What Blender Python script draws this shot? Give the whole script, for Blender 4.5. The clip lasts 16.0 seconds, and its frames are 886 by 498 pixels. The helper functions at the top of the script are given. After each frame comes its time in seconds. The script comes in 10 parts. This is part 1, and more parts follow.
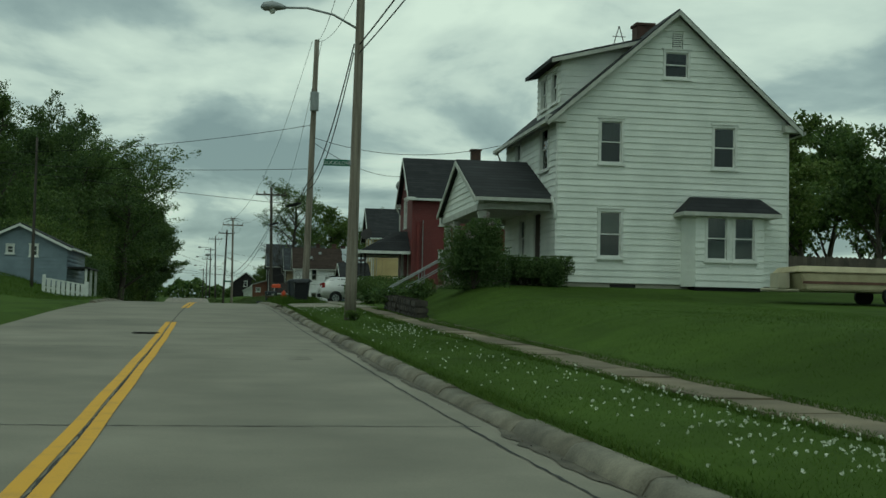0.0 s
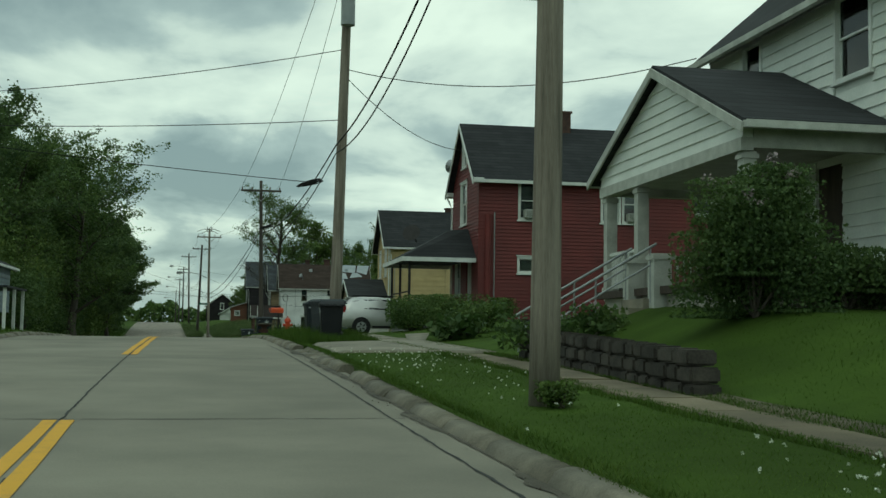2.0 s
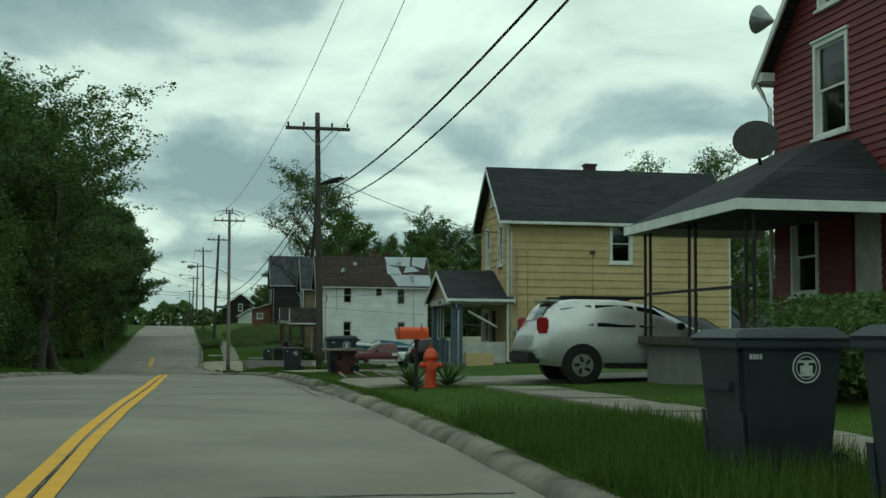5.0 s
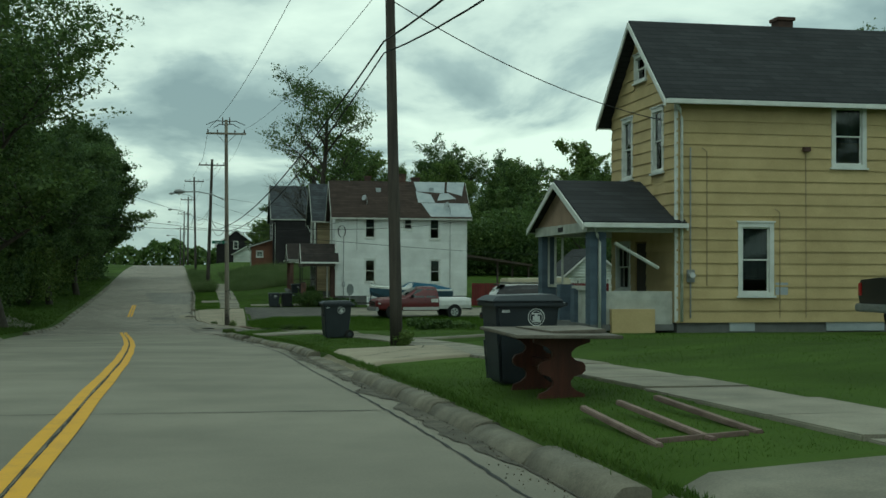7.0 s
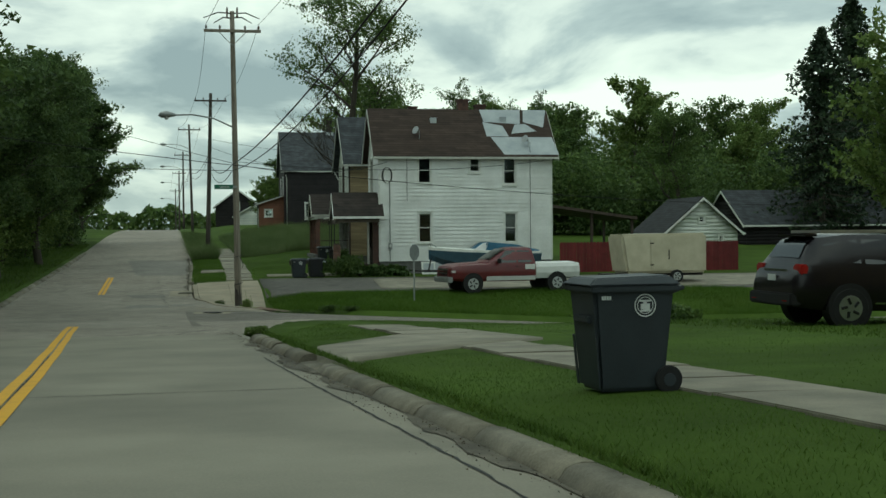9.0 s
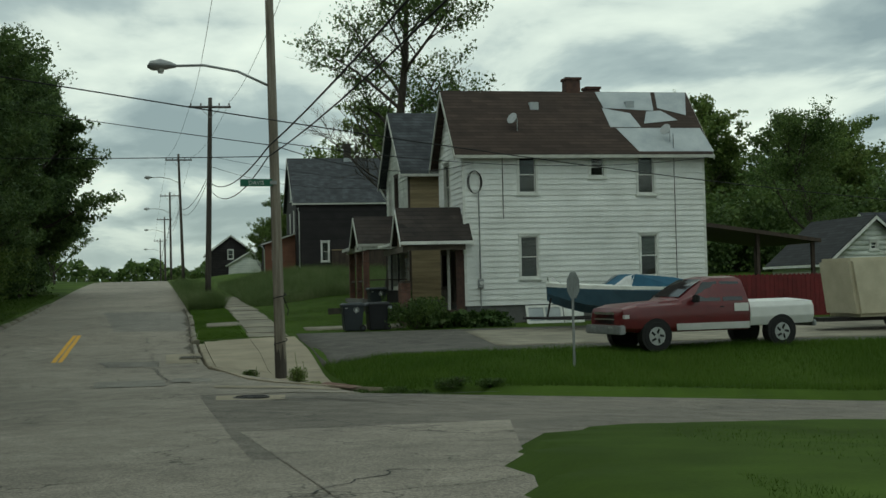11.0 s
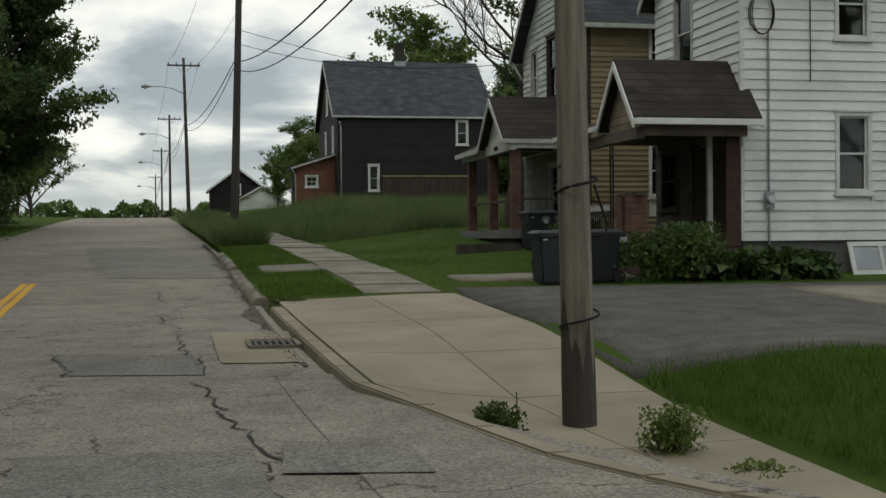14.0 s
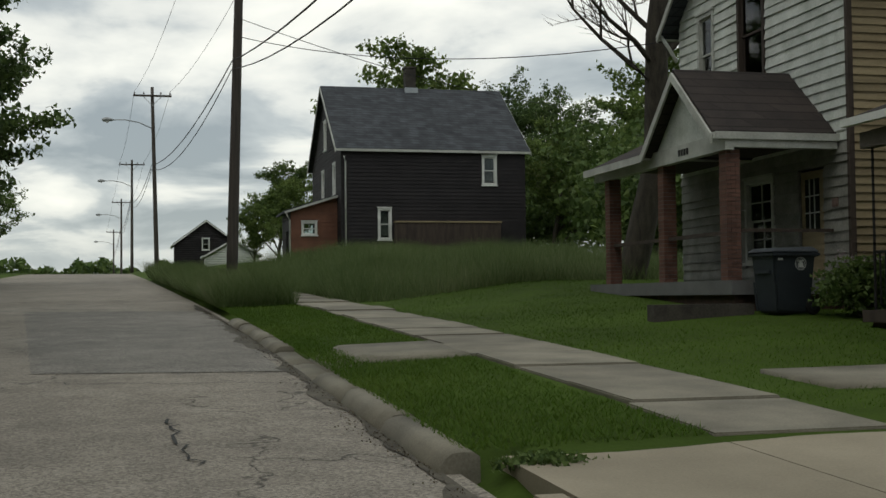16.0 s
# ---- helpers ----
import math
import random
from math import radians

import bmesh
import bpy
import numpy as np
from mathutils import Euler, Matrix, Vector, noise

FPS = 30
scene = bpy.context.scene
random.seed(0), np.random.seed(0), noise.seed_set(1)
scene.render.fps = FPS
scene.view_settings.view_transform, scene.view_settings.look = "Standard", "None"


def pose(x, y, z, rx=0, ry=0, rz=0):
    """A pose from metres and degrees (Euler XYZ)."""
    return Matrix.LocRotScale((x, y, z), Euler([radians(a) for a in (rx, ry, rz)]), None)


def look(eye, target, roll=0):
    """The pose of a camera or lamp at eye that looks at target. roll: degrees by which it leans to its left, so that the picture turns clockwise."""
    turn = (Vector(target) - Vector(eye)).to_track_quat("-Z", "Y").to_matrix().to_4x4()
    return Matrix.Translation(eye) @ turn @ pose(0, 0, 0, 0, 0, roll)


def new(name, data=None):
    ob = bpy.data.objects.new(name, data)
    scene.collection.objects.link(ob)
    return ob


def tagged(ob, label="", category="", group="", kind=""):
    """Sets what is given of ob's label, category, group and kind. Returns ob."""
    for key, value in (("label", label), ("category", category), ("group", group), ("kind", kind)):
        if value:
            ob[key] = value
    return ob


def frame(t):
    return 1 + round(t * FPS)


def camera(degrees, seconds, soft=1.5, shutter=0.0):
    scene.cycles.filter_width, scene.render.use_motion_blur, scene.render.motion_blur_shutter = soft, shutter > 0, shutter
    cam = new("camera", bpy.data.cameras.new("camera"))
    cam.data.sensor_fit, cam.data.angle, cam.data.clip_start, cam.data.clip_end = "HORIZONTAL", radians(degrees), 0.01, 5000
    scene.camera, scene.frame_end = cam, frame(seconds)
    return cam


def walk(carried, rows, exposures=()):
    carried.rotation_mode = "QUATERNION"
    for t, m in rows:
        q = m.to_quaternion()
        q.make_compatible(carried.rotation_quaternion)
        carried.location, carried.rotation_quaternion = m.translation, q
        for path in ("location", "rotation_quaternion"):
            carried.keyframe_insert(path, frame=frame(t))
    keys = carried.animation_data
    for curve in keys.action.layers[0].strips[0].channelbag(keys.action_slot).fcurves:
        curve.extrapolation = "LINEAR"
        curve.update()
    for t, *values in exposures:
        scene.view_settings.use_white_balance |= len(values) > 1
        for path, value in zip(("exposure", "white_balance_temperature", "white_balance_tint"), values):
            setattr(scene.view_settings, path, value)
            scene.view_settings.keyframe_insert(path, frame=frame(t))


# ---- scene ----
cam = camera(40.0, 16.0)

PATH = [
    (0, (2.582, 1.562, 0.832), (2.906, 3.532, 0.937), 1.2),
    (0.5, (2.377, 7.494, 0.926), (2.711, 9.464, 1.019), 1.2),
    (1, (2.194, 13.461, 0.999), (2.545, 15.428, 1.081), 0.7),
    (1.5, (2.177, 19.162, 1.152), (2.544, 21.125, 1.261), 0.3),
    (2, (2.154, 24.741, 1.349), (2.518, 26.703, 1.489), 0.8),
    (2.5, (2.133, 30.18, 1.481), (2.491, 32.143, 1.614), 0.7),
    (3, (2.064, 35.321, 1.603), (2.416, 37.285, 1.729), 0.5),
    (3.5, (1.965, 40.146, 1.818), (2.314, 42.111, 1.941), 0.3),
    (4, (1.85, 45.08, 1.988), (2.189, 47.047, 2.12), 0.2),
    (4.2, (1.79, 47.003, 2.031), (2.127, 48.969, 2.176), 0.1),
    (6.3, (1.18, 66.14, 2.486), (1.533, 68.107, 2.568), 1.3),
    (6.5, (1.165, 68.483, 2.485), (1.522, 70.45, 2.552), 0.9),
    (7, (1.117, 74.314, 2.416), (1.473, 76.282, 2.451), 0.2),
    (7.5, (1.059, 80.416, 2.322), (1.422, 82.383, 2.352), 0.6),
    (8, (0.933, 86.219, 2.251), (1.307, 88.184, 2.267), 0.5),
    (8.5, (0.786, 92.127, 2.103), (1.155, 94.092, 2.091), 0.6),
    (9, (0.644, 98.043, 1.933), (1.004, 100.01, 1.91), -0.5),
    (9.2, (0.552, 100.31, 1.89), (0.907, 102.278, 1.863), -0.8),
    (11.3, (-0.788, 122.663, 1.048), (-0.387, 124.622, 1.118), -1.4),
    (11.5, (-0.891, 124.47, 0.972), (-0.477, 126.425, 1.04), -1.2),
    (12, (-1.122, 128.318, 0.881), (-0.699, 130.272, 0.951), -0.5),
    (12.5, (-1.346, 131.929, 0.767), (-0.938, 133.886, 0.822), 0.4),
    (13, (-1.494, 135.367, 0.687), (-1.079, 137.324, 0.692), -0.5),
    (13.5, (-1.725, 138.892, 0.622), (-1.308, 140.848, 0.604), -0.7),
    (14, (-2.004, 142.304, 0.591), (-1.604, 144.264, 0.572), -0.5),
    (14.5, (-2.276, 145.496, 0.581), (-1.881, 147.457, 0.572), -0.6),
    (15, (-2.507, 148.759, 0.565), (-2.074, 150.711, 0.568), -1.5),
    (15.5, (-2.699, 152.317, 0.544), (-2.232, 154.261, 0.593), -1.5),
    (16, (-2.846, 156.049, 0.583), (-2.378, 157.992, 0.66), -0.6),
]
EXPOSURES = [(0.0, -0.58, 6500, -17), (2.0, -0.34, 6500, -16), (3.5, -0.2, 6400, -16), (6.5, -0.3, 6300, -19), (8.0, -0.12, 6400, -14), (9.0, -0.1, 6600, -10), (11.5, -0.28, 6700, -6), (12.1, -0.2, 6700, -6), (12.5, -0.16, 6750, -3), (13.0, 0.22, 6850, 2), (13.5, 0.24, 6900, 6), (14.0, -0.06, 6950, 12), (14.6, -0.07, 7000, 18), (15.5, -0.08, 6850, 15), (16.0, -0.12, 6950, 11)]
walk(cam, [(t, look(eye, target, roll)) for t, eye, target, roll in PATH], EXPOSURES)

SKY_STRENGTH = 1.0
SUN_STRENGTH = 0.26
CLOUD_DARK, CLOUD_MID, CLOUD_LIGHT, CLOUD_BRIGHT = (0.31, 0.37, 0.405), (0.50, 0.565, 0.59), (0.79, 0.84, 0.82), (1.04, 1.08, 1.02)
HORIZON = (0.42, 0.50, 0.54)

# ---------------------------------------------------------------- world and light
world = bpy.data.worlds.new("overcast_sky")
scene.world = world
world.use_nodes = True
wn, wl = world.node_tree.nodes, world.node_tree.links
wn.clear()
w_out = wn.new("ShaderNodeOutputWorld")
w_bg = wn.new("ShaderNodeBackground")
w_bg.inputs["Strength"].default_value = SKY_STRENGTH
sky = wn.new("ShaderNodeTexSky")
sky.sky_type = "NISHITA"
sky.sun_disc = False
sky.sun_elevation = radians(56)
sky.sun_rotation = radians(221)
w_co = wn.new("ShaderNodeTexCoord")
w_sep = wn.new("ShaderNodeSeparateXYZ")
wl.new(w_co.outputs["Generated"], w_sep.inputs[0])


def wmath(op, a, b):
    n = wn.new("ShaderNodeMath")
    n.operation = op
    for i, v in enumerate((a, b)):
        if isinstance(v, (int, float)):
            n.inputs[i].default_value = v
        else:
            wl.new(v, n.inputs[i])
    return n.outputs[0]


w_up = wmath("ADD", wmath("MAXIMUM", w_sep.outputs[2], 0.0), 0.14)
w_vec = wn.new("ShaderNodeCombineXYZ")
wl.new(wmath("DIVIDE", w_sep.outputs[0], w_up), w_vec.inputs[0])
wl.new(wmath("DIVIDE", w_sep.outputs[1], w_up), w_vec.inputs[1])


def cloud_noise(scale, detail, offset, stretch=1.0):
    m = wn.new("ShaderNodeMapping")
    m.inputs["Location"].default_value = offset
    m.inputs["Scale"].default_value = (scale, scale * stretch, scale)
    wl.new(w_vec.outputs[0], m.inputs[0])
    n = wn.new("ShaderNodeTexNoise")
    n.inputs["Scale"].default_value = 1.0
    n.inputs["Detail"].default_value = detail
    n.inputs["Roughness"].default_value = 0.52
    n.inputs["Distortion"].default_value = 0.35
    wl.new(m.outputs[0], n.inputs[0])
    return n.outputs["Fac"]


def wramp(fac, stops):
    r = wn.new("ShaderNodeValToRGB")
    while len(r.color_ramp.elements) < len(stops):
        r.color_ramp.elements.new(0.5)
    for e, (p, c) in zip(r.color_ramp.elements, stops):
        e.position, e.color = p, (*c, 1)
    wl.new(fac, r.inputs[0])
    return r.outputs[0]


big = cloud_noise(1.5, 7.0, (3.1, 1.7, 0.0), 0.66)
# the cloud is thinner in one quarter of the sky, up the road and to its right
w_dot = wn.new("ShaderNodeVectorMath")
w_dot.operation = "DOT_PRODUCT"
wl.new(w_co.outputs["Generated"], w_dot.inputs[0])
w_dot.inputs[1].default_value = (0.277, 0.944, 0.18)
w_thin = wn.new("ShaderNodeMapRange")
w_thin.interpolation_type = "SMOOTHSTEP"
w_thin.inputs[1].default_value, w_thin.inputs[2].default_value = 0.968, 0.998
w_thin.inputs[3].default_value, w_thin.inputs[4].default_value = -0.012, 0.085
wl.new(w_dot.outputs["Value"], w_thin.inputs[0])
# and thicker in a bank just left of that
w_dot2 = wn.new("ShaderNodeVectorMath")
w_dot2.operation = "DOT_PRODUCT"
wl.new(w_co.outputs["Generated"], w_dot2.inputs[0])
w_dot2.inputs[1].default_value = (0.085, 0.984, 0.155)
w_thick = wn.new("ShaderNodeMapRange")
w_thick.interpolation_type = "SMOOTHSTEP"
w_thick.inputs[1].default_value, w_thick.inputs[2].default_value = 0.983, 0.999
w_thick.inputs[3].default_value, w_thick.inputs[4].default_value = 0.0, -0.04
wl.new(w_dot2.outputs["Value"], w_thick.inputs[0])
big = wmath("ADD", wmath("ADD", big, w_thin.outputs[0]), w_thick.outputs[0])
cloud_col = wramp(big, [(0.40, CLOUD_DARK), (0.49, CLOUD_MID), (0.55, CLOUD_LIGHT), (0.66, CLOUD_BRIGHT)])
w_low = wramp(w_sep.outputs[2], [(0.0, (1, 1, 1)), (0.075, (0, 0, 0))])
w_mix = wn.new("ShaderNodeMixRGB")
wl.new(w_low, w_mix.inputs[0])
wl.new(cloud_col, w_mix.inputs[1])
w_mix.inputs[2].default_value = (*HORIZON, 1)
w_mix2 = wn.new("ShaderNodeMixRGB")
w_mix2.blend_type = "ADD"
w_mix2.inputs[0].default_value = 0.018
wl.new(w_mix.outputs[0], w_mix2.inputs[1])
wl.new(sky.outputs[0], w_mix2.inputs[2])
# an overcast sky is brightest overhead
w_gain = wn.new("ShaderNodeMapRange")
w_gain.inputs[1].default_value, w_gain.inputs[2].default_value = 0.3, 1.0
w_gain.inputs[3].default_value, w_gain.inputs[4].default_value = 1.0, 1.55
wl.new(w_sep.outputs[2], w_gain.inputs[0])
w_scale = wn.new("ShaderNodeVectorMath")
w_scale.operation = "SCALE"
wl.new(w_mix2.outputs[0], w_scale.inputs[0])
wl.new(w_gain.outputs[0], w_scale.inputs["Scale"])
wl.new(w_scale.outputs[0], w_bg.inputs[0])
wl.new(w_bg.outputs[0], w_out.inputs[0])

sun = new("sun", bpy.data.lights.new("sun", "SUN"))
sun.data.energy = SUN_STRENGTH
sun.data.angle = radians(25)
sun.data.color = (1.0, 0.97, 0.9)
sun.matrix_world = look((0, 0, 60), (26, 30, 0))


# ---------------------------------------------------------------- materials
def material(name, col, col2=None, rough=0.8, scale=6.0, fine=60.0, bump=0.15, dist=0.01, metal=0.0, contrast=(0.35, 0.65),
             random_piece=0.0, stretch=(1, 1, 1), spec=0.35, blotch=0.0):
    m = bpy.data.materials.new(name)
    m.use_nodes = True
    n, l = m.node_tree.nodes, m.node_tree.links
    bs = n["Principled BSDF"]
    bs.inputs["Roughness"].default_value = rough
    bs.inputs["Metallic"].default_value = metal
    bs.inputs["Specular IOR Level"].default_value = spec
    geo = n.new("ShaderNodeNewGeometry")
    mp = n.new("ShaderNodeMapping")
    mp.inputs["Scale"].default_value = stretch
    l.new(geo.outputs["Position"], mp.inputs[0])
    n1 = n.new("ShaderNodeTexNoise")
    n1.inputs["Scale"].default_value = scale
    n1.inputs["Detail"].default_value = 6
    l.new(mp.outputs[0], n1.inputs[0])
    n2 = n.new("ShaderNodeTexNoise")
    n2.inputs["Scale"].default_value = fine
    n2.inputs["Detail"].default_value = 3
    l.new(mp.outputs[0], n2.inputs[0])
    mixf = n.new("ShaderNodeMath")
    mixf.operation = "MULTIPLY_ADD"
    l.new(n2.outputs["Fac"], mixf.inputs[0])
    mixf.inputs[1].default_value = 0.35
    sc = n.new("ShaderNodeMath")
    sc.operation = "MULTIPLY"
    l.new(n1.outputs["Fac"], sc.inputs[0])
    sc.inputs[1].default_value = 0.65
    l.new(sc.outputs[0], mixf.inputs[2])
    rp = n.new("ShaderNodeValToRGB")
    col2 = col2 or tuple(c * 0.7 for c in col)
    rp.color_ramp.elements[0].position, rp.color_ramp.elements[1].position = contrast
    rp.color_ramp.elements[0].color = (*col2, 1)
    rp.color_ramp.elements[1].color = (*col, 1)
    l.new(mixf.outputs[0], rp.inputs[0])
    out = rp.outputs[0]
    if blotch:
        n3 = n.new("ShaderNodeTexNoise")
        n3.inputs["Scale"].default_value = 0.23
        n3.inputs["Detail"].default_value = 4
        l.new(geo.outputs["Position"], n3.inputs[0])
        r3 = n.new("ShaderNodeMapRange")
        r3.inputs[1].default_value, r3.inputs[2].default_value = 0.35, 0.65
        r3.inputs[3].default_value, r3.inputs[4].default_value = 1 - blotch, 1 + blotch
        l.new(n3.outputs["Fac"], r3.inputs[0])
        mul = n.new("ShaderNodeVectorMath")
        mul.operation = "SCALE"
        l.new(out, mul.inputs[0])
        l.new(r3.outputs[0], mul.inputs["Scale"])
        out = mul.outputs[0]
    if random_piece:
        oi = n.new("ShaderNodeObjectInfo")
        mr = n.new("ShaderNodeMapRange")
        mr.inputs[3].default_value, mr.inputs[4].default_value = 1 - random_piece, 1 + random_piece
        l.new(oi.outputs["Random"], mr.inputs[0])
        mul = n.new("ShaderNodeVectorMath")
        mul.operation = "SCALE"
        l.new(out, mul.inputs[0])
        l.new(mr.outputs[0], mul.inputs["Scale"])
        out = mul.outputs[0]
    l.new(out, bs.inputs["Base Color"])
    if bump:
        b = n.new("ShaderNodeBump")
        b.inputs["Strength"].default_value = bump
        b.inputs["Distance"].default_value = dist
        l.new(mixf.outputs[0], b.inputs["Height"])
        l.new(b.outputs[0], bs.inputs["Normal"])
    return m


def island_material(name, dark, mid, light, rough=0.6, translucent=0.25, spec=0.25):
    """Leaves and blades: the colour varies from piece to piece."""
    m = bpy.data.materials.new(name)
    m.use_nodes = True
    n, l = m.node_tree.nodes, m.node_tree.links
    bs = n["Principled BSDF"]
    bs.inputs["Roughness"].default_value = rough
    bs.inputs["Specular IOR Level"].default_value = spec
    geo = n.new("ShaderNodeNewGeometry")
    n1 = n.new("ShaderNodeTexNoise")
    n1.inputs["Scale"].default_value = 0.45
    n1.inputs["Detail"].default_value = 4
    l.new(geo.outputs["Position"], n1.inputs[0])
    ad = n.new("ShaderNodeMath")
    ad.operation = "MULTIPLY_ADD"
    l.new(geo.outputs["Random Per Island"], ad.inputs[0])
    ad.inputs[1].default_value = 0.55
    sb = n.new("ShaderNodeMath")
    sb.operation = "MULTIPLY_ADD"
    l.new(n1.outputs["Fac"], sb.inputs[0])
    sb.inputs[1].default_value, sb.inputs[2].default_value = 1.3, -0.42
    l.new(sb.outputs[0], ad.inputs[2])
    rp = n.new("ShaderNodeValToRGB")
    rp.color_ramp.elements.new(0.5)
    for e, (p, c) in zip(rp.color_ramp.elements, ((0.15, dark), (0.5, mid), (0.9, light))):
        e.position, e.color = p, (*c, 1)
    l.new(ad.outputs[0], rp.inputs[0])
    l.new(rp.outputs[0], bs.inputs["Base Color"])
    tr = n.new("ShaderNodeBsdfTranslucent")
    l.new(rp.outputs[0], tr.inputs[0])
    mx = n.new("ShaderNodeMixShader")
    mx.inputs[0].default_value = translucent
    l.new(bs.outputs[0], mx.inputs[1])
    l.new(tr.outputs[0], mx.inputs[2])
    l.new(mx.outputs[0], n["Material Output"].inputs[0])
    return m


def shingle_material(name, col, col2, row=0.14, width=0.9):
    """Asphalt shingles in courses; the pattern follows the height and the run of the eave."""
    m = material(name, col, col2, 0.92, 1.6, 40, 0.25, 0.012, contrast=(0.3, 0.7))
    n, l = m.node_tree.nodes, m.node_tree.links
    bs = n["Principled BSDF"]
    geo = n.new("ShaderNodeNewGeometry")
    sp = n.new("ShaderNodeSeparateXYZ")
    l.new(geo.outputs["Position"], sp.inputs[0])
    ad = n.new("ShaderNodeMath")
    l.new(sp.outputs[0], ad.inputs[0])
    l.new(sp.outputs[1], ad.inputs[1])
    cb = n.new("ShaderNodeCombineXYZ")
    l.new(ad.outputs[0], cb.inputs[0])
    l.new(sp.outputs[2], cb.inputs[1])
    br = n.new("ShaderNodeTexBrick")
    br.inputs["Scale"].default_value = 1
    br.inputs["Brick Width"].default_value, br.inputs["Row Height"].default_value = width, row
    br.inputs["Mortar Size"].default_value = 0.012
    br.inputs["Color1"].default_value = (0.72, 0.72, 0.72, 1)
    br.inputs["Color2"].default_value = (1.2, 1.2, 1.2, 1)
    br.inputs["Mortar"].default_value = (0.5, 0.5, 0.5, 1)
    l.new(cb.outputs[0], br.inputs[0])
    src = bs.inputs["Base Color"].links[0].from_socket
    mu = n.new("ShaderNodeMixRGB")
    mu.blend_type = "MULTIPLY"
    mu.inputs[0].default_value = 1
    l.new(src, mu.inputs[1])
    l.new(br.outputs["Color"], mu.inputs[2])
    l.new(mu.outputs[0], bs.inputs["Base Color"])
    return m


def asphalt_material(name, light, dark, crack_depth=0.75, scale=0.5):
    """Old asphalt: a speckle of stones, worn blotches and a web of fine cracks in places."""
    m = material(name, light, dark, 0.93, 1.7, 30, 0.0, contrast=(0.34, 0.66), blotch=0.12)
    n, l = m.node_tree.nodes, m.node_tree.links
    bs = n["Principled BSDF"]
    src = bs.inputs["Base Color"].links[0].from_socket
    geo = n.new("ShaderNodeNewGeometry")
    st = n.new("ShaderNodeTexVoronoi")
    st.inputs["Scale"].default_value = 55
    l.new(geo.outputs["Position"], st.inputs["Vector"])
    sp = n.new("ShaderNodeSeparateColor")
    l.new(st.outputs["Color"], sp.inputs[0])
    sr = n.new("ShaderNodeMapRange")
    sr.inputs[3].default_value, sr.inputs[4].default_value = 0.62, 1.42
    l.new(sp.outputs[0], sr.inputs[0])
    no = n.new("ShaderNodeTexNoise")
    no.inputs["Scale"].default_value = 2.2
    no.inputs["Detail"].default_value = 6
    l.new(geo.outputs["Position"], no.inputs[0])
    mv = n.new("ShaderNodeVectorMath")
    mv.operation = "MULTIPLY_ADD"
    mv.inputs[1].default_value = (0.9, 0.9, 0.9)
    l.new(no.outputs["Color"], mv.inputs[0])
    l.new(geo.outputs["Position"], mv.inputs[2])
    vo = n.new("ShaderNodeTexVoronoi")
    vo.feature = "DISTANCE_TO_EDGE"
    vo.inputs["Scale"].default_value = scale
    l.new(mv.outputs[0], vo.inputs["Vector"])
    cr = n.new("ShaderNodeMapRange")
    cr.inputs[1].default_value, cr.inputs[2].default_value = 0.0, 0.012
    cr.inputs[3].default_value, cr.inputs[4].default_value = 1 - crack_depth, 1.0
    l.new(vo.outputs["Distance"], cr.inputs[0])
    nm = n.new("ShaderNodeTexNoise")
    nm.inputs["Scale"].default_value = 0.33
    l.new(geo.outputs["Position"], nm.inputs[0])
    mm = n.new("ShaderNodeMapRange")
    mm.inputs[1].default_value, mm.inputs[2].default_value = 0.47, 0.56
    l.new(nm.outputs["Fac"], mm.inputs[0])
    mx = n.new("ShaderNodeMix")
    l.new(mm.outputs[0], mx.inputs[0])
    mx.inputs[2].default_value = 1.0
    l.new(cr.outputs[0], mx.inputs[3])
    k = n.new("ShaderNodeMath")
    k.operation = "MULTIPLY"
    l.new(sr.outputs[0], k.inputs[0])
    l.new(mx.outputs[0], k.inputs[1])
    sc = n.new("ShaderNodeVectorMath")
    sc.operation = "SCALE"
    l.new(src, sc.inputs[0])
    l.new(k.outputs[0], sc.inputs["Scale"])
    l.new(sc.outputs[0], bs.inputs["Base Color"])
    b = n.new("ShaderNodeBump")
    b.inputs["Strength"].default_value, b.inputs["Distance"].default_value = 0.8, 0.006
    l.new(k.outputs[0], b.inputs["Height"])
    l.new(b.outputs[0], bs.inputs["Normal"])
    return m


M = {}
M["asphalt"] = material("worn_concrete_road", (0.228, 0.208, 0.163), (0.165, 0.151, 0.118), 0.85, 0.7, 55, 0.25, 0.004, blotch=0.16)
M["asphalt_old"] = asphalt_material("old_rough_asphalt", (0.285, 0.252, 0.208), (0.185, 0.163, 0.135))
M["asphalt_side"] = asphalt_material("side_street_asphalt", (0.20, 0.178, 0.148), (0.10, 0.089, 0.075), 0.8, 0.7)
M["asphalt_patch"] = asphalt_material("asphalt_patch", (0.23, 0.212, 0.185), (0.15, 0.138, 0.12), 0.5, 0.9)
M["tar"] = material("black_tar_crack", (0.03, 0.03, 0.028), None, 0.8, 8, 60, 0.3)
M["concrete"] = material("weathered_concrete", (0.265, 0.24, 0.185), (0.14, 0.127, 0.098), 0.88, 1.4, 60, 0.35, 0.005, blotch=0.14, random_piece=0.1)
M["concrete_soiled"] = material("soil_stained_concrete", (0.215, 0.175, 0.118), (0.095, 0.08, 0.052), 0.92, 1.1, 45, 0.45, 0.008, blotch=0.25, random_piece=0.12)
M["concrete_new"] = material("newer_pale_concrete", (0.325, 0.278, 0.202), (0.225, 0.192, 0.138), 0.88, 1.0, 60, 0.3, 0.004, blotch=0.14, random_piece=0.06)
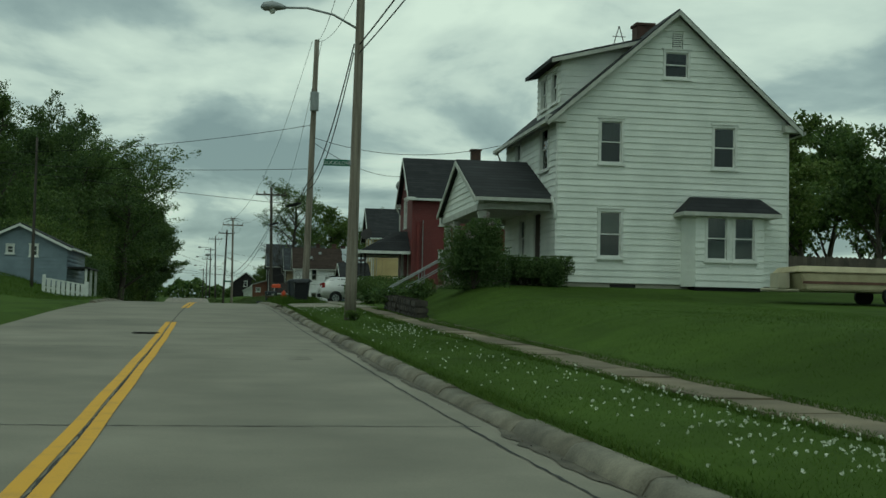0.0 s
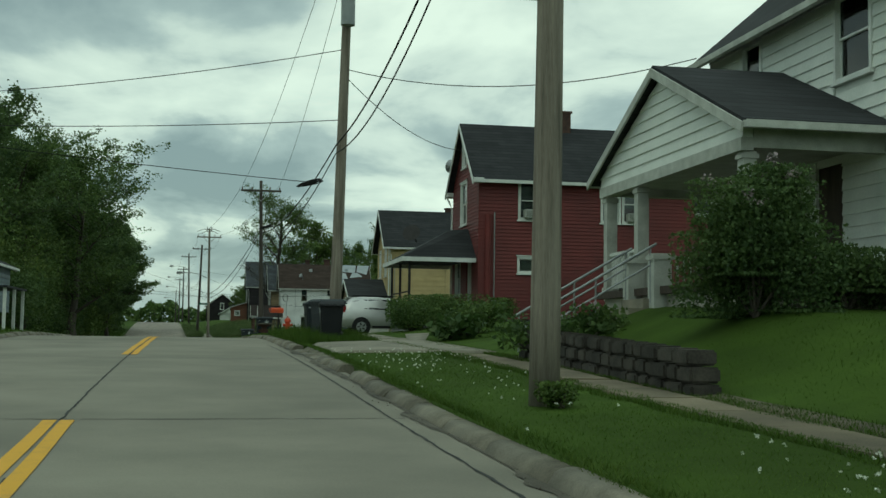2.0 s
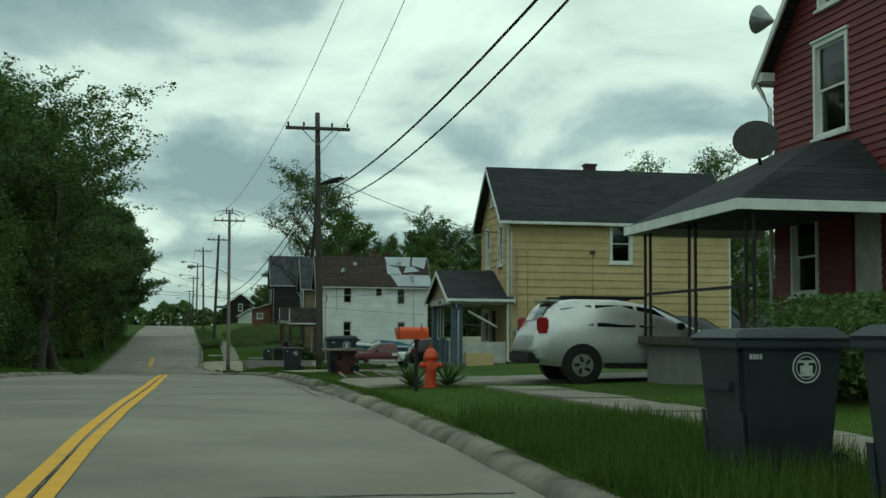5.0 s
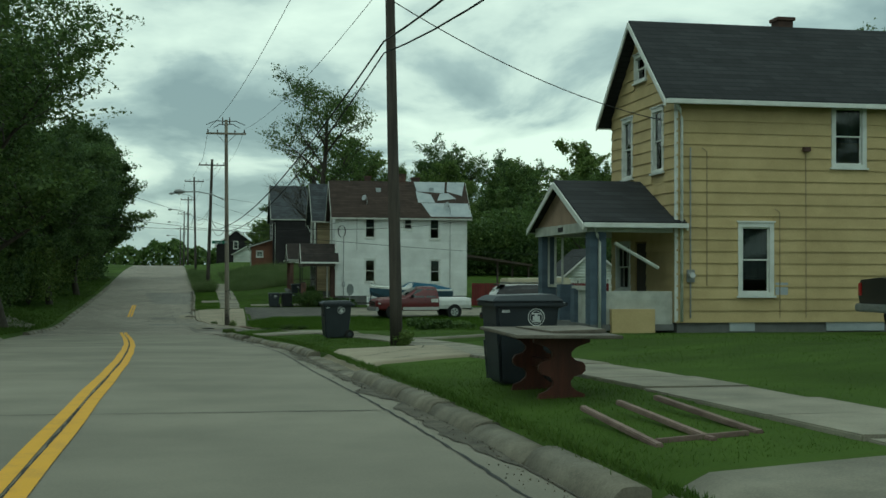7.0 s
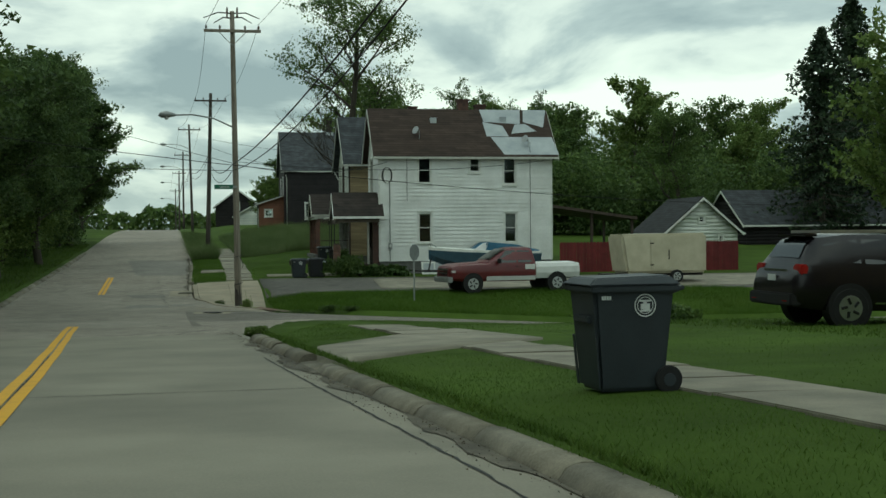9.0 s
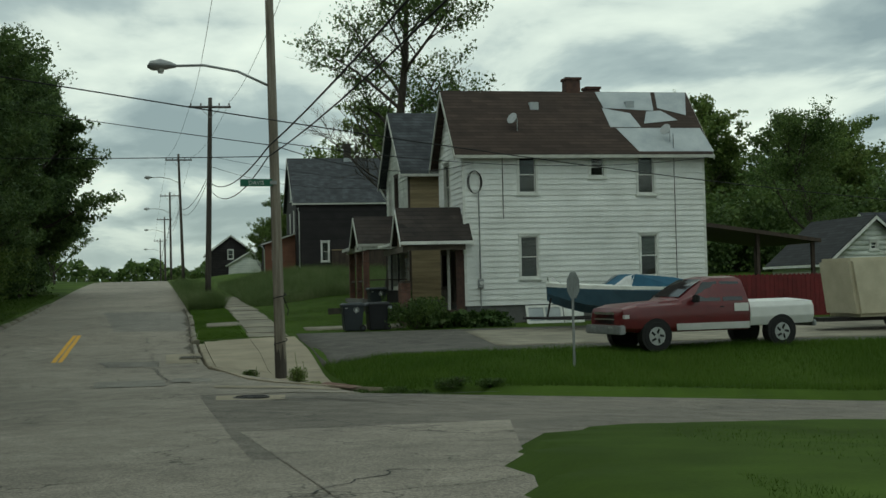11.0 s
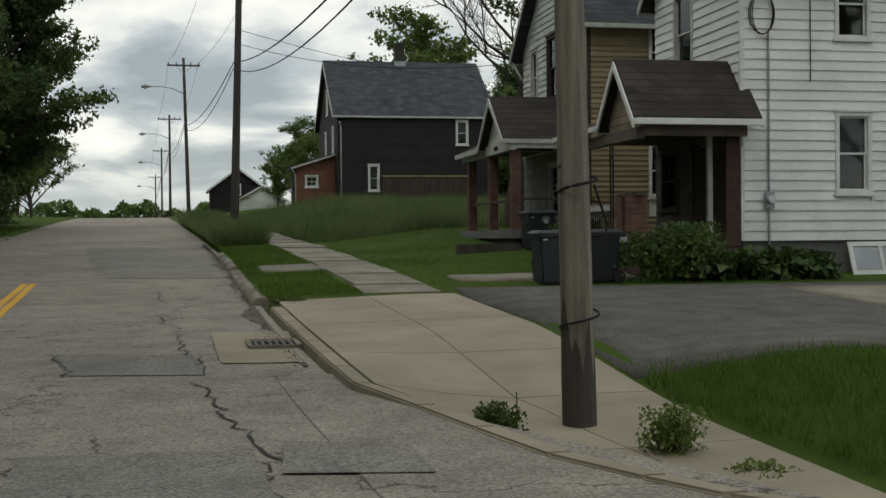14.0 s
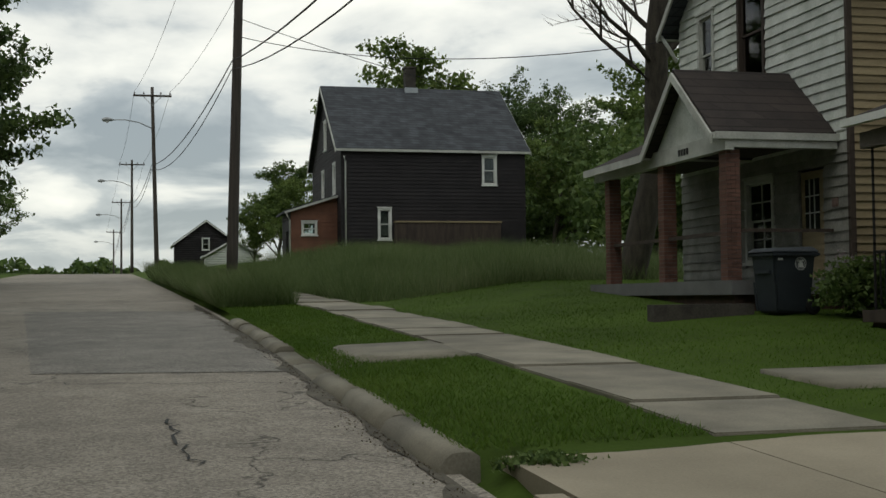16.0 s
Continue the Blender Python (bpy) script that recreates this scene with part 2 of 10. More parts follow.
M["kerb"] = material("worn_kerb_concrete", (0.225, 0.202, 0.155), (0.105, 0.094, 0.072), 0.9, 3.0, 50, 0.6, 0.012, blotch=0.2, random_piece=0.12)
M["paint_y"] = material("yellow_road_paint", (0.64, 0.34, 0.03), (0.46, 0.26, 0.05), 0.75, 3.0, 45, 0.25, 0.003, contrast=(0.25, 0.5))
M["soil"] = material("lawn_soil_green", (0.058, 0.094, 0.016), (0.041, 0.068, 0.012), 0.95, 1.2, 25, 0.5, 0.02, blotch=0.22, spec=0.06)
M["dirt"] = material("bare_dirt", (0.16, 0.13, 0.09), (0.08, 0.065, 0.045), 0.95, 2, 40, 0.6, 0.02, blotch=0.25)
M["gravel"] = asphalt_material("tarred_gravel_lot", (0.12, 0.11, 0.096), (0.055, 0.051, 0.045), 0.5, 0.6)
M["siding_w"] = material("white_painted_siding", (0.74, 0.755, 0.70), (0.60, 0.62, 0.57), 0.55, 1.2, 25, 0.08, 0.004, random_piece=0.03)
M["siding_b"] = material("aged_white_siding", (0.77, 0.78, 0.755), (0.60, 0.61, 0.58), 0.55, 1.0, 20, 0.1, 0.004, random_piece=0.04)
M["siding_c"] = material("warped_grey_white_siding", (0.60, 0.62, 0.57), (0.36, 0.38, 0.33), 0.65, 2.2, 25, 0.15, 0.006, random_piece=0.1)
# grimy siding, darkened further to carry the shade of the porch
M["siding_shabby"] = material("grimy_shaded_bare_siding", (0.30, 0.295, 0.26), (0.15, 0.147, 0.13), 0.8, 2.2, 25, 0.2, 0.006, random_piece=0.15)
M["siding_gold"] = material("bare_tan_clapboard", (0.34, 0.27, 0.16), (0.20, 0.155, 0.09), 0.85, 2.0, 30, 0.2, 0.006, random_piece=0.12, stretch=(0.4, 0.4, 4))
M["siding_red"] = material("dark_red_siding", (0.160, 0.030, 0.028), (0.108, 0.022, 0.021), 0.6, 0.8, 25, 0.1, 0.004, random_piece=0.05)
M["siding_yellow"] = material("pale_yellow_shingle", (0.53, 0.41, 0.21), (0.42, 0.32, 0.155), 0.75, 1.4, 30, 0.2, 0.006, random_piece=0.05)
M["siding_dark"] = material("near_black_brown_siding", (0.024, 0.021, 0.022), (0.014, 0.012, 0.013), 0.8, 1.5, 25, 0.2, 0.006, random_piece=0.15)
M["siding_orange"] = material("brick_orange_siding", (0.19, 0.085, 0.05), (0.13, 0.06, 0.038), 0.8, 2, 25, 0.2, 0.006, random_piece=0.08)
M["siding_blue"] = material("blue_grey_siding", (0.20, 0.25, 0.29), (0.15, 0.19, 0.22), 0.6, 1.5, 25, 0.1, random_piece=0.04)
# brown porch boards, with porch shade mixed into the colour
M["porch_brown"] = material("shaded_brown_porch_paint", (0.15, 0.125, 0.10), (0.08, 0.068, 0.056), 0.85, 2.0, 30, 0.2, 0.006, random_piece=0.12)
M["porch_tan"] = material("bare_tan_board", (0.27, 0.215, 0.15), (0.15, 0.12, 0.085), 0.85, 2.4, 30, 0.2, 0.006, random_piece=0.12)
M["porch_peach"] = material("faded_peach_paint", (0.36, 0.25, 0.18), (0.25, 0.18, 0.13), 0.85, 2.4, 30, 0.2, 0.006)
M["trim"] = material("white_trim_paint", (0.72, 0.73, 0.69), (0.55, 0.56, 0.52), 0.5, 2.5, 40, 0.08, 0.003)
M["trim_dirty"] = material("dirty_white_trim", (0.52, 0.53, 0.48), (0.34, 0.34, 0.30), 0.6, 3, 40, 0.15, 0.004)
M["block"] = material("foundation_block", (0.36, 0.34, 0.29), (0.25, 0.235, 0.20), 0.9, 2.0, 40, 0.4, 0.01, random_piece=0.12)
M["block_dark"] = material("grey_foundation", (0.17, 0.17, 0.165), (0.12, 0.12, 0.115), 0.9, 2.0, 40, 0.4, 0.01)
M["block_blue"] = material("blue_grey_painted_block", (0.105, 0.14, 0.18), (0.07, 0.095, 0.125), 0.75, 2.5, 40, 0.3, 0.008, random_piece=0.12)
M["stone"] = material("dark_garden_stone", (0.075, 0.066, 0.054), (0.03, 0.027, 0.023), 0.92, 3, 30, 0.6, 0.02, random_piece=0.3)
M["brick"] = material("brown_red_brick", (0.18, 0.09, 0.065), (0.10, 0.055, 0.043), 0.88, 4, 40, 0.4, 0.01, random_piece=0.2)
M["brick_dark"] = material("sooty_chimney_brick", (0.10, 0.055, 0.042), (0.05, 0.032, 0.028), 0.9, 5, 40, 0.4, 0.01, random_piece=0.2)
M["roof_black"] = shingle_material("black_shingles", (0.034, 0.035, 0.038), (0.018, 0.019, 0.021))
M["roof_slate"] = shingle_material("mottled_slate_shingles", (0.068, 0.074, 0.082), (0.024, 0.027, 0.031), 0.16, 0.5)
M["roof_brown"] = shingle_material("red_brown_shingles", (0.060, 0.040, 0.031), (0.034, 0.023, 0.018))
M["roof_porch"] = shingle_material("worn_brown_shingles", (0.055, 0.042, 0.036), (0.020, 0.017, 0.016), 0.17, 1.1)
M["felt"] = material("grey_roofing_felt", (0.42, 0.45, 0.46), (0.30, 0.33, 0.35), 0.7, 1.5, 30, 0.2, 0.01)
M["wood_dark"] = material("dark_aged_wood", (0.075, 0.055, 0.042), (0.035, 0.026, 0.021), 0.8, 3, 50, 0.4, 0.008, stretch=(2, 2, 0.3))
M["pole_wood"] = material("weathered_pole_wood", (0.29, 0.255, 0.205), (0.12, 0.103, 0.083), 0.88, 5, 60, 0.7, 0.015, stretch=(3, 3, 0.13))
M["pole_dark"] = material("creosoted_pole_wood", (0.085, 0.072, 0.06), (0.042, 0.036, 0.031), 0.85, 5, 60, 0.6, 0.012, stretch=(3, 3, 0.16))
M["bark"] = material("tree_bark", (0.085, 0.072, 0.055), (0.035, 0.03, 0.024), 0.92, 5, 40, 0.7, 0.03, stretch=(2, 2, 0.4))
M["leaf_dark"] = island_material("maple_leaves", (0.040, 0.070, 0.024), (0.075, 0.120, 0.038), (0.125, 0.18, 0.055), translucent=0.35)
M["leaf_mid"] = island_material("mixed_leaves", (0.040, 0.070, 0.020), (0.080, 0.130, 0.034), (0.145, 0.20, 0.056), translucent=0.35)
M["leaf_light"] = island_material("spring_leaves", (0.055, 0.09, 0.022), (0.11, 0.165, 0.038), (0.19, 0.24, 0.07), translucent=0.4)
M["needles"] = island_material("spruce_needles", (0.012, 0.024, 0.013), (0.026, 0.045, 0.022), (0.045, 0.07, 0.03), translucent=0.1)
M["grass"] = island_material("lawn_grass", (0.054, 0.094, 0.017), (0.070, 0.118, 0.021), (0.104, 0.150, 0.032), translucent=0.45, spec=0.08)
M["grass_lush"] = island_material("lush_spring_grass", (0.056, 0.106, 0.014), (0.074, 0.134, 0.019), (0.108, 0.164, 0.030), translucent=0.45, spec=0.08)
M["grass_tall"] = island_material("tall_meadow_grass", (0.062, 0.102, 0.030), (0.11, 0.155, 0.055), (0.21, 0.235, 0.115), translucent=0.45, spec=0.12)
M["clover"] = material("white_clover", (0.75, 0.76, 0.68), (0.6, 0.62, 0.5), 0.7, 8, 60, 0)
M["weed_crack"] = material("weedy_joint_dirt", (0.05, 0.058, 0.024), (0.025, 0.026, 0.016), 0.95, 6, 40, 0.6, 0.01)
M["gutter_dirt"] = material("gutter_dirt", (0.13, 0.115, 0.088), (0.055, 0.048, 0.038), 0.95, 3, 40, 0.7, 0.01, blotch=0.25)
M["litter"] = island_material("dead_leaf_litter", (0.03, 0.024, 0.016), (0.07, 0.055, 0.035), (0.14, 0.115, 0.07), translucent=0.1)
M["hosta"] = island_material("variegated_leaves", (0.03, 0.06, 0.015), (0.06, 0.105, 0.025), (0.16, 0.20, 0.09))
M["lilac"] = material("pale_lilac_bloom", (0.42, 0.34, 0.36), (0.26, 0.2, 0.2), 0.8, 10, 60, 0)
M["bin"] = material("charcoal_bin_plastic", (0.030, 0.037, 0.043), (0.021, 0.026, 0.031), 0.5, 3, 80, 0.06, 0.002)
M["bin_black"] = material("black_bin_plastic", (0.012, 0.013, 0.016), (0.008, 0.009, 0.011), 0.48, 3, 80, 0.06, 0.002)
M["white_mark"] = material("white_print", (0.62, 0.64, 0.62), None, 0.6, 8, 60, 0)
M["black"] = material("black_rubber", (0.014, 0.014, 0.014), (0.009, 0.009, 0.009), 0.75, 8, 60, 0.1)
M["steel"] = material("dull_galvanised_steel", (0.34, 0.35, 0.35), (0.24, 0.25, 0.25), 0.45, 6, 50, 0.08, 0.003, metal=0.6)
M["iron"] = material("dark_iron", (0.03, 0.028, 0.027), (0.018, 0.016, 0.016), 0.55, 6, 50, 0.15, 0.003, metal=0.4)
M["alu"] = material("aluminium_wheel", (0.55, 0.56, 0.57), (0.42, 0.43, 0.44), 0.3, 6, 50, 0, metal=0.9)
M["hydrant"] = material("orange_red_hydrant_paint", (0.58, 0.075, 0.025), (0.42, 0.05, 0.02), 0.45, 6, 40, 0.1, 0.004)
M["mailbox"] = material("orange_mailbox_paint", (0.62, 0.085, 0.022), (0.5, 0.065, 0.02), 0.4, 6, 40, 0.05)
M["green_sign"] = material("green_sign_face", (0.012, 0.13, 0.075), (0.010, 0.10, 0.06), 0.4, 6, 40, 0)
M["sign_back"] = material("bare_sign_back", (0.25, 0.27, 0.27), (0.18, 0.19, 0.19), 0.45, 6, 40, 0, metal=0.5)
M["paint_red"] = material("dark_red_car_paint", (0.115, 0.011, 0.013), (0.085, 0.008, 0.010), 0.28, 3, 50, 0, spec=0.6)
M["paint_white"] = material("white_car_paint", (0.66, 0.66, 0.64), (0.55, 0.55, 0.53), 0.35, 3, 50, 0, spec=0.5)
M["paint_silver"] = material("silver_car_paint", (0.58, 0.575, 0.56), (0.50, 0.495, 0.48), 0.3, 3, 50, 0, metal=0.5, spec=0.5)
M["paint_dark"] = material("dark_plum_car_paint", (0.011, 0.008, 0.010), (0.008, 0.006, 0.007), 0.25, 3, 50, 0, spec=0.4)
M["paint_black"] = material("black_car_paint", (0.012, 0.012, 0.012), (0.008, 0.008, 0.008), 0.28, 3, 50, 0, spec=0.6)
M["boat_blue"] = material("blue_boat_hull", (0.045, 0.10, 0.145), (0.03, 0.075, 0.11), 0.3, 3, 50, 0, spec=0.5)
M["tarp"] = material("blue_boat_cover", (0.03, 0.115, 0.19), (0.018, 0.075, 0.13), 0.7, 3, 30, 0.4, 0.03)
M["cream"] = material("cream_trailer_panel", (0.50, 0.46, 0.34), (0.40, 0.36, 0.26), 0.5, 2, 30, 0.1)
M["tan"] = material("tan_camper_shell", (0.48, 0.42, 0.27), (0.34, 0.29, 0.18), 0.55, 2, 30, 0.1)
M["red_lens"] = material("red_tail_lens", (0.35, 0.012, 0.012), None, 0.2, 4, 40, 0, spec=0.7)
M["clear_lens"] = material("clear_lamp_lens", (0.62, 0.63, 0.62), None, 0.12, 4, 40, 0, spec=0.8)
M["chrome"] = material("chrome_trim", (0.6, 0.6, 0.6), None, 0.15, 4, 40, 0, metal=1.0)
M["pallet_red"] = material("faded_red_wood", (0.235, 0.165, 0.138), (0.13, 0.085, 0.072), 0.85, 4, 50, 0.4, 0.006, random_piece=0.15)
M["desk"] = material("mahogany_veneer", (0.10, 0.032, 0.020), (0.05, 0.018, 0.012), 0.45, 3, 50, 0.15, stretch=(4, 1, 0.4))
M["desk_top"] = material("weathered_desk_top", (0.20, 0.175, 0.14), (0.09, 0.078, 0.063), 0.75, 3, 50, 0.3)
M["fence_red"] = material("barn_red_fence", (0.15, 0.020, 0.022), (0.10, 0.014, 0.015), 0.75, 3, 40, 0.3, random_piece=0.12)
M["fence_wood"] = material("grey_brown_fence_wood", (0.12, 0.10, 0.08), (0.07, 0.06, 0.05), 0.85, 3, 40, 0.4, random_piece=0.2)
M["blind"] = material("closed_window_blind", (0.50, 0.50, 0.45), (0.40, 0.40, 0.36), 0.8, 3, 30, 0.1)
M["curtain"] = material("dim_curtain_cloth", (0.22, 0.23, 0.23), (0.12, 0.125, 0.13), 0.9, 5, 30, 0.3, stretch=(6, 6, 0.3))
M["room"] = material("dim_room_wall", (0.10, 0.095, 0.085), (0.06, 0.057, 0.05), 0.9, 2, 30, 0)
M["ceramic"] = material("brown_insulator", (0.08, 0.05, 0.035), None, 0.3, 4, 40, 0, spec=0.6)
M["transformer"] = material("grey_transformer_paint", (0.32, 0.34, 0.34), (0.24, 0.26, 0.26), 0.45, 4, 40, 0.1)

glass = bpy.data.materials.new("window_glass")
glass.use_nodes = True
gn, gl = glass.node_tree.nodes, glass.node_tree.links
gb = gn["Principled BSDF"]
gb.inputs["Base Color"].default_value = (0.85, 0.9, 0.88, 1)
gb.inputs["Roughness"].default_value = 0.03
gb.inputs["IOR"].default_value = 1.5
g_tr = gn.new("ShaderNodeBsdfTransparent")
g_tr.inputs[0].default_value = (0.62, 0.68, 0.66, 1)
g_gl = gn.new("ShaderNodeBsdfGlossy")
g_gl.inputs["Roughness"].default_value = 0.03
g_fr = gn.new("ShaderNodeFresnel")
g_fr.inputs[0].default_value = 1.55
g_mx = gn.new("ShaderNodeMixShader")
gl.new(g_fr.outputs[0], g_mx.inputs[0])
gl.new(g_tr.outputs[0], g_mx.inputs[1])
gl.new(g_gl.outputs[0], g_mx.inputs[2])
gl.new(g_mx.outputs[0], gn["Material Output"].inputs[0])
M["glass"] = glass
M["car_glass"] = material("tinted_car_glass", (0.012, 0.014, 0.016), None, 0.06, 4, 40, 0, spec=0.8)


# ---------------------------------------------------------------- mesh helpers
def add_box(bm, x0, x1, y0, y1, z0, z1):
    vs = [bm.verts.new(p) for p in ((x0, y0, z0), (x1, y0, z0), (x1, y1, z0), (x0, y1, z0), (x0, y0, z1), (x1, y0, z1), (x1, y1, z1), (x0, y1, z1))]
    for f in ((3, 2, 1, 0), (4, 5, 6, 7), (0, 1, 5, 4), (1, 2, 6, 5), (2, 3, 7, 6), (3, 0, 4, 7)):
        bm.faces.new([vs[i] for i in f])
    return vs


def add_hexa(bm, pts):
    """Eight corners: four below, four above, both anticlockwise."""
    vs = [bm.verts.new(p) for p in pts]
    for f in ((3, 2, 1, 0), (4, 5, 6, 7), (0, 1, 5, 4), (1, 2, 6, 5), (2, 3, 7, 6), (3, 0, 4, 7)):
        bm.faces.new([vs[i] for i in f])
    return vs


def add_tube(bm, pts, radii, sides=8, cap=True):
    """A tapering tube along points."""
    rings = []
    pts = [Vector(p) for p in pts]
    for i, p in enumerate(pts):
        d = (pts[min(i + 1, len(pts) - 1)] - pts[max(i - 1, 0)]).normalized()
        a = d.orthogonal().normalized() if abs(d.z) < 0.9 else (Vector((1, 0, 0)) - d * d.x).normalized()
        b = d.cross(a)
        r = radii[i] if isinstance(radii, (list, tuple)) else radii
        rings.append([bm.verts.new(p + (a * math.cos(t) + b * math.sin(t)) * r) for t in (2 * math.pi * k / sides for k in range(sides))])
    for r0, r1 in zip(rings, rings[1:]):
        for k in range(sides):
            bm.faces.new((r0[k], r0[(k + 1) % sides], r1[(k + 1) % sides], r1[k]))
    if cap:
        bm.faces.new(list(reversed(rings[0])))
        bm.faces.new(rings[-1])


def add_prism(bm, poly, axis, a, b):
    """A polygon given in the two other axes, drawn out along an axis from a to b."""
    def at(u, v, w):
        return {"x": (w, u, v), "y": (u, w, v), "z": (u, v, w)}[axis]
    lo = [bm.verts.new(at(u, v, a)) for u, v in poly]
    hi = [bm.verts.new(at(u, v, b)) for u, v in poly]
    k = len(poly)
    for i in range(k):
        bm.faces.new((lo[i], lo[(i + 1) % k], hi[(i + 1) % k], hi[i]))
    bm.faces.new(list(reversed(lo)))
    bm.faces.new(hi)


def finish(bm, name, mat, bevel=0.0, smooth=False, origin=(0, 0, 0)):
    if bevel:
        bmesh.ops.bevel(bm, geom=[e for e in bm.edges if e.is_manifold], offset=bevel, segments=2, affect="EDGES", clamp_overlap=True)
    bmesh.ops.recalc_face_normals(bm, faces=bm.faces)
    bmesh.ops.translate(bm, verts=bm.verts, vec=-Vector(origin))
    me = bpy.data.meshes.new(name)
    bm.to_mesh(me)
    bm.free()
    me.materials.append(M[mat] if isinstance(mat, str) else mat)
    if smooth:
        me.polygons.foreach_set("use_smooth", [True] * len(me.polygons))
    return me


def array_mesh(name, verts, faces, mat):
    """A mesh from numpy arrays; the faces all have the same number of corners."""
    me = bpy.data.meshes.new(name)
    nv, (nf, k) = len(verts), faces.shape
    me.vertices.add(nv)
    me.vertices.foreach_set("co", np.ascontiguousarray(verts, dtype=np.float32).ravel())
    me.loops.add(nf * k)
    me.loops.foreach_set("vertex_index", np.ascontiguousarray(faces, dtype=np.int32).ravel())
    me.polygons.add(nf)
    me.polygons.foreach_set("loop_start", np.arange(0, nf * k, k, dtype=np.int32))
    me.update(calc_edges=True)
    me.materials.append(M[mat])
    return me


ORIGIN = {}


def thing(name, loc, label, category, group=""):
    """An Empty at the thing's base, whose parts are modelled in world places."""
    e = new(name)
    e.empty_display_size = 0.3
    e.location = loc
    ORIGIN[e] = Vector(loc)
    return tagged(e, label, category, group)


def part(name, bm, mat, parent, label="", bevel=0.0, smooth=False):
    base = ORIGIN[parent]
    ob = new(name, finish(bm, name, mat, bevel, smooth, base))
    ob.parent = parent
    ORIGIN[ob] = base
    return tagged(ob, label)


def part_mesh(name, me, parent, label=""):
    ob = new(name, me)
    ob.parent = parent
    ORIGIN[ob] = ORIGIN[parent]
    return tagged(ob, label)


def single(name, bm, mat, label, category, loc=(0, 0, 0), group="", kind="", bevel=0.0, smooth=False):
    ob = new(name, finish(bm, name, mat, bevel, smooth, loc))
    ob.location = loc
    ORIGIN[ob] = Vector(loc)
    return tagged(ob, label, category, group, kind)


def smoothstep(a, b, v):
    t = np.clip((np.asarray(v, float) - a) / (b - a), 0, 1)
    return t * t * (3 - 2 * t)


# ---------------------------------------------------------------- the lie of the land
ROAD_Z = ((-200, -3), (-60, -1.1), (-20, -0.7), (1.5, -0.45), (13.5, -0.33), (25, 0.03), (35.4, 0.3), (40.3, 0.48), (47, 0.71), (56, 0.92), (66, 1.14),
          (72, 1.12), (80, 1.02), (88, 0.93), (98, 0.65), (109, 0.3), (122.6, -0.2), (130, -0.45), (137, -0.72), (146, -1.02), (152, -1.0),
          (158, -0.8), (163, -0.63), (168, -0.4), (175, -0.12), (200, 0.75), (230, 1.8), (260, 2.7), (290, 3.1), (330, 2.5), (420, 0.0), (2600, -20))
_y = np.arange(-250, 2600, 0.5)
_z = np.interp(_y, [k[0] for k in ROAD_Z], [k[1] for k in ROAD_Z])
_k = np.exp(-0.5 * (np.arange(-24, 25) * 0.5 / 3.5) ** 2)
_z = np.convolve(np.pad(_z, 24, mode="edge"), _k / _k.sum(), "valid")
KERB_X = ((-200, 11), (-20, 6.2), (8.6, 5.45), (15.3, 5.3), (21, 5.07), (30, 4.84), (38, 4.6), (47, 4.4), (55, 4.25), (61, 4.0), (70, 3.75), (81, 3.5), (87, 3.42),
          (92, 3.1), (98, 3.0), (104, 3.05), (107, 2.7), (112.5, 2.15), (117, 1.9), (122, 1.55), (130, 0.9), (140, 0.2), (150, -0.35), (157, -0.68), (165, -0.9), (178, -1.08),
          (190, -1.5), (240, -3.6), (300, -6.1), (2600, -103))
_x = np.convolve(np.pad(np.interp(_y, [k[0] for k in KERB_X], [k[1] for k in KERB_X]), 24, mode="edge"), _k / _k.sum(), "valid")
LAWN = ((-60, 0.8), (28, 0.7), (37, 0.8), (43, 1.1), (52, 1.05), (57, 0.55), (70, 0.5), (75.5, 0.11), (83, 0.11), (88, 0.38), (94, 0.25), (107, 0.12), (122, 0.05), (133, 0.0), (152, 0.0), (166, 0.0), (171, 0.15), (178, 0.35), (195, 0.7), (219, 0.95), (260, 0.6), (400, 0))
BANK = ((-60, 0.2), (50, 0.2), (62, 0.9), (85, 1.9), (110, 1.6), (135, 0.7), (160, 0.5), (200, 0.6), (300, 0.3))
LEFT = 8.25      # kerb to kerb


def road_z(y):
    return np.interp(y, _y, _z)


def kerb_x(y):
    return np.interp(y, _y, _x)


EDGE = ((-250, -50), (123.0, -50), (124.0, 1.2), (126, 1.6), (130, 2.1), (133, 3.0), (135, 4.3), (136, 6.5), (136.4, 80), (146.4, 80), (146.8, 5.5), (147.2, 3.4), (147.9, 2.1),
        (149.2, 0.95), (150.6, 0.38), (152.4, 0.0), (153.9, -0.3), (154.2, -50), (2600, -50))


def edge_x(y):
    """The edge of the street on the right, with the rounded corners of the side street."""
    return np.maximum(kerb_x(y), np.interp(y, [a for a, _ in EDGE], [b for _, b in EDGE]))


def corner_drop(x, y):
    """The pavement sinks towards the side street at the corner."""
    return 0.33 * smoothstep(145.5, 147.5, y) * (1 - smoothstep(152.5, 159.0, y)) * smoothstep(-0.7, 1.2, x) * (1 - smoothstep(2.7, 5.0, x))


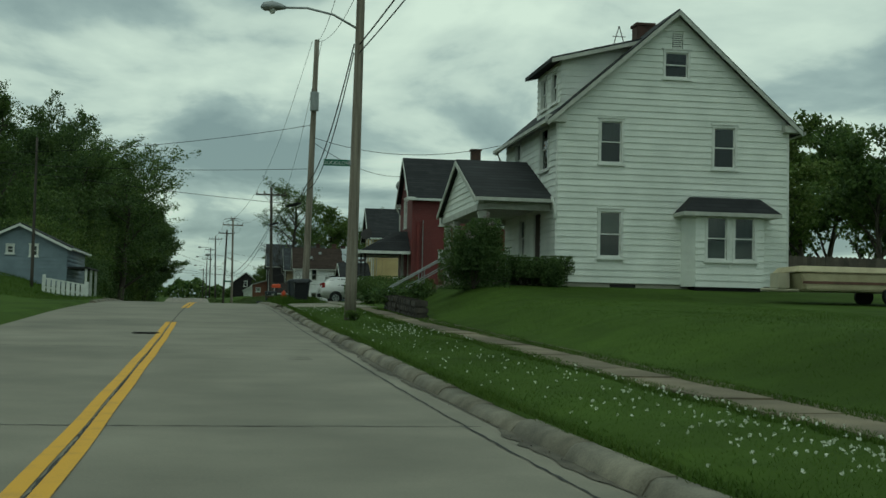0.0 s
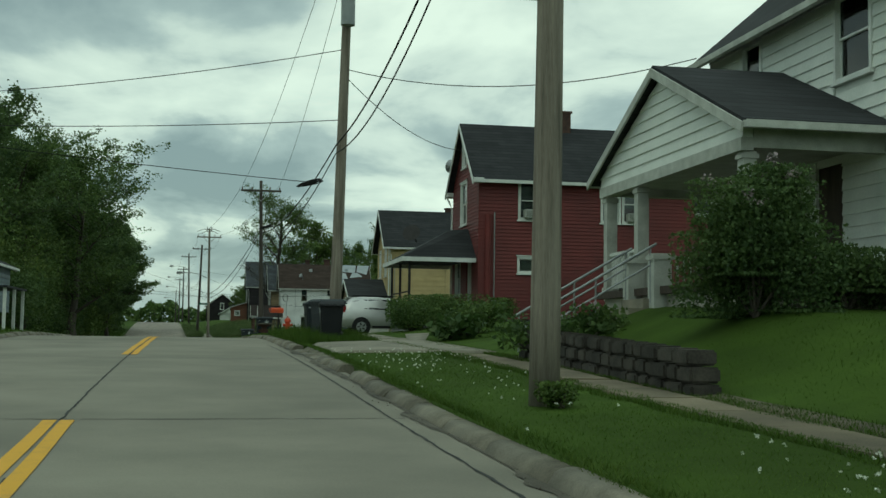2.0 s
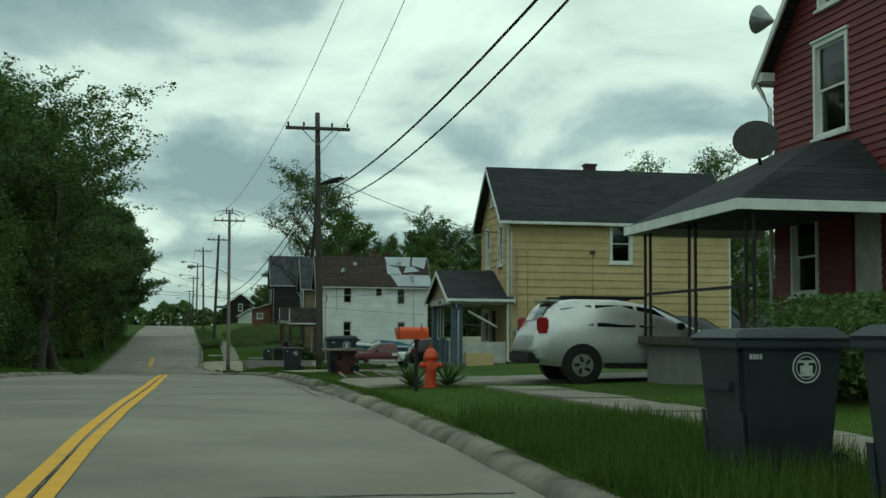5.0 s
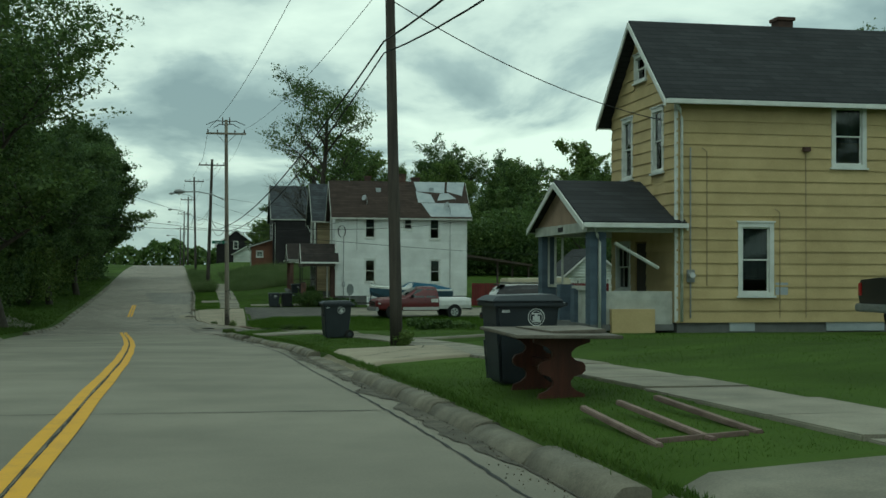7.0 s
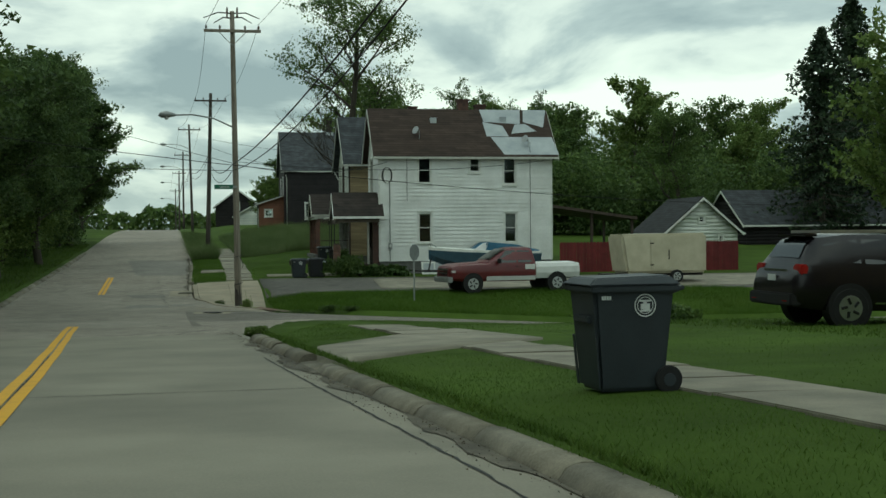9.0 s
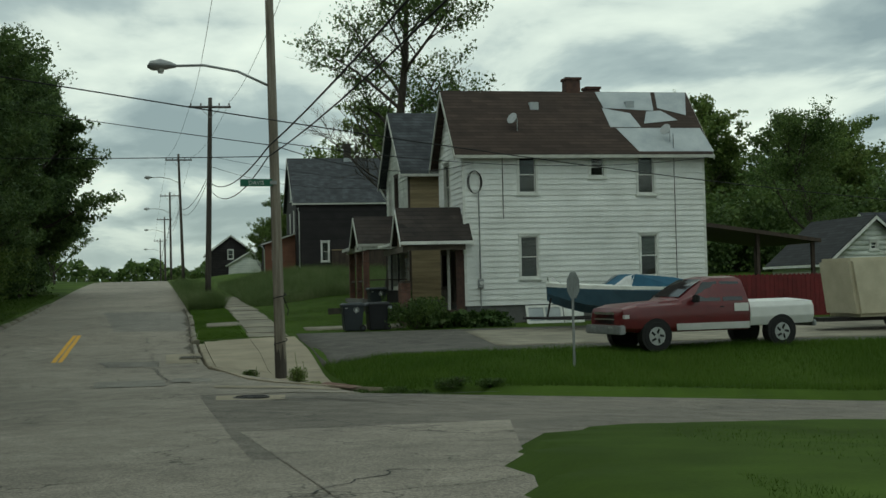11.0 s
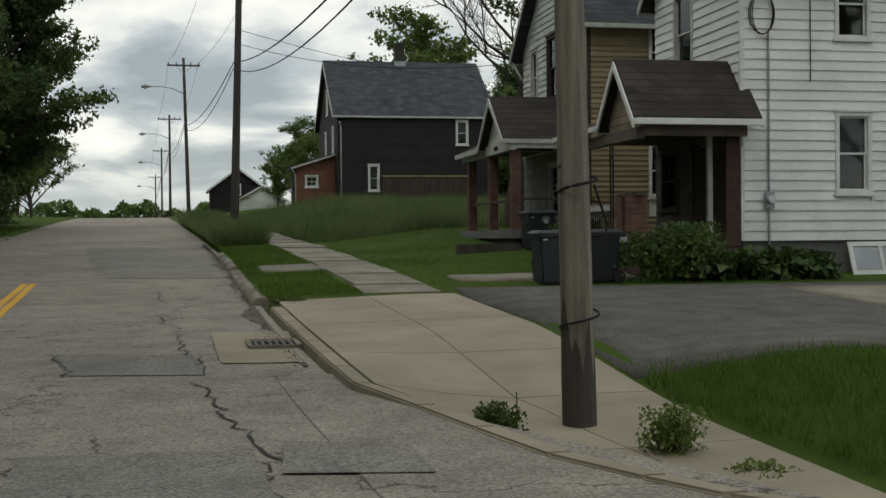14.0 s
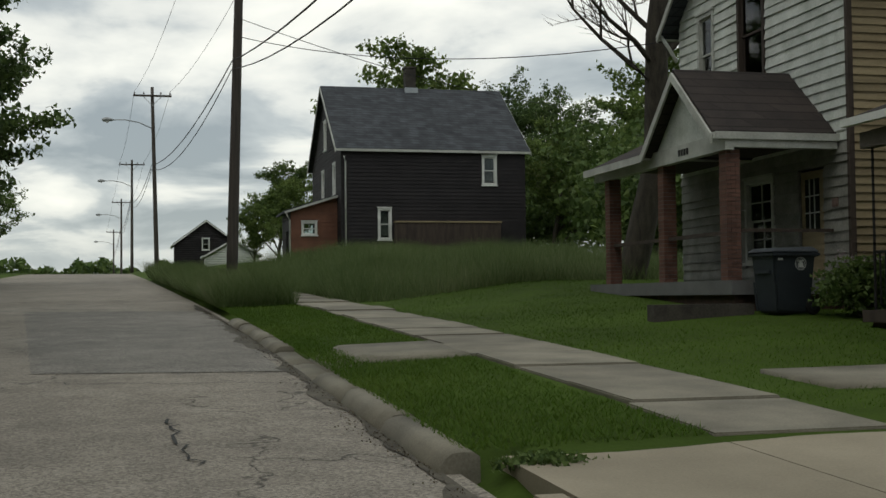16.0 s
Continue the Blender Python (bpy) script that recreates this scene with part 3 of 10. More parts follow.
def ground_z(x, y):
    x, y = np.asarray(x, float), np.asarray(y, float)
    z, k = road_z(y), kerb_x(y)
    right, left = x - edge_x(y) - 0.45 * smoothstep(146.8, 147.6, y) * (1 - smoothstep(158, 162, y)), (k - LEFT) - x
    lawn = np.interp(y, [a for a, _ in LAWN], [b for _, b in LAWN])
    bank = np.interp(y, [a for a, _ in BANK], [b for _, b in BANK])
    zr = z + 0.14 + 0.05 * smoothstep(0, 2.2, right) + lawn * smoothstep(0, 1, (right - 3.4) / np.interp(y, (48, 56), (3.2, 5.1)))
    fall = smoothstep(121, 134, y) * (1 - smoothstep(147.5, 153.5, y))
    drop = fall * 0.055 * np.clip(x - k - 1.5, 0, 14)
    paved = smoothstep(146.8, 147.6, y) * (1 - smoothstep(163.3, 164.0, y)) * (1 - smoothstep(2.55, 2.9, x))
    zr = zr - drop - corner_drop(x, y) * 1.12 - 0.13 * paved
    zl = z + 0.10 + bank * smoothstep(1.5, 9, left)
    zm = z - 0.12 - drop
    return np.where(right > 0, zr, np.where(left > 0, zl, zm))


def gz(x, y):
    return float(ground_z(x, y))


GX = np.concatenate([np.array([-2500, -1200, -500, -250, -140, -90, -65]), np.arange(-50, -14, 3.0), np.arange(-14, 13, 0.5), np.arange(13, 34, 1.0), np.arange(34, 70, 4.0), np.array([80, 100, 140, 250, 500, 1200, 2500])])
GY = np.concatenate([np.array([-250, -120, -60, -30]), np.arange(-15, 120, 1.0), np.arange(120, 160, 0.4), np.arange(160, 215, 1.0), np.arange(215, 340, 5.0), np.array([350, 380, 420, 500, 700, 1000, 1500, 2500])])


def build_ground():
    xs, ys = np.meshgrid(GX, GY)
    # columns near the road follow its line, so that the verge stays beside the kerb
    near = np.exp(-((xs / 22.0) ** 2))
    xs = xs + near * kerb_x(ys)
    z = ground_z(xs, ys)
    far = np.clip((np.abs(xs) - 60) / 400, 0, 1)
    z = z * (1 - 0.7 * far) - 0.0 * far
    nx, ny = len(GX), len(GY)
    verts = np.stack([xs.ravel(), ys.ravel(), z.ravel()], 1)
    i = np.arange((ny - 1) * nx).reshape(ny - 1, nx)[:, :-1].ravel()
    faces = np.stack([i, i + 1, i + nx + 1, i + nx], 1)
    me = array_mesh("ground", verts, faces, "soil")
    me.polygons.foreach_set("use_smooth", [True] * len(me.polygons))
    tagged(new("ground", me), "green lawns and grass verges of the street", "ground", kind="structure")


build_ground()


def strip(name, y0, y1, left, right, lift, mat, step=1.0, thick=0.0):
    """A ribbon that follows the road; left and right are offsets from the kerb line."""
    n = max(2, int(round((y1 - y0) / step)) + 1)
    ys = np.linspace(y0, y1, n)
    lo = kerb_x(ys) + (left(ys) if callable(left) else left)
    hi = kerb_x(ys) + (right(ys) if callable(right) else right)
    zl = lift(lo, ys) if callable(lift) else road_z(ys) + lift
    zh = lift(hi, ys) if callable(lift) else road_z(ys) + lift
    v = np.concatenate([np.stack([lo, ys, zl], 1), np.stack([hi, ys, zh], 1)])
    i = np.arange(n - 1)
    f = np.stack([i, i + n, i + n + 1, i + 1], 1)
    if thick:
        low = v.copy()
        low[:, 2] -= thick
        v = np.concatenate([v, low])
        sides = [np.stack([i + 1, i + 1 + 2 * n, i + 2 * n, i], 1), np.stack([i + n, i + 3 * n, i + 1 + 3 * n, i + 1 + n], 1),
                 np.array([[0, 2 * n, 3 * n, n]]), np.array([[2 * n - 1, 4 * n - 1, 3 * n - 1, n - 1]])]
        f = np.concatenate([f] + sides)
    return array_mesh(name, v, f, mat)


# ---------------------------------------------------------------- road, kerbs, walks
SEAM = 127.0
me = strip("road", -60, SEAM, -LEFT, -0.02, 0.0, "asphalt")
tagged(new("road", me), "worn grey concrete road with cracks and a crown", "road", kind="structure")
me = strip("road", SEAM, 420, -LEFT, -0.02, 0.0, "asphalt_old")
tagged(new("road_upper", me), "old rough asphalt road climbing a hill", "road", kind="structure")


def plan_mesh(name, poly, lift, mat, step=0.8, thick=0.0):
    """A flat patch on the ground inside a four-sided plan, subdivided to follow the land."""
    (a, b, c, d) = [np.array(p, float) for p in poly]
    nu = max(2, int(np.linalg.norm(b - a) / step) + 1)
    nv = max(2, int(np.linalg.norm(d - a) / step) + 1)
    u, v = np.meshgrid(np.linspace(0, 1, nu), np.linspace(0, 1, nv))
    u, v = u.ravel()[:, None], v.ravel()[:, None]
    p = a * (1 - u) * (1 - v) + b * u * (1 - v) + c * u * v + d * (1 - u) * v
    z = ground_z(p[:, 0], p[:, 1]) + lift if not callable(lift) else lift(p[:, 0], p[:, 1])
    i = np.arange((nv - 1) * nu).reshape(nv - 1, nu)[:, :-1].ravel()
    faces = np.stack([i, i + 1, i + nu + 1, i + nu], 1)
    verts = np.column_stack([p, z])
    if thick:
        n = len(verts)
        low = verts.copy()
        low[:, 2] -= thick
        verts = np.concatenate([verts, low])
        e = [np.arange(nu), np.arange(nv) * nu + nu - 1, (nv - 1) * nu + np.arange(nu)[::-1], np.arange(nv)[::-1] * nu]
        side = [np.stack([r[:-1] + n, r[1:] + n, r[1:], r[:-1]], 1) for r in e]
        faces = np.concatenate([faces] + side)
    return array_mesh(name, verts, faces, mat)


def davis_z(x, y):
    k = kerb_x(y)
    return np.where(x < k + 0.4, road_z(y) + 0.004, road_z(y) - 0.055 * np.clip(x - k - 1.5, 0, 14) - 0.02)


def street_z(x, y):
    """The surface of the road, which falls into the side street."""
    into = smoothstep(135.5, 137.0, y) * (1 - smoothstep(146.0, 150.0, y))
    return road_z(y) - into * (0.055 * np.clip(x - kerb_x(y) - 1.5, 0, 14) + 0.016 * (x > kerb_x(y) + 0.4))


me = plan_mesh("side_street", [(kerb_x(136.5) - 0.6, 132.6), (60, 132.6), (60, 146.4), (kerb_x(146) - 0.6, 146.4)], davis_z, "asphalt_side", 0.7)
tagged(new("side_street", me), "cracked asphalt side street sloping down", "road", kind="structure")
# the corners of the side street
for nm, poly in (("street_corner", [(kerb_x(127) - 0.6, 127), (kerb_x(127) + 0.35, 127), (3.6, 136.5), (kerb_x(136.5) - 0.6, 136.5)]),
                 ("street_corner_far", [(kerb_x(146.3) - 0.6, 146.3), (2.75, 146.3), (0.2, 152.5), (kerb_x(152.5) - 0.6, 152.5)]), ("street_corner_end", [(kerb_x(152.5) - 0.6, 152.5), (0.2, 152.5), (kerb_x(155.4) + 0.1, 155.4), (kerb_x(155.4) - 0.6, 155.4)])):
    me = plan_mesh(nm, poly, lambda x, y: (street_z(x, y) if poly[0][1] > 140 else road_z(y)) + 0.008, "asphalt_old", 0.6)
    tagged(new(nm, me), "rounded asphalt street corner", "road", kind="structure")
# the side street on the other side of the road
me = plan_mesh("side_street_west", [(-70, 40), (kerb_x(40) - LEFT + 0.5, 40), (kerb_x(58) - LEFT + 0.5, 58), (-70, 58)], lambda x, y: road_z(y) - 0.012 + 0 * x, "asphalt", 1.0)
tagged(new("side_street_west", me), "grey side street meeting the road", "road", kind="structure")


def line_mesh(name, pts, width, lift, mat, base=None):
    """A narrow painted or tarred line over the road through points."""
    p = np.array(pts, float)
    d = np.gradient(p, axis=0)
    d /= np.linalg.norm(d, axis=1)[:, None]
    s = np.stack([-d[:, 1], d[:, 0]], 1)
    w = width if np.ndim(width) == 0 else np.array(width)[:, None]
    a, b = p + s * w / 2, p - s * w / 2
    f = base or (lambda x, y: road_z(y))
    v = np.concatenate([np.column_stack([a, f(a[:, 0], a[:, 1]) + lift]), np.column_stack([b, f(b[:, 0], b[:, 1]) + lift])])
    n = len(p)
    i = np.arange(n - 1)
    return array_mesh(name, v, np.stack([i, i + 1, i + n + 1, i + n], 1), mat)


CENTRE = ((-20, 1.9), (9.5, 1.31), (14, 1.15), (28, 0.87), (37.6, 0.57), (51.7, 0.34), (61, 0.2), (72, -0.05), (83, -0.22), (88, -0.4), (98, -0.75), (110, -1.45), (122, -2.45), (134, -3.55), (158, -5.0), (170, -5.5), (230, -8.2), (300, -11.5), (420, -17))
_c = np.convolve(np.pad(np.interp(_y, [k[0] for k in CENTRE], [k[1] for k in CENTRE]), 24, mode="edge"), _k / _k.sum(), "valid")


def centre_x(y):
    return np.interp(y, _y, _c)


rnd = random.Random(5)
for y0, y1 in ((-40, 38.2), (51.8, 134.5), (158.2, 170.0)):
    for off in (-0.092, 0.092):
        ys = np.arange(y0, y1 + 0.01, 0.5)
        wob = 0.006 * np.sin(ys * 1.1 + off * 9)
        me = line_mesh("centre_line", np.column_stack([centre_x(ys) + off + wob, ys]), 0.14, 0.009, "paint_y")
        tagged(new("centre_line", me), "worn yellow double centre line", "road marking", kind="structure")


def crack(pts, width, lift=0.006, mat="tar", jitter=0.05, seed=0):
    r = random.Random(seed)
    dense = []
    for (x0, y0), (x1, y1) in zip(pts, pts[1:]):
        n = max(3, int(math.hypot(x1 - x0, y1 - y0) / 0.16))
        for i in range(n):
            t = i / n
            dense.append((x0 + (x1 - x0) * t + r.uniform(-jitter, jitter), y0 + (y1 - y0) * t + r.uniform(-jitter, jitter)))
    dense.append(pts[-1])
    w = [width * r.uniform(0.45, 1.3) for _ in dense]
    tagged(new("road_crack", line_mesh("road_crack", dense, w, lift, mat)), "dark tarred crack in the road", "road", kind="structure")


# two short filled cuts in the near lane
crack([(3.38, 23.65), (3.8, 23.6)], 0.1, mat="asphalt_patch", jitter=0.01, seed=61)
crack([(3.42, 23.1), (3.84, 23.05)], 0.1, mat="asphalt_patch", jitter=0.01, seed=62)
# slab joints across the concrete and the tarred seam along the middle
for i, y in enumerate(np.arange(13.5, 126, 12.3)):
    c, k = float(centre_x(y)), float(kerb_x(y))
    crack([(k - LEFT + 0.1, y + 0.25), (c, y), (k - 0.35, y + rnd.uniform(-0.1, 0.2))], 0.035, 0.005, jitter=0.02, seed=i)
for y0, y1, s in ((-10, 38, 1), (38, 70, 2), (76, 124, 3)):
    crack([(float(centre_x(y)) + 0.01, y) for y in np.arange(y0, y1, 4.0)], 0.028, 0.006, jitter=0.012, seed=40 + s)
for y0, y1 in ((2, 62), (76, 120)):
    crack([(float(kerb_x(y)) - 0.5, y) for y in np.arange(y0, y1, 3.0)], 0.03, 0.006, jitter=0.012, seed=90 + int(y0))
for s, pts in enumerate((((-3.25, 151.4), (-1.6, 151.3), (-1.53, 149.4), (-3.2, 149.65), (-3.25, 151.4)), ((-3.3, 155.8), (-3.7, 157.7), (-2.0, 157.3), (-1.9, 155.6)), ((-2.1, 157.3), (-2.3, 160.5), (-2.6, 162.4)),
                          ((-2.0, 155.0), (-1.6, 152.0), (-1.3, 150.5)), ((-6.2, 162.9), (-4.6, 162.5), (-1.2, 162.2)), ((-6.6, 170.5), (-3.2, 169.7), (-1.1, 169.3)),
                          ((0.2, 143.5), (2.5, 141.2), (5.5, 139.8), (9, 139.2)), ((1.6, 143.0), (3.2, 142.2), (6.5, 142.6), (12, 142.0)), ((0.5, 140.5), (1.4, 137.0), (2.8, 134.0)),
                          ((-4.6, 146.0), (-2.4, 147.2), (-1.0, 146.4), (0.9, 147.6)), ((-2.5, 164.5), (-2.7, 166.8)), ((1.2, 131.0), (-1.5, 127.3), (-6.0, 127.0)))):
    base_w = 0.026
    crack(pts, base_w, 0.014 if s in (6, 7, 8) else 0.012, jitter=0.09, seed=200 + s)


for k, pts in enumerate((((0.9, 144.3), (2.0, 144.12), (3.3, 144.2)), ((1.25, 143.9), (2.7, 143.72)), ((2.0, 143.55), (3.8, 143.2)), ((3.4, 143.9), (5.2, 143.5)), ((0.6, 143.4), (1.5, 143.1)))):
    crack(pts, 0.11, 0.016, jitter=0.045, seed=260 + k)


def road_patch(name, poly, mat, lift, label):
    me = plan_mesh(name, poly, lambda x, y: street_z(x, y) + lift, mat, 0.4)
    tagged(new(name, me), label, "road patch", kind="structure")


road_patch("road_patch_1", [(-3.35, 155.85), (-1.9, 155.6), (-2.03, 157.3), (-3.7, 157.7)], "asphalt_patch", 0.010, "dark square asphalt patch")
road_patch("road_patch_2", [(-3.2, 149.65), (-1.53, 149.4), (-1.6, 151.3), (-3.25, 151.4)], "asphalt_patch", 0.014, "square asphalt patch with a worn middle")
road_patch("road_patch_4", [(-1.45, 150.4), (-0.45, 150.2), (-0.43, 151.25), (-1.35, 151.6)], "asphalt_patch", 0.018, "smooth asphalt patch over an old cover")
road_patch("road_patch_3", [(-4.2, 171.0), (-1.3, 170.6), (-1.5, 186), (-5.8, 187)], "asphalt_patch", 0.008, "smoother resurfaced asphalt")
road_patch("grate_slab", [(-1.72, 156.5), (-0.74, 156.4), (-0.72, 159.75), (-1.80, 159.75)], "concrete_new", 0.013, "pale concrete slab round a drain")
road_patch("manhole_slab", [(-0.40, 144.5), (0.95, 144.2), (1.05, 145.6), (-0.38, 145.85)], "concrete_new", 0.008, "pale concrete slab round a manhole")
road_patch("clay_patch", [(1.95, 148.25), (2.25, 148.9), (2.95, 147.75), (2.65, 147.3)], "brick", 0.02, "worn red clay strip at the corner")
road_patch("worn_strip", [(-0.4, 148.2), (2.3, 146.9), (2.4, 147.3), (-0.4, 148.9)], "concrete_new", 0.023, "worn concrete gutter strip")


def manhole(x, y, r, lift):
    z = float(street_z(x, y)) + lift
    o = thing("manhole_cover", (x, y, z), "dark cast iron manhole cover in the road", "manhole cover")
    bm = bmesh.new()
    add_tube(bm, [(x, y, z - 0.03), (x, y, z + 0.012)], r, 28)
    part("rim", bm, "iron", o)
    bm = bmesh.new()
    add_tube(bm, [(x, y, z - 0.02), (x, y, z + 0.020)], r * 0.88, 28)
    ribs = []
    for i in range(-4, 5):
        w = math.sqrt(max(0, 0.72 * r * r - (i * r * 0.18) ** 2))
        ribs.append((x - w, x + w, y + i * r * 0.18 - 0.012, y + i * r * 0.18 + 0.012, z + 0.02, z + 0.026))
    lid = part("lid", bm, "iron", o)
    for rib in ribs:
        bm = bmesh.new()
        add_box(bm, *rib)
        part("rib", bm, "iron", lid)


manhole(0.32, 145.0, 0.37, 0.006)
manhole(0.35, 31.5, 0.34, 0.004)


def drain_grate(x, y, lx, ly):
    z = float(road_z(y)) + 0.012
    o = thing("drain_grate", (x, y, z), "rusty cast iron storm drain grate with square holes", "drain grate")
    bm = bmesh.new()
    for s in (-1, 1):
        add_box(bm, x - lx / 2, x + lx / 2, y + s * ly / 2 - 0.03, y + s * ly / 2 + 0.03, z - 0.03, z + 0.030)
        add_box(bm, x + s * lx / 2 - 0.03, x + s * lx / 2 + 0.03, y - ly / 2, y + ly / 2, z - 0.03, z + 0.029)
    part("frame", bm, "kerb", o)
    bm = bmesh.new()
    add_box(bm, x - lx / 2, x + lx / 2, y - ly / 2, y + ly / 2, z - 0.06, z + 0.006)
    part("pit", bm, "black", o)
    for i in range(1, 7):
        bm = bmesh.new()
        xx = x - lx / 2 + lx * i / 7
        add_box(bm, xx - 0.018, xx + 0.018, y - ly / 2, y + ly / 2, z, z + 0.024)
        part("bar", bm, "iron", o)
    for i in range(1, 5):
        bm = bmesh.new()
        yy = y - ly / 2 + ly * i / 5
        add_box(bm, x - lx / 2, x + lx / 2, yy - 0.022, yy + 0.022, z, z + 0.020)
        part("crossbar", bm, "iron", o)


drain_grate(-1.02, 158.25, 0.62, 0.95)


KERB_PROFILE = ((-0.17, -0.15), (-0.17, 0.012), (-0.145, 0.05), (-0.115, 0.095), (-0.07, 0.122), (0.0, 0.132), (0.08, 0.13), (0.115, 0.11), (0.12, -0.15))


def kerb_stones(y0, y1, side, length=1.85, top=0.125, drop=(), mat="kerb"):
    """Separate lengths of rounded kerb with a sloping worn face, low at the drives."""
    holder = thing("kerb_line", (float(kerb_x((y0 + y1) / 2)) + (0 if side > 0 else -LEFT), (y0 + y1) / 2, float(road_z((y0 + y1) / 2))), "worn rounded concrete kerb with broken edges", "kerb")
    holder["kind"] = "structure"
    n = int((y1 - y0) / length)
    r = random.Random(int(y0 * 7 + side))
    for i in range(n):
        a, b = y0 + i * length + 0.008, y0 + (i + 1) * length - 0.008
        h = top + r.uniform(-0.025, 0.02)
        if any(p <= (a + b) / 2 <= q for p, q in drop):
            h = 0.035
        jit = r.uniform(-0.015, 0.015)
        bm = bmesh.new()
        rings = []
        for y in (a, (a + b) / 2, b):
            wear = r.uniform(-0.012, 0.012)
            ring = []
            for u, z in KERB_PROFILE:
                zz = z if z < 0.02 else z * h / 0.132 + (r.uniform(-0.007, 0.005) if z > 0.05 else 0.0)
                uu = u + jit + (wear if -0.25 < u < 0.1 else 0.0)
                x = float(kerb_x(y)) + uu if side > 0 else float(kerb_x(y)) - LEFT + 0.12 - uu
                ring.append(bm.verts.new((x, y, float(road_z(y)) + zz)))
            rings.append(ring)
        for p, q in zip(rings, rings[1:]):
            for k in range(len(p) - 1):
                bm.faces.new((p[k], p[k + 1], q[k + 1], q[k]))
        bm.faces.new(rings[0])
        bm.faces.new(rings[-1][::-1])
        bmesh.ops.recalc_face_normals(bm, faces=bm.faces)
        for f in bm.faces:
            f.smooth = len(f.verts) == 4
        part("kerb_stone", bm, mat, holder)


DRIVES = ((50.2, 55.6), (75.8, 81.4), (92.9, 99.6), (113.6, 117.2))
kerb_stones(2, 46, 1)
kerb_stones(46, 124, 1, drop=DRIVES)
kerb_stones(163.8, 182, 1, drop=((169.8, 172.2),), mat="concrete")
kerb_stones(58, 118, -1)
kerb_stones(128, 200, -1, length=2.6)


def walk_slabs(y0, y1, a, b, length, name, seed, tilt=0.012, mat="concrete"):
    holder = thing(name, (float(kerb_x((y0 + y1) / 2)) + (a + b) / 2, (y0 + y1) / 2, gz(float(kerb_x((y0 + y1) / 2)) + (a + b) / 2, (y0 + y1) / 2)),
                   "cracked weathered concrete pavement of uneven slabs", "pavement")
    holder["kind"] = "structure"
    r = random.Random(seed)
    n = int((y1 - y0) / length)
    for i in range(n):
        p, q = y0 + i * length + 0.012, y0 + (i + 1) * length - 0.012
        bm = bmesh.new()
        pts = []
        dz = r.uniform(-tilt, tilt)
        e0, e1 = r.uniform(-0.05, 0.05), r.uniform(-0.06, 0.06)
        for low in (1, 0):
            for x, y in ((a + e0, p), (b + e1, p), (b + e1, q), (a + e0, q)):
                xx = float(kerb_x(y)) + x
                pts.append((xx, y, gz(xx, y) + (-0.12 if low else 0.035 + dz + r.uniform(-0.006, 0.006))))
        add_hexa(bm, pts)
        part("slab", bm, mat, holder, bevel=0.012)


walk_slabs(4, 50, 2.42, 3.22, 1.5, "pavement_1", 1, mat="concrete_soiled")
walk_slabs(55.6, 76, 2.35, 3.45, 1.5, "pavement_2", 2)
walk_slabs(81, 126, 2.25, 3.5, 1.5, "pavement_3", 3)
walk_slabs(163.85, 200, 1.85, 3.25, 1.55, "pavement_4", 4, 0.02, mat="concrete")


def drive(name, poly, mat, label, lift=0.045, thick=0.1):
    tagged(new(name, plan_mesh(name, poly, lift, mat, 0.6, thick)), label, "driveway", kind="structure")


kx = lambda y: float(kerb_x(y))
drive("driveway_1", [(kx(50.4) - 0.1, 50.4), (kx(49.6) + 3.6, 49.6), (kx(57.5) + 3.6, 57.5), (kx(55.4) - 0.1, 55.4)], "concrete", "pale concrete driveway apron")
drive("driveway_2", [(kx(76) - 0.1, 76.0), (9.0, 78.2), (9.0, 82.2), (kx(81.2) - 0.1, 81.2)], "concrete", "pale concrete driveway apron")
drive("driveway_gravel", [(7.2, 78.0), (22, 78.0), (22, 83.5), (7.2, 82.6)], "gravel", "worn gravel driveway", 0.03)
drive("driveway_3", [(kx(93.0) - 0.1, 93.0), (5.35, 94.9), (5.75, 99.9), (kx(99.2) - 0.1, 99.2)], "concrete_new", "cracked concrete driveway apron")
drive("driveway_4", [(kx(113.8) - 0.1, 113.8), (5.9, 117.6), (5.3, 122.2), (kx(117) - 0.1, 117.0)], "concrete", "pale concrete driveway apron")



def slab_crack(pts, width, seed, lift=0.055):
    r = random.Random(seed)
    dense = []
    for (x0, y0), (x1, y1) in zip(pts, pts[1:]):
        n = max(3, int(math.hypot(x1 - x0, y1 - y0) / 0.14))
        dense += [(x0 + (x1 - x0) * i / n + r.uniform(-0.03, 0.03), y0 + (y1 - y0) * i / n + r.uniform(-0.03, 0.03)) for i in range(n)]
    dense.append(pts[-1])
    p = np.array(dense)
    d = np.gradient(p, axis=0)
    nrm = np.stack([-d[:, 1], d[:, 0]], 1) / (np.linalg.norm(d, axis=1)[:, None] + 1e-9)
    w = width * np.array([r.uniform(0.3, 1.2) for _ in dense])[:, None] / 2
    a, b = p - nrm * w, p + nrm * w
    v = np.concatenate([np.column_stack([a, ground_z(a[:, 0], a[:, 1]) + lift]), np.column_stack([b, ground_z(b[:, 0], b[:, 1]) + lift])])
    n = len(p)
    i = np.arange(n - 1)
    tagged(new("paving_crack", array_mesh("paving_crack", v, np.stack([i, i + 1, i + n + 1, i + n], 1), "weed_crack")), "weedy crack across the paving", "crack", kind="structure")


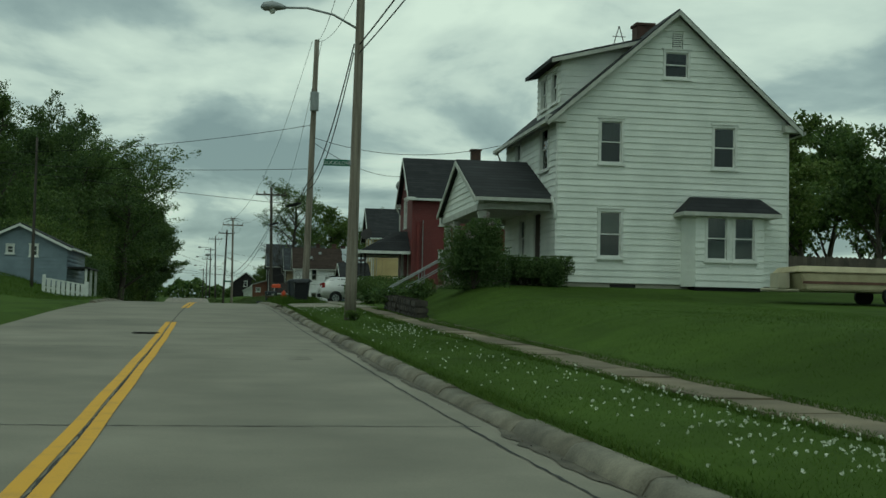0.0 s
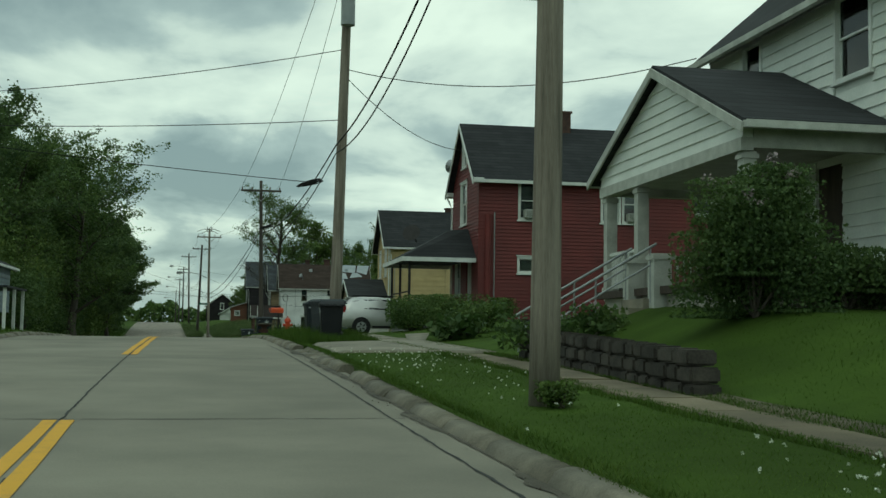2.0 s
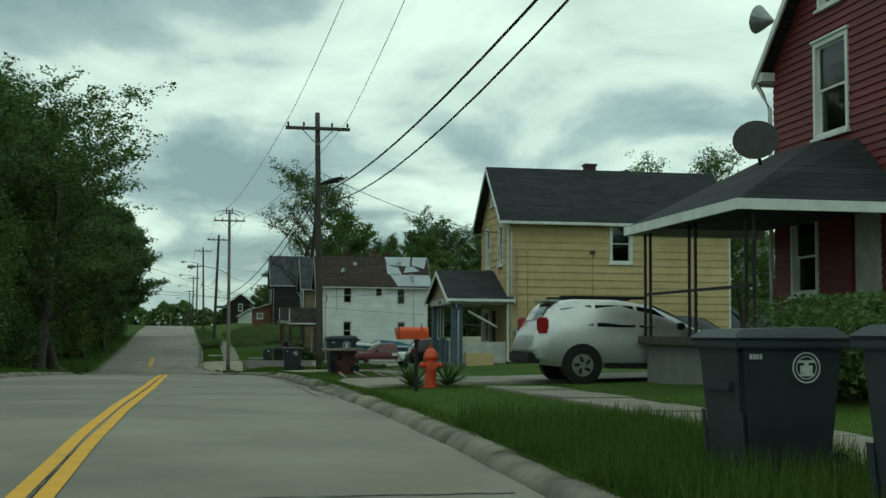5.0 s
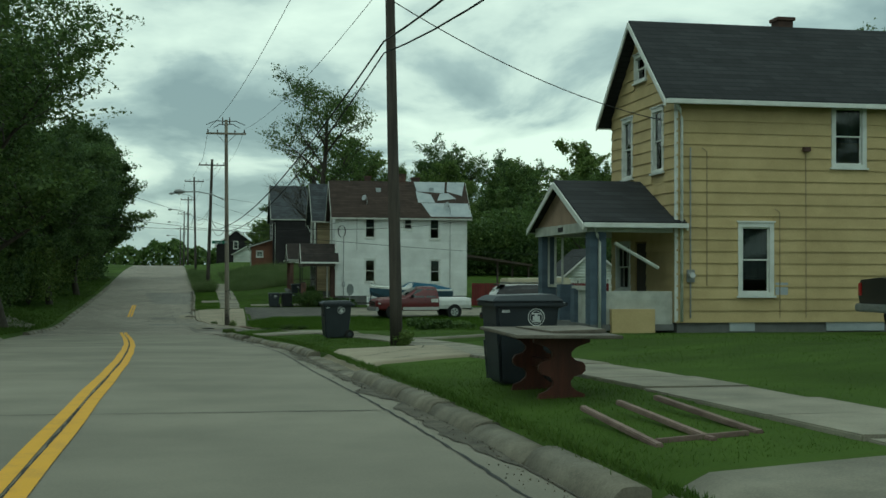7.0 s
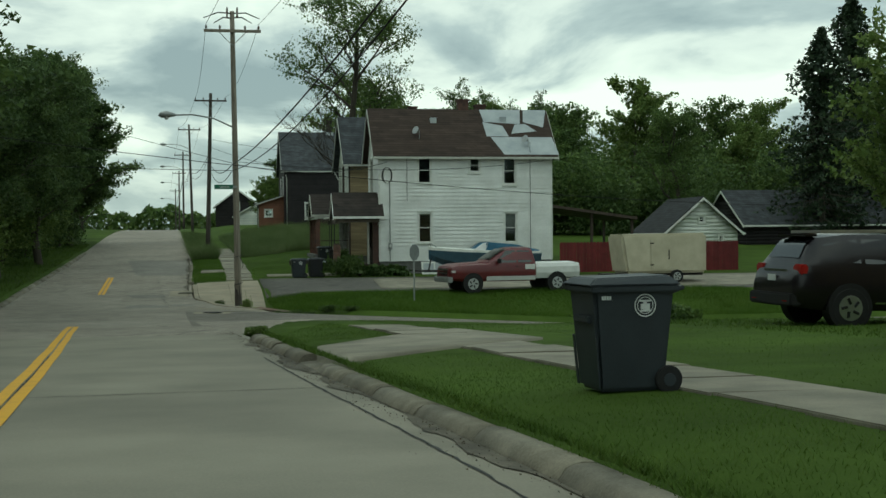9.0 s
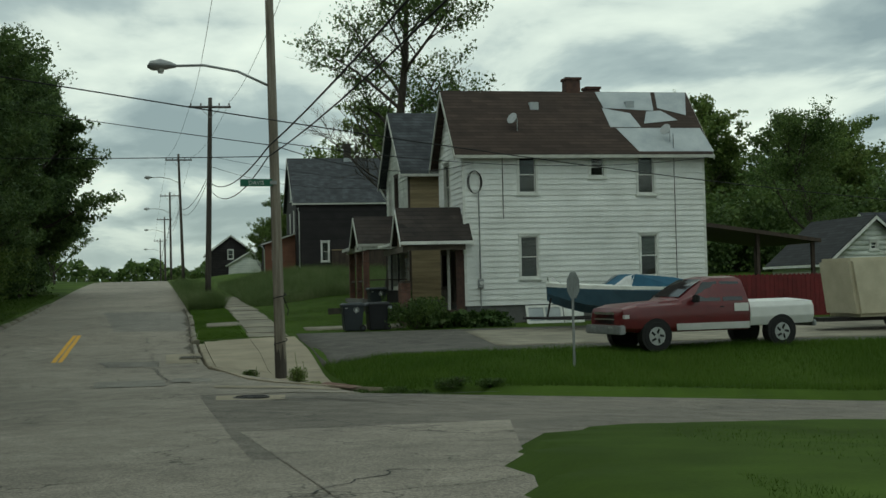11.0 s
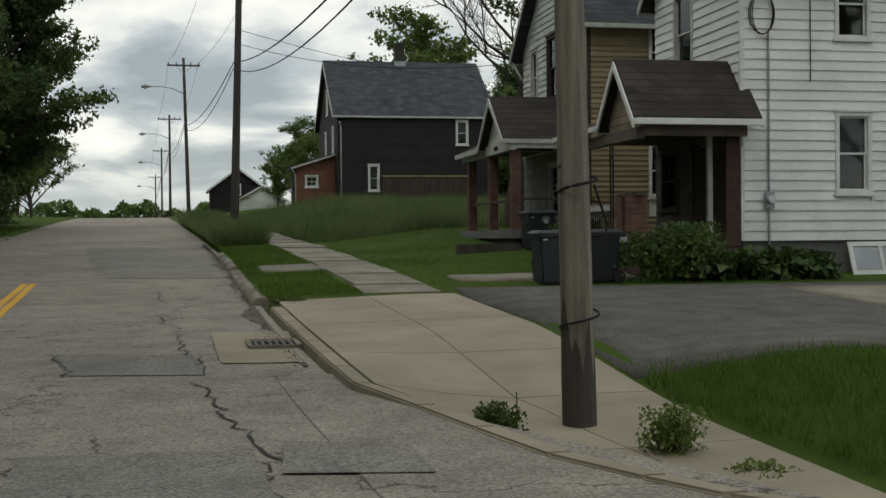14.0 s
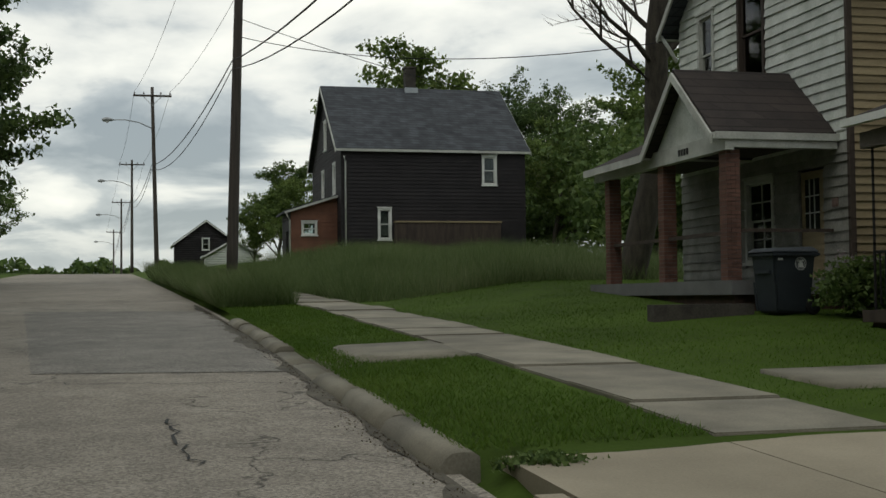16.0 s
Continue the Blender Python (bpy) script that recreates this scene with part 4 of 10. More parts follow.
for s, pts in enumerate((((3.6, 95.6), (4.3, 96.9), (5.0, 98.1), (5.3, 99.6)), ((3.9, 94.3), (4.7, 95.6), (5.5, 96.0)), ((3.5, 97.6), (4.4, 97.4), (5.5, 97.0)), ((4.5, 98.9), (5.6, 98.3)), ((3.5, 52.6), (5.2, 53.0), (6.9, 52.5)), ((4.6, 78.4), (6.2, 78.9), (8.2, 79.6)), ((5.4, 76.8), (5.7, 78.6), (5.6, 80.6)))):
    slab_crack(pts, 0.035, 400 + s)


def corner_paving():
    """The rounded corner pavement in slabs, with a kerb that follows the curve."""
    ys = np.concatenate([np.arange(147.3, 150, 0.3), np.arange(150, 163.9, 0.6)])
    lo = np.maximum(edge_x(ys), np.where(ys > 154, kerb_x(ys), -50)) + 0.25
    hi = np.interp(ys, (147.3, 148.2, 149.5, 154.6, 163.2), (3.6, 2.7, 2.55, 2.62, 2.6))
    holder = thing("corner_pavement", (1.2, 155, gz(1.2, 155)), "pale new concrete corner pavement in large slabs", "pavement")
    holder["kind"] = "structure"
    cuts = [0, 6, 12, 16, 20, 25, len(ys) - 1]
    for c0, c1 in zip(cuts, cuts[1:]):
        for f0, f1 in ((0.0, 0.5), (0.5, 1.0)):
            bm = bmesh.new()
            top, low = [], []
            for i in range(c0, c1 + 1):
                y = ys[i] + (0.01 if i == c0 else -0.01 if i == c1 else 0)
                a, b = lo[i] + (hi[i] - lo[i]) * f0 + 0.006, lo[i] + (hi[i] - lo[i]) * f1 - 0.006
                row = []
                for x in (a, (a + b) / 2, b):
                    z = float(road_z(y)) + 0.108 + 0.06 * float(smoothstep(0, 2.5, x - lo[i])) - float(corner_drop(x, y))
                    row.append(bm.verts.new((x, y, z)))
                top.append(row)
                low.append([bm.verts.new((v.co.x, v.co.y, v.co.z - 0.3)) for v in row])
            for r0, r1, q0, q1 in zip(top, top[1:], low, low[1:]):
                for j in range(2):
                    bm.faces.new((r0[j], r0[j + 1], r1[j + 1], r1[j]))
                bm.faces.new((r0[0], r1[0], q1[0], q0[0]))
                bm.faces.new((r0[2], q0[2], q1[2], r1[2]))
            for r, q in ((top[0], low[0]), (top[-1], low[-1])):
                for j in range(2):
                    bm.faces.new((r[j], r[j + 1], q[j + 1], q[j]))
            part("slab", bm, "concrete_new", holder)
    yk = ys[ys < 163.0]
    for i in range(0, len(yk) - 2, 2):
        bm = bmesh.new()
        pts = []
        for dz in (-0.2, 0.10):
            for j, o in ((i, 0), (i, 1), (i + 2, 1), (i + 2, 0)):
                y = yk[j]
                x = lo[j] - 0.25 + (0.04 if dz > 0 and o == 0 else 0) + o * 0.246
                pts.append((x, y + (0.005 if j == i else -0.005), float(road_z(y)) + (dz if dz < 0 else max(dz - float(corner_drop(x, y)), 0.035 + float(street_z(x, y) - road_z(y))))))
        add_hexa(bm, pts)
        part("kerb_stone", bm, "concrete_new", holder, bevel=0.02)


corner_paving()
drive("lot_concrete", [(8.3, 156.4), (40, 153.7), (40, 162.9), (8.7, 163.2)], "concrete", "pale worn concrete part of the lot", 0.045)
drive("lot", [(2.75, 155.0), (40, 152.6), (40, 163.2), (2.7, 164.4)], "gravel", "worn tarred and gravel parking lot", 0.03)
drive("west_apron", [(-13.5, 150.0), (-9.3, 143.5), (-9.6, 148.5), (-13.5, 160.0)], "concrete", "pale broken concrete apron across the road")
drive("yellow_house_path", [(5.6, 105.5), (10.7, 108.9), (10.7, 109.9), (5.7, 106.5)], "concrete", "narrow concrete front path")
drive("house_path", [(kx(57) + 3.4, 56.4), (8.8, 62.8), (8.2, 63.8), (kx(58) + 3.2, 57.8)], "concrete", "narrow concrete front path")
drive("porch_path", [(3.2, 166.0), (7.0, 166.0), (7.0, 167.4), (3.2, 167.4)], "concrete", "concrete front path")
drive("verge_slab", [(kx(170) - 0.05, 169.8), (kx(170) + 1.8, 170.0), (kx(172) + 1.8, 172.0), (kx(172) - 0.05, 172.0)], "concrete", "old broken concrete slab in the verge")
drive("dirt_walk", [(kx(10) + 3.3, 4), (kx(10) + 3.75, 4), (kx(48) + 3.75, 48), (kx(48) + 3.3, 48)], "dirt", "strip of bare dirt along the pavement", 0.012, 0.02)


# ---------------------------------------------------------------- houses
BOARDS = []    # laid last: (parent, corners, material)


class Wall:
    """A wall in a plane x = c or y = c: u runs along it, n points outwards."""

    def __init__(self, axis, c, sign):
        self.axis, self.c, self.sign = axis, c, sign

    def at(self, u, z, n=0.0):
        d = self.c + self.sign * n
        return (d, u, z) if self.axis == "x" else (u, d, z)

    def box(self, bm, u0, u1, z0, z1, n0, n1):
        a, b = self.at(u0, z0, n0), self.at(u1, z1, n1)
        add_box(bm, *(v for i in range(3) for v in sorted((a[i], b[i]))))


def slices(u0, u1, z0, z1, holes):
    """The parts of a course that no opening cuts away."""
    runs = [(u0, u1)]
    for a, b, c, d in holes:
        if c < z1 - 0.01 and d > z0 + 0.01:
            runs = [r for p, q in runs for r in ((p, min(q, a)), (max(p, b), q)) if r[1] - r[0] > 0.03]
    return runs


def board_wall(house, wall, u0, u1, z0, z1, holes, mat, course, gable=None, core="room", proud=0.038, warp=0.0, pieces=True, seed=0):
    """The core of a wall with its openings, and the courses of boards that cover it. gable: (peak u, peak z) of the triangle above z1."""
    r = random.Random(seed)
    top = gable[1] if gable else z1
    bm = bmesh.new()
    edges = sorted({z0, z1} | {v for h in holes for v in h[2:] if v < z1})

    def span(z):
        if z <= z1 or not gable:
            return u0, u1
        f = (z - z1) / (gable[1] - z1)
        return u0 + (gable[0] - u0) * f, u1 + (gable[0] - u1) * f

    for a, b in zip(edges, edges[1:]):
        for p, q in slices(u0, u1, a, b, holes):
            wall.box(bm, p, q, a, b, -0.16, 0.0)
    if gable:
        gz_edges = sorted({z1, top} | {v for h in holes for v in h[2:] if z1 < v < top})
        for a, b in zip(gz_edges, gz_edges[1:]):
            (a0, a1), (b0, b1) = span(a), span(b - 1e-3)
            for p, q in slices(u0, u1, a, b, holes):
                pa, qa, pb, qb = max(p, a0), min(q, a1), max(p, b0), min(q, b1)
                if qa - pa > 0.02:
                    if qb - pb < 0.02:
                        pb = qb = min(max(gable[0], pa), qa)
                        qb += 0.01
                    lo = [wall.at(pa, a, -0.16), wall.at(qa, a, -0.16), wall.at(qa, a, 0), wall.at(pa, a, 0)]
                    hi = [wall.at(pb, b, -0.16), wall.at(qb, b, -0.16), wall.at(qb, b, 0), wall.at(pb, b, 0)]
                    add_hexa(bm, lo + hi)
    w = part("wall", bm, mat, house)
    z = z0
    while z < top - 0.02:
        zt = min(z + course, top)
        (a0, a1), (b0, b1) = span(z), span(zt - 1e-3)
        for p, q in slices(u0, u1, z, zt, holes):
            pa, qa, pb, qb = max(p, a0), min(q, a1), max(p, b0), min(q, b1)
            if qa - pa < 0.06:
                continue
            if qb - pb < 0.02:
                pb = min(max((pa + qa) / 2, pa), qa)
                qb = pb + 0.01
            t0, t1 = r.uniform(-warp, warp), r.uniform(-warp, warp)
            lo = [wall.at(pa, z - 0.012 + t0, 0.002), wall.at(qa, z - 0.012 + t1, 0.002), wall.at(qa, z - 0.012 + t1, proud + abs(t1) * 0.5), wall.at(pa, z - 0.012 + t0, proud + abs(t0) * 0.5)]
            hi = [wall.at(pb, zt, 0.002), wall.at(qb, zt, 0.002), wall.at(qb, zt, 0.008), wall.at(pb, zt, 0.008)]
            BOARDS.append((w if pieces else None, w, lo + hi, mat))
        z = zt
    return w


def window(house, wall, u0, u1, z0, z1, trim="trim", cover="", split=0.5, rows=1, cols=1, ac=False, tw=0.09, name="window", deep=0.10):
    """A sash window that fills an opening: casing, sill, two sashes with panes, and what hangs behind."""
    bm = bmesh.new()
    wall.box(bm, u0, u0 + tw, z0, z1, -deep, 0.055)
    wall.box(bm, u1 - tw, u1, z0, z1, -deep, 0.055)
    wall.box(bm, u0 + tw, u1 - tw, z1 - tw, z1, -deep, 0.055)
    wall.box(bm, u0 + tw, u1 - tw, z0, z0 + tw * 0.7, -deep, 0.05)
    win = part(name, bm, trim, house)
    bm = bmesh.new()
    wall.box(bm, u0 - 0.05, u1 + 0.05, z0 - 0.06, z0 - 0.004, -0.02, 0.10)
    part("sill", bm, trim, win)
    bm = bmesh.new()
    wall.box(bm, u0 - 0.04, u1 + 0.04, z1 + 0.004, z1 + 0.05, -0.02, 0.085)
    part("head_casing", bm, trim, win)
    a, b, lo, hi = u0 + tw, u1 - tw, z0 + tw * 0.7, z1 - tw
    mid = lo + (hi - lo) * split
    s = 0.042
    for p, q, n in ((lo, mid + s / 2, -0.055), (mid - s / 2, hi, -0.02)):
        bm = bmesh.new()
        wall.box(bm, a, a + s, p, q, n - 0.03, n)
        wall.box(bm, b - s, b, p, q, n - 0.03, n)
        wall.box(bm, a + s, b - s, p, p + s, n - 0.03, n)
        wall.box(bm, a + s, b - s, q - s, q, n - 0.03, n)
        for i in range(1, cols):
            uu = a + (b - a) * i / cols
            wall.box(bm, uu - 0.012, uu + 0.012, p + s, q - s, n - 0.025, n - 0.002)
        for i in range(1, rows):
            zz = p + (q - p) * i / rows
            wall.box(bm, a + s, b - s, zz - 0.012, zz + 0.012, n - 0.025, n - 0.002)
        sash = part("sash", bm, trim, win)
        bm = bmesh.new()
        wall.box(bm, a + s, b - s, p + s, q - s, n - 0.018, n - 0.012)
        pane = part("pane", bm, "glass", win)
        pane.visible_shadow = False
    if cover:
        kind, frac = cover
        bm = bmesh.new()
        if kind == "blind":
            zb = hi - (hi - lo) * frac
            k = max(4, int((hi - zb) / 0.05))
            for i in range(k):
                zz = zb + (hi - zb) * i / k
                wall.box(bm, a + 0.01, b - 0.01, zz, zz + (hi - zb) / k * 0.8, -0.135, -0.125)
        else:
            k = 10
            for i in range(k):
                uu = a + (b - a) * i / k
                wall.box(bm, uu, uu + (b - a) / k, hi - (hi - lo) * frac, hi, -0.15 - 0.02 * (i % 2), -0.13 - 0.02 * (i % 2))
        part("blind" if kind == "blind" else "curtain", bm, kind, win)
    if ac:
        bm = bmesh.new()
        c = (a + b) / 2
        wall.box(bm, c - 0.24, c + 0.24, lo + 0.01, lo + 0.34, -0.1, 0.28)
        unit = part("air_conditioner", bm, "trim_dirty", win, "boxy window air conditioner", bevel=0.015)
        for i in range(6):
            bm = bmesh.new()
            wall.box(bm, c - 0.20, c + 0.20, lo + 0.05 + i * 0.045, lo + 0.065 + i * 0.045, 0.279, 0.287)
            part("grille_slat", bm, "iron", win)
    return win


def gable_roof(house, ridge, u0, u1, v0, v1, z_eave, z_ridge, mat, over=0.32, end=0.35, thick=0.14, fascia="trim", vm=None, gutters=True):
    """A pitched roof. ridge: the axis along which the ridge runs; u along it, v across."""
    vm = (v0 + v1) / 2 if vm is None else vm
    def pt(u, v, z):
        return (u, v, z) if ridge == "x" else (v, u, z)
    made = []
    for va, s in ((v0, -1), (v1, 1)):
        slope = (z_ridge - z_eave) / abs(vm - va)
        ve, ze = va + s * over, z_eave - over * slope
        bm = bmesh.new()
        lo = [pt(u0 - end, ve, ze), pt(u1 + end, ve, ze), pt(u1 + end, vm, z_ridge), pt(u0 - end, vm, z_ridge)]
        hi = [(x, y, z + thick) for x, y, z in lo]
        add_hexa(bm, lo + hi)
        made.append(part("roof", bm, mat, house))
        for uu, d in ((u0 - end, -1), (u1 + end, 1)):
            bm = bmesh.new()
            a, b = uu + d * 0.002, uu + d * 0.045
            lo = [pt(a, ve, ze - 0.10), pt(b, ve, ze - 0.10), pt(b, vm, z_ridge - 0.10), pt(a, vm, z_ridge - 0.10)]
            hi = [(x, y, z + 0.10 + thick * 0.55) for x, y, z in lo]
            add_hexa(bm, lo + hi)
            part("rake_board", bm, fascia, house)
        if gutters:
            bm = bmesh.new()
            for p, q, r0, r1 in ((0.0, 0.012, -0.02, 0.10), (0.11, 0.122, -0.02, 0.10), (0.0, 0.122, -0.03, -0.018)):
                a, b = pt(u0 - end, ve + s * (0.004 + p), ze + r0), pt(u1 + end, ve + s * (0.004 + q), ze + r1)
                add_box(bm, *(v for i in range(3) for v in sorted((a[i], b[i]))))
            part("gutter", bm, fascia, house)
    return made


def chimney(house, x, y, z0, z1, w=0.55, mat="brick_dark"):
    bm = bmesh.new()
    add_box(bm, x - w / 2, x + w / 2, y - w / 2, y + w / 2, z0, z1)
    c = part("chimney", bm, mat, house, bevel=0.012)
    bm = bmesh.new()
    add_box(bm, x - w / 2 - 0.05, x + w / 2 + 0.05, y - w / 2 - 0.05, y + w / 2 + 0.05, z1, z1 + 0.1)
    part("cap", bm, mat, c)


def downspout(house, pts, mat="trim"):
    bm = bmesh.new()
    add_tube(bm, pts, 0.045, 8)
    part("downspout", bm, mat, house, smooth=True)


def foundation(house, x0, x1, y0, y1, z0, z1, mat="block"):
    bm = bmesh.new()
    add_box(bm, x0, x1, y0, y1, z0, z1)
    return part("foundation", bm, mat, house)


def post(house, x, y, z0, z1, w, mat, name="post", cap=True):
    bm = bmesh.new()
    add_box(bm, x - w / 2, x + w / 2, y - w / 2, y + w / 2, z0, z1)
    if cap:
        add_box(bm, x - w / 2 - 0.03, x + w / 2 + 0.03, y - w / 2 - 0.03, y + w / 2 + 0.03, z1 - 0.12, z1 - 0.04)
        add_box(bm, x - w / 2 - 0.03, x + w / 2 + 0.03, y - w / 2 - 0.03, y + w / 2 + 0.03, z0, z0 + 0.1)
    return part(name, bm, mat, house)


def slab_part(house, name, x0, x1, y0, y1, z0, z1, mat, label="", bevel=0.0):
    bm = bmesh.new()
    add_box(bm, x0, x1, y0, y1, z0, z1)
    return part(name, bm, mat, house, label, bevel)


def white_house():
    h = thing("white_house", (17.7, 47.2, gz(17.7, 47)), "tall white clapboard house with a shed dormer and front porch", "house")
    x0, x1, y0, y1, zb, ze, zp, xp = 13.4, 22.05, 43.02, 51.3, 2.03, 7.95, 11.75, 17.75
    foundation(h, x0 + 0.05, x1 - 0.05, y0 + 0.05, y1 - 0.05, 0.8, zb)
    for x in (15.4, 18.4):
        slab_part(h, "cellar_window", x, x + 0.95, y0 + 0.03, y0 + 0.06, 1.62, zb - 0.05, "iron")
    side = Wall("y", y0, -1)
    holes = [(14.9, 15.84, 6.23, 7.85), (19.13, 20.09, 6.2, 7.8), (14.91, 15.85, 2.89, 4.63), (17.26, 18.28, 9.4, 10.45), (17.6, 18.0, 10.5, 11.05)]
    board_wall(h, side, x0, x1, zb, ze, holes, "siding_w", 0.228, gable=(xp, zp), seed=1)
    window(h, side, 14.9, 15.84, 6.23, 7.85, cover=("curtain", 0.52))
    window(h, side, 19.13, 20.09, 6.2, 7.8, cover=("curtain", 0.5))
    window(h, side, 14.91, 15.85, 2.89, 4.63, cover=("blind", 0.45))
    window(h, side, 17.26, 18.28, 9.4, 10.45, cover=("curtain", 0.3))
    bm = bmesh.new()
    for i in range(7):
        side.box(bm, 17.62, 17.98, 10.52 + i * 0.075, 10.57 + i * 0.075, -0.03, 0.03)
    part("vent", bm, "trim", h, "louvred attic vent")
    front = Wall("x", x0, -1)
    fh = [(44.1, 45.45, 6.1, 7.75), (48.5, 49.5, 6.3, 7.75), (45.2, 46.2, 2.6, 4.6), (47.6, 48.6, 3.1, 4.6)]
    board_wall(h, front, y0, y1, zb, ze, fh, "siding_w", 0.228, seed=2)
    window(h, front, 44.1, 45.45, 6.1, 7.75, cover=("curtain", 0.5))
    window(h, front, 48.5, 49.5, 6.3, 7.75, cover=("curtain", 0.7))
    window(h, front, 47.6, 48.6, 3.1, 4.6, cover=("curtain", 0.4))
    bm = bmesh.new()
    front.box(bm, 45.2, 46.2, 2.55, 4.6, -0.1, -0.04)
    part("door", bm, "wood_dark", h, "dark front door")
    board_wall(h, Wall("y", y1, 1), x0, x1, zb, ze, [], "siding_w", 0.6, gable=(xp, zp), pieces=False)
    board_wall(h, Wall("x", x1, 1), y0, y1, zb, ze, [], "siding_w", 0.6, pieces=False)
    for x in (x0, x1):
        slab_part(h, "corner_board", x - 0.035, x + 0.035, y0 - 0.035, y0 + 0.05, zb, ze - 0.15, "trim")
    gable_roof(h, "y", y0, y1, x0, x1, ze, zp, "roof_black", over=0.42, end=0.32, vm=xp, fascia="trim_dirty")
    for x in (x0 - 0.1, x1 + 0.1):
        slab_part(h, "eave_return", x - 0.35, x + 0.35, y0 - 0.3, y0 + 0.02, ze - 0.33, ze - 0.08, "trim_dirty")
    # dormer
    dx, da, db, dz0, dz1 = 13.75, 43.9, 47.4, 8.1, 10.05
    dw = Wall("x", dx, -1)
    board_wall(h, dw, da, db, dz0, dz1, [(44.3, 45.2, 8.6, 9.85), (45.9, 46.8, 8.6, 9.85)], "siding_w", 0.228, seed=3)
    window(h, dw, 44.3, 45.2, 8.6, 9.85, cover=("curtain", 0.5))
    window(h, dw, 45.9, 46.8, 8.6, 9.85)
    for yy, sg in ((da, -1), (db, 1)):
        bm = bmesh.new()
        add_prism(bm, [(dx, 8.15), (16.9, 10.85), (16.2, 10.75), (dx, dz1)], "y", min(yy, yy - sg * 0.12), max(yy, yy - sg * 0.12))
        w = part("dormer_cheek", bm, "siding_w", h)
        z = 8.35
        while z < 10.6:
            xa, xb = dx, min(dx + (z - 8.15) * 1.165, 16.4)
            if z > dz1:
                xa = dx + (z - dz1) / 0.29
            if xb - xa > 0.15:
                a, b = sorted((yy, yy + sg * 0.022))
                BOARDS.append((w, w, [(xa, a, z), (xb, a, z), (xb, b, z), (xa, b, z), (xa, a, z + 0.2), (xb, a, z + 0.2), (xb, b, z + 0.2), (xa, b, z + 0.2)], "siding_w"))
            z += 0.228
    bm = bmesh.new()
    lo = [(dx - 0.45, da - 0.35, dz1 - 0.10), (17.3, da - 0.35, 10.98), (17.3, db + 0.35, 10.98), (dx - 0.45, db + 0.35, dz1 - 0.10)]
    add_hexa(bm, lo + [(x, y, z + 0.14) for x, y, z in lo])
    part("dormer_roof", bm, "roof_black", h)
    bm = bmesh.new()
    lo = [(dx - 0.45, da - 0.40, dz1 - 0.17), (17.0, da - 0.40, 10.82), (17.0, da - 0.352, 10.82), (dx - 0.45, da - 0.352, dz1 - 0.17)]
    add_hexa(bm, lo + [(x, y, z + 0.14) for x, y, z in lo])
    part("dormer_fascia", bm, "trim_dirty", h)
    chimney(h, 17.5, 46.0, 10.9, 11.95, 0.66)
    bm = bmesh.new()
    for dxa in (-0.22, 0.22):
        add_tube(bm, [(16.3 + dxa, 45.2, 11.0), (16.3, 45.2, 11.75)], 0.018, 6)
    add_tube(bm, [(16.05, 45.2, 11.35), (16.55, 45.2, 11.35)], 0.014, 6)
    part("roof_aerial", bm, "iron", h)
    # bay
    b0, b1, by = 18.0, 21.05, 42.25
    bay = Wall("y", by, -1)
    board_wall(h, bay, b0 + 0.25, b1 - 0.25, 1.95, 4.55, [(18.6, 19.5, 2.85, 4.5), (19.62, 20.52, 2.85, 4.5)], "siding_w", 0.228, seed=5)
    window(h, bay, 18.6, 19.5, 2.85, 4.5, cover=("curtain", 0.55))
    window(h, bay, 19.62, 20.52, 2.85, 4.5, cover=("curtain", 0.45))
    for xa, xb in ((b0, b0 + 0.25), (b1, b1 - 0.25)):
        bm = bmesh.new()
        add_prism(bm, [(xa, y0 - 0.002), (xb, by), (xb + (0.1 if xb > xa else -0.1), by), (xa + (0.15 if xb > xa else -0.15), y0 - 0.002)], "z", 1.95, 4.55)
        w = part("bay_cheek", bm, "siding_w", h)
    slab_part(h, "bay_base", b0 + 0.3, b1 - 0.3, by + 0.15, y0 + 0.04, 1.2, 1.95, "iron")
    bm = bmesh.new()
    lo = [(b0 - 0.28, by - 0.32, 4.56), (b1 + 0.28, by - 0.32, 4.56), (b1 + 0.28, y0 - 0.03, 4.56), (b0 - 0.28, y0 - 0.03, 4.56)]
    hi = [(b0 + 0.3, by + 0.25, 5.12), (b1 - 0.3, by + 0.25, 5.12), (b1 - 0.3, y0 - 0.03, 5.16), (b0 + 0.3, y0 - 0.03, 5.16)]
    add_hexa(bm, lo + hi)
    part("bay_roof", bm, "roof_black", h)
    slab_part(h, "bay_fascia", b0 - 0.29, b1 + 0.29, by - 0.33, y0 - 0.035, 4.42, 4.558, "trim_dirty")
    # porch
    gable_roof(h, "x", 10.9, 13.36, 43.7, 51.35, 5.0, 6.62, "roof_black", over=0.4, end=0.32, vm=47.55, fascia="trim_dirty")
    pf = Wall("x", 10.78, -1)
    board_wall(h, pf, 43.7, 51.35, 4.72, 4.98, [], "siding_w", 0.22, gable=(47.55, 6.55), seed=6)
    slab_part(h, "porch_beam", 10.72, 10.95, 43.7, 51.35, 4.5, 4.72, "trim_dirty")
    slab_part(h, "porch_beam", 10.95, 13.36, 43.7, 43.9, 4.55, 4.95, "trim_dirty")
    slab_part(h, "porch_beam", 10.95, 13.36, 51.15, 51.35, 4.55, 4.95, "trim_dirty")
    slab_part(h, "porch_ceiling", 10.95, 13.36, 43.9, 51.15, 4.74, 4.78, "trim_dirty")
    slab_part(h, "porch_floor", 10.7, 13.36, 43.6, 51.45, 2.2, 2.35, "wood_dark")
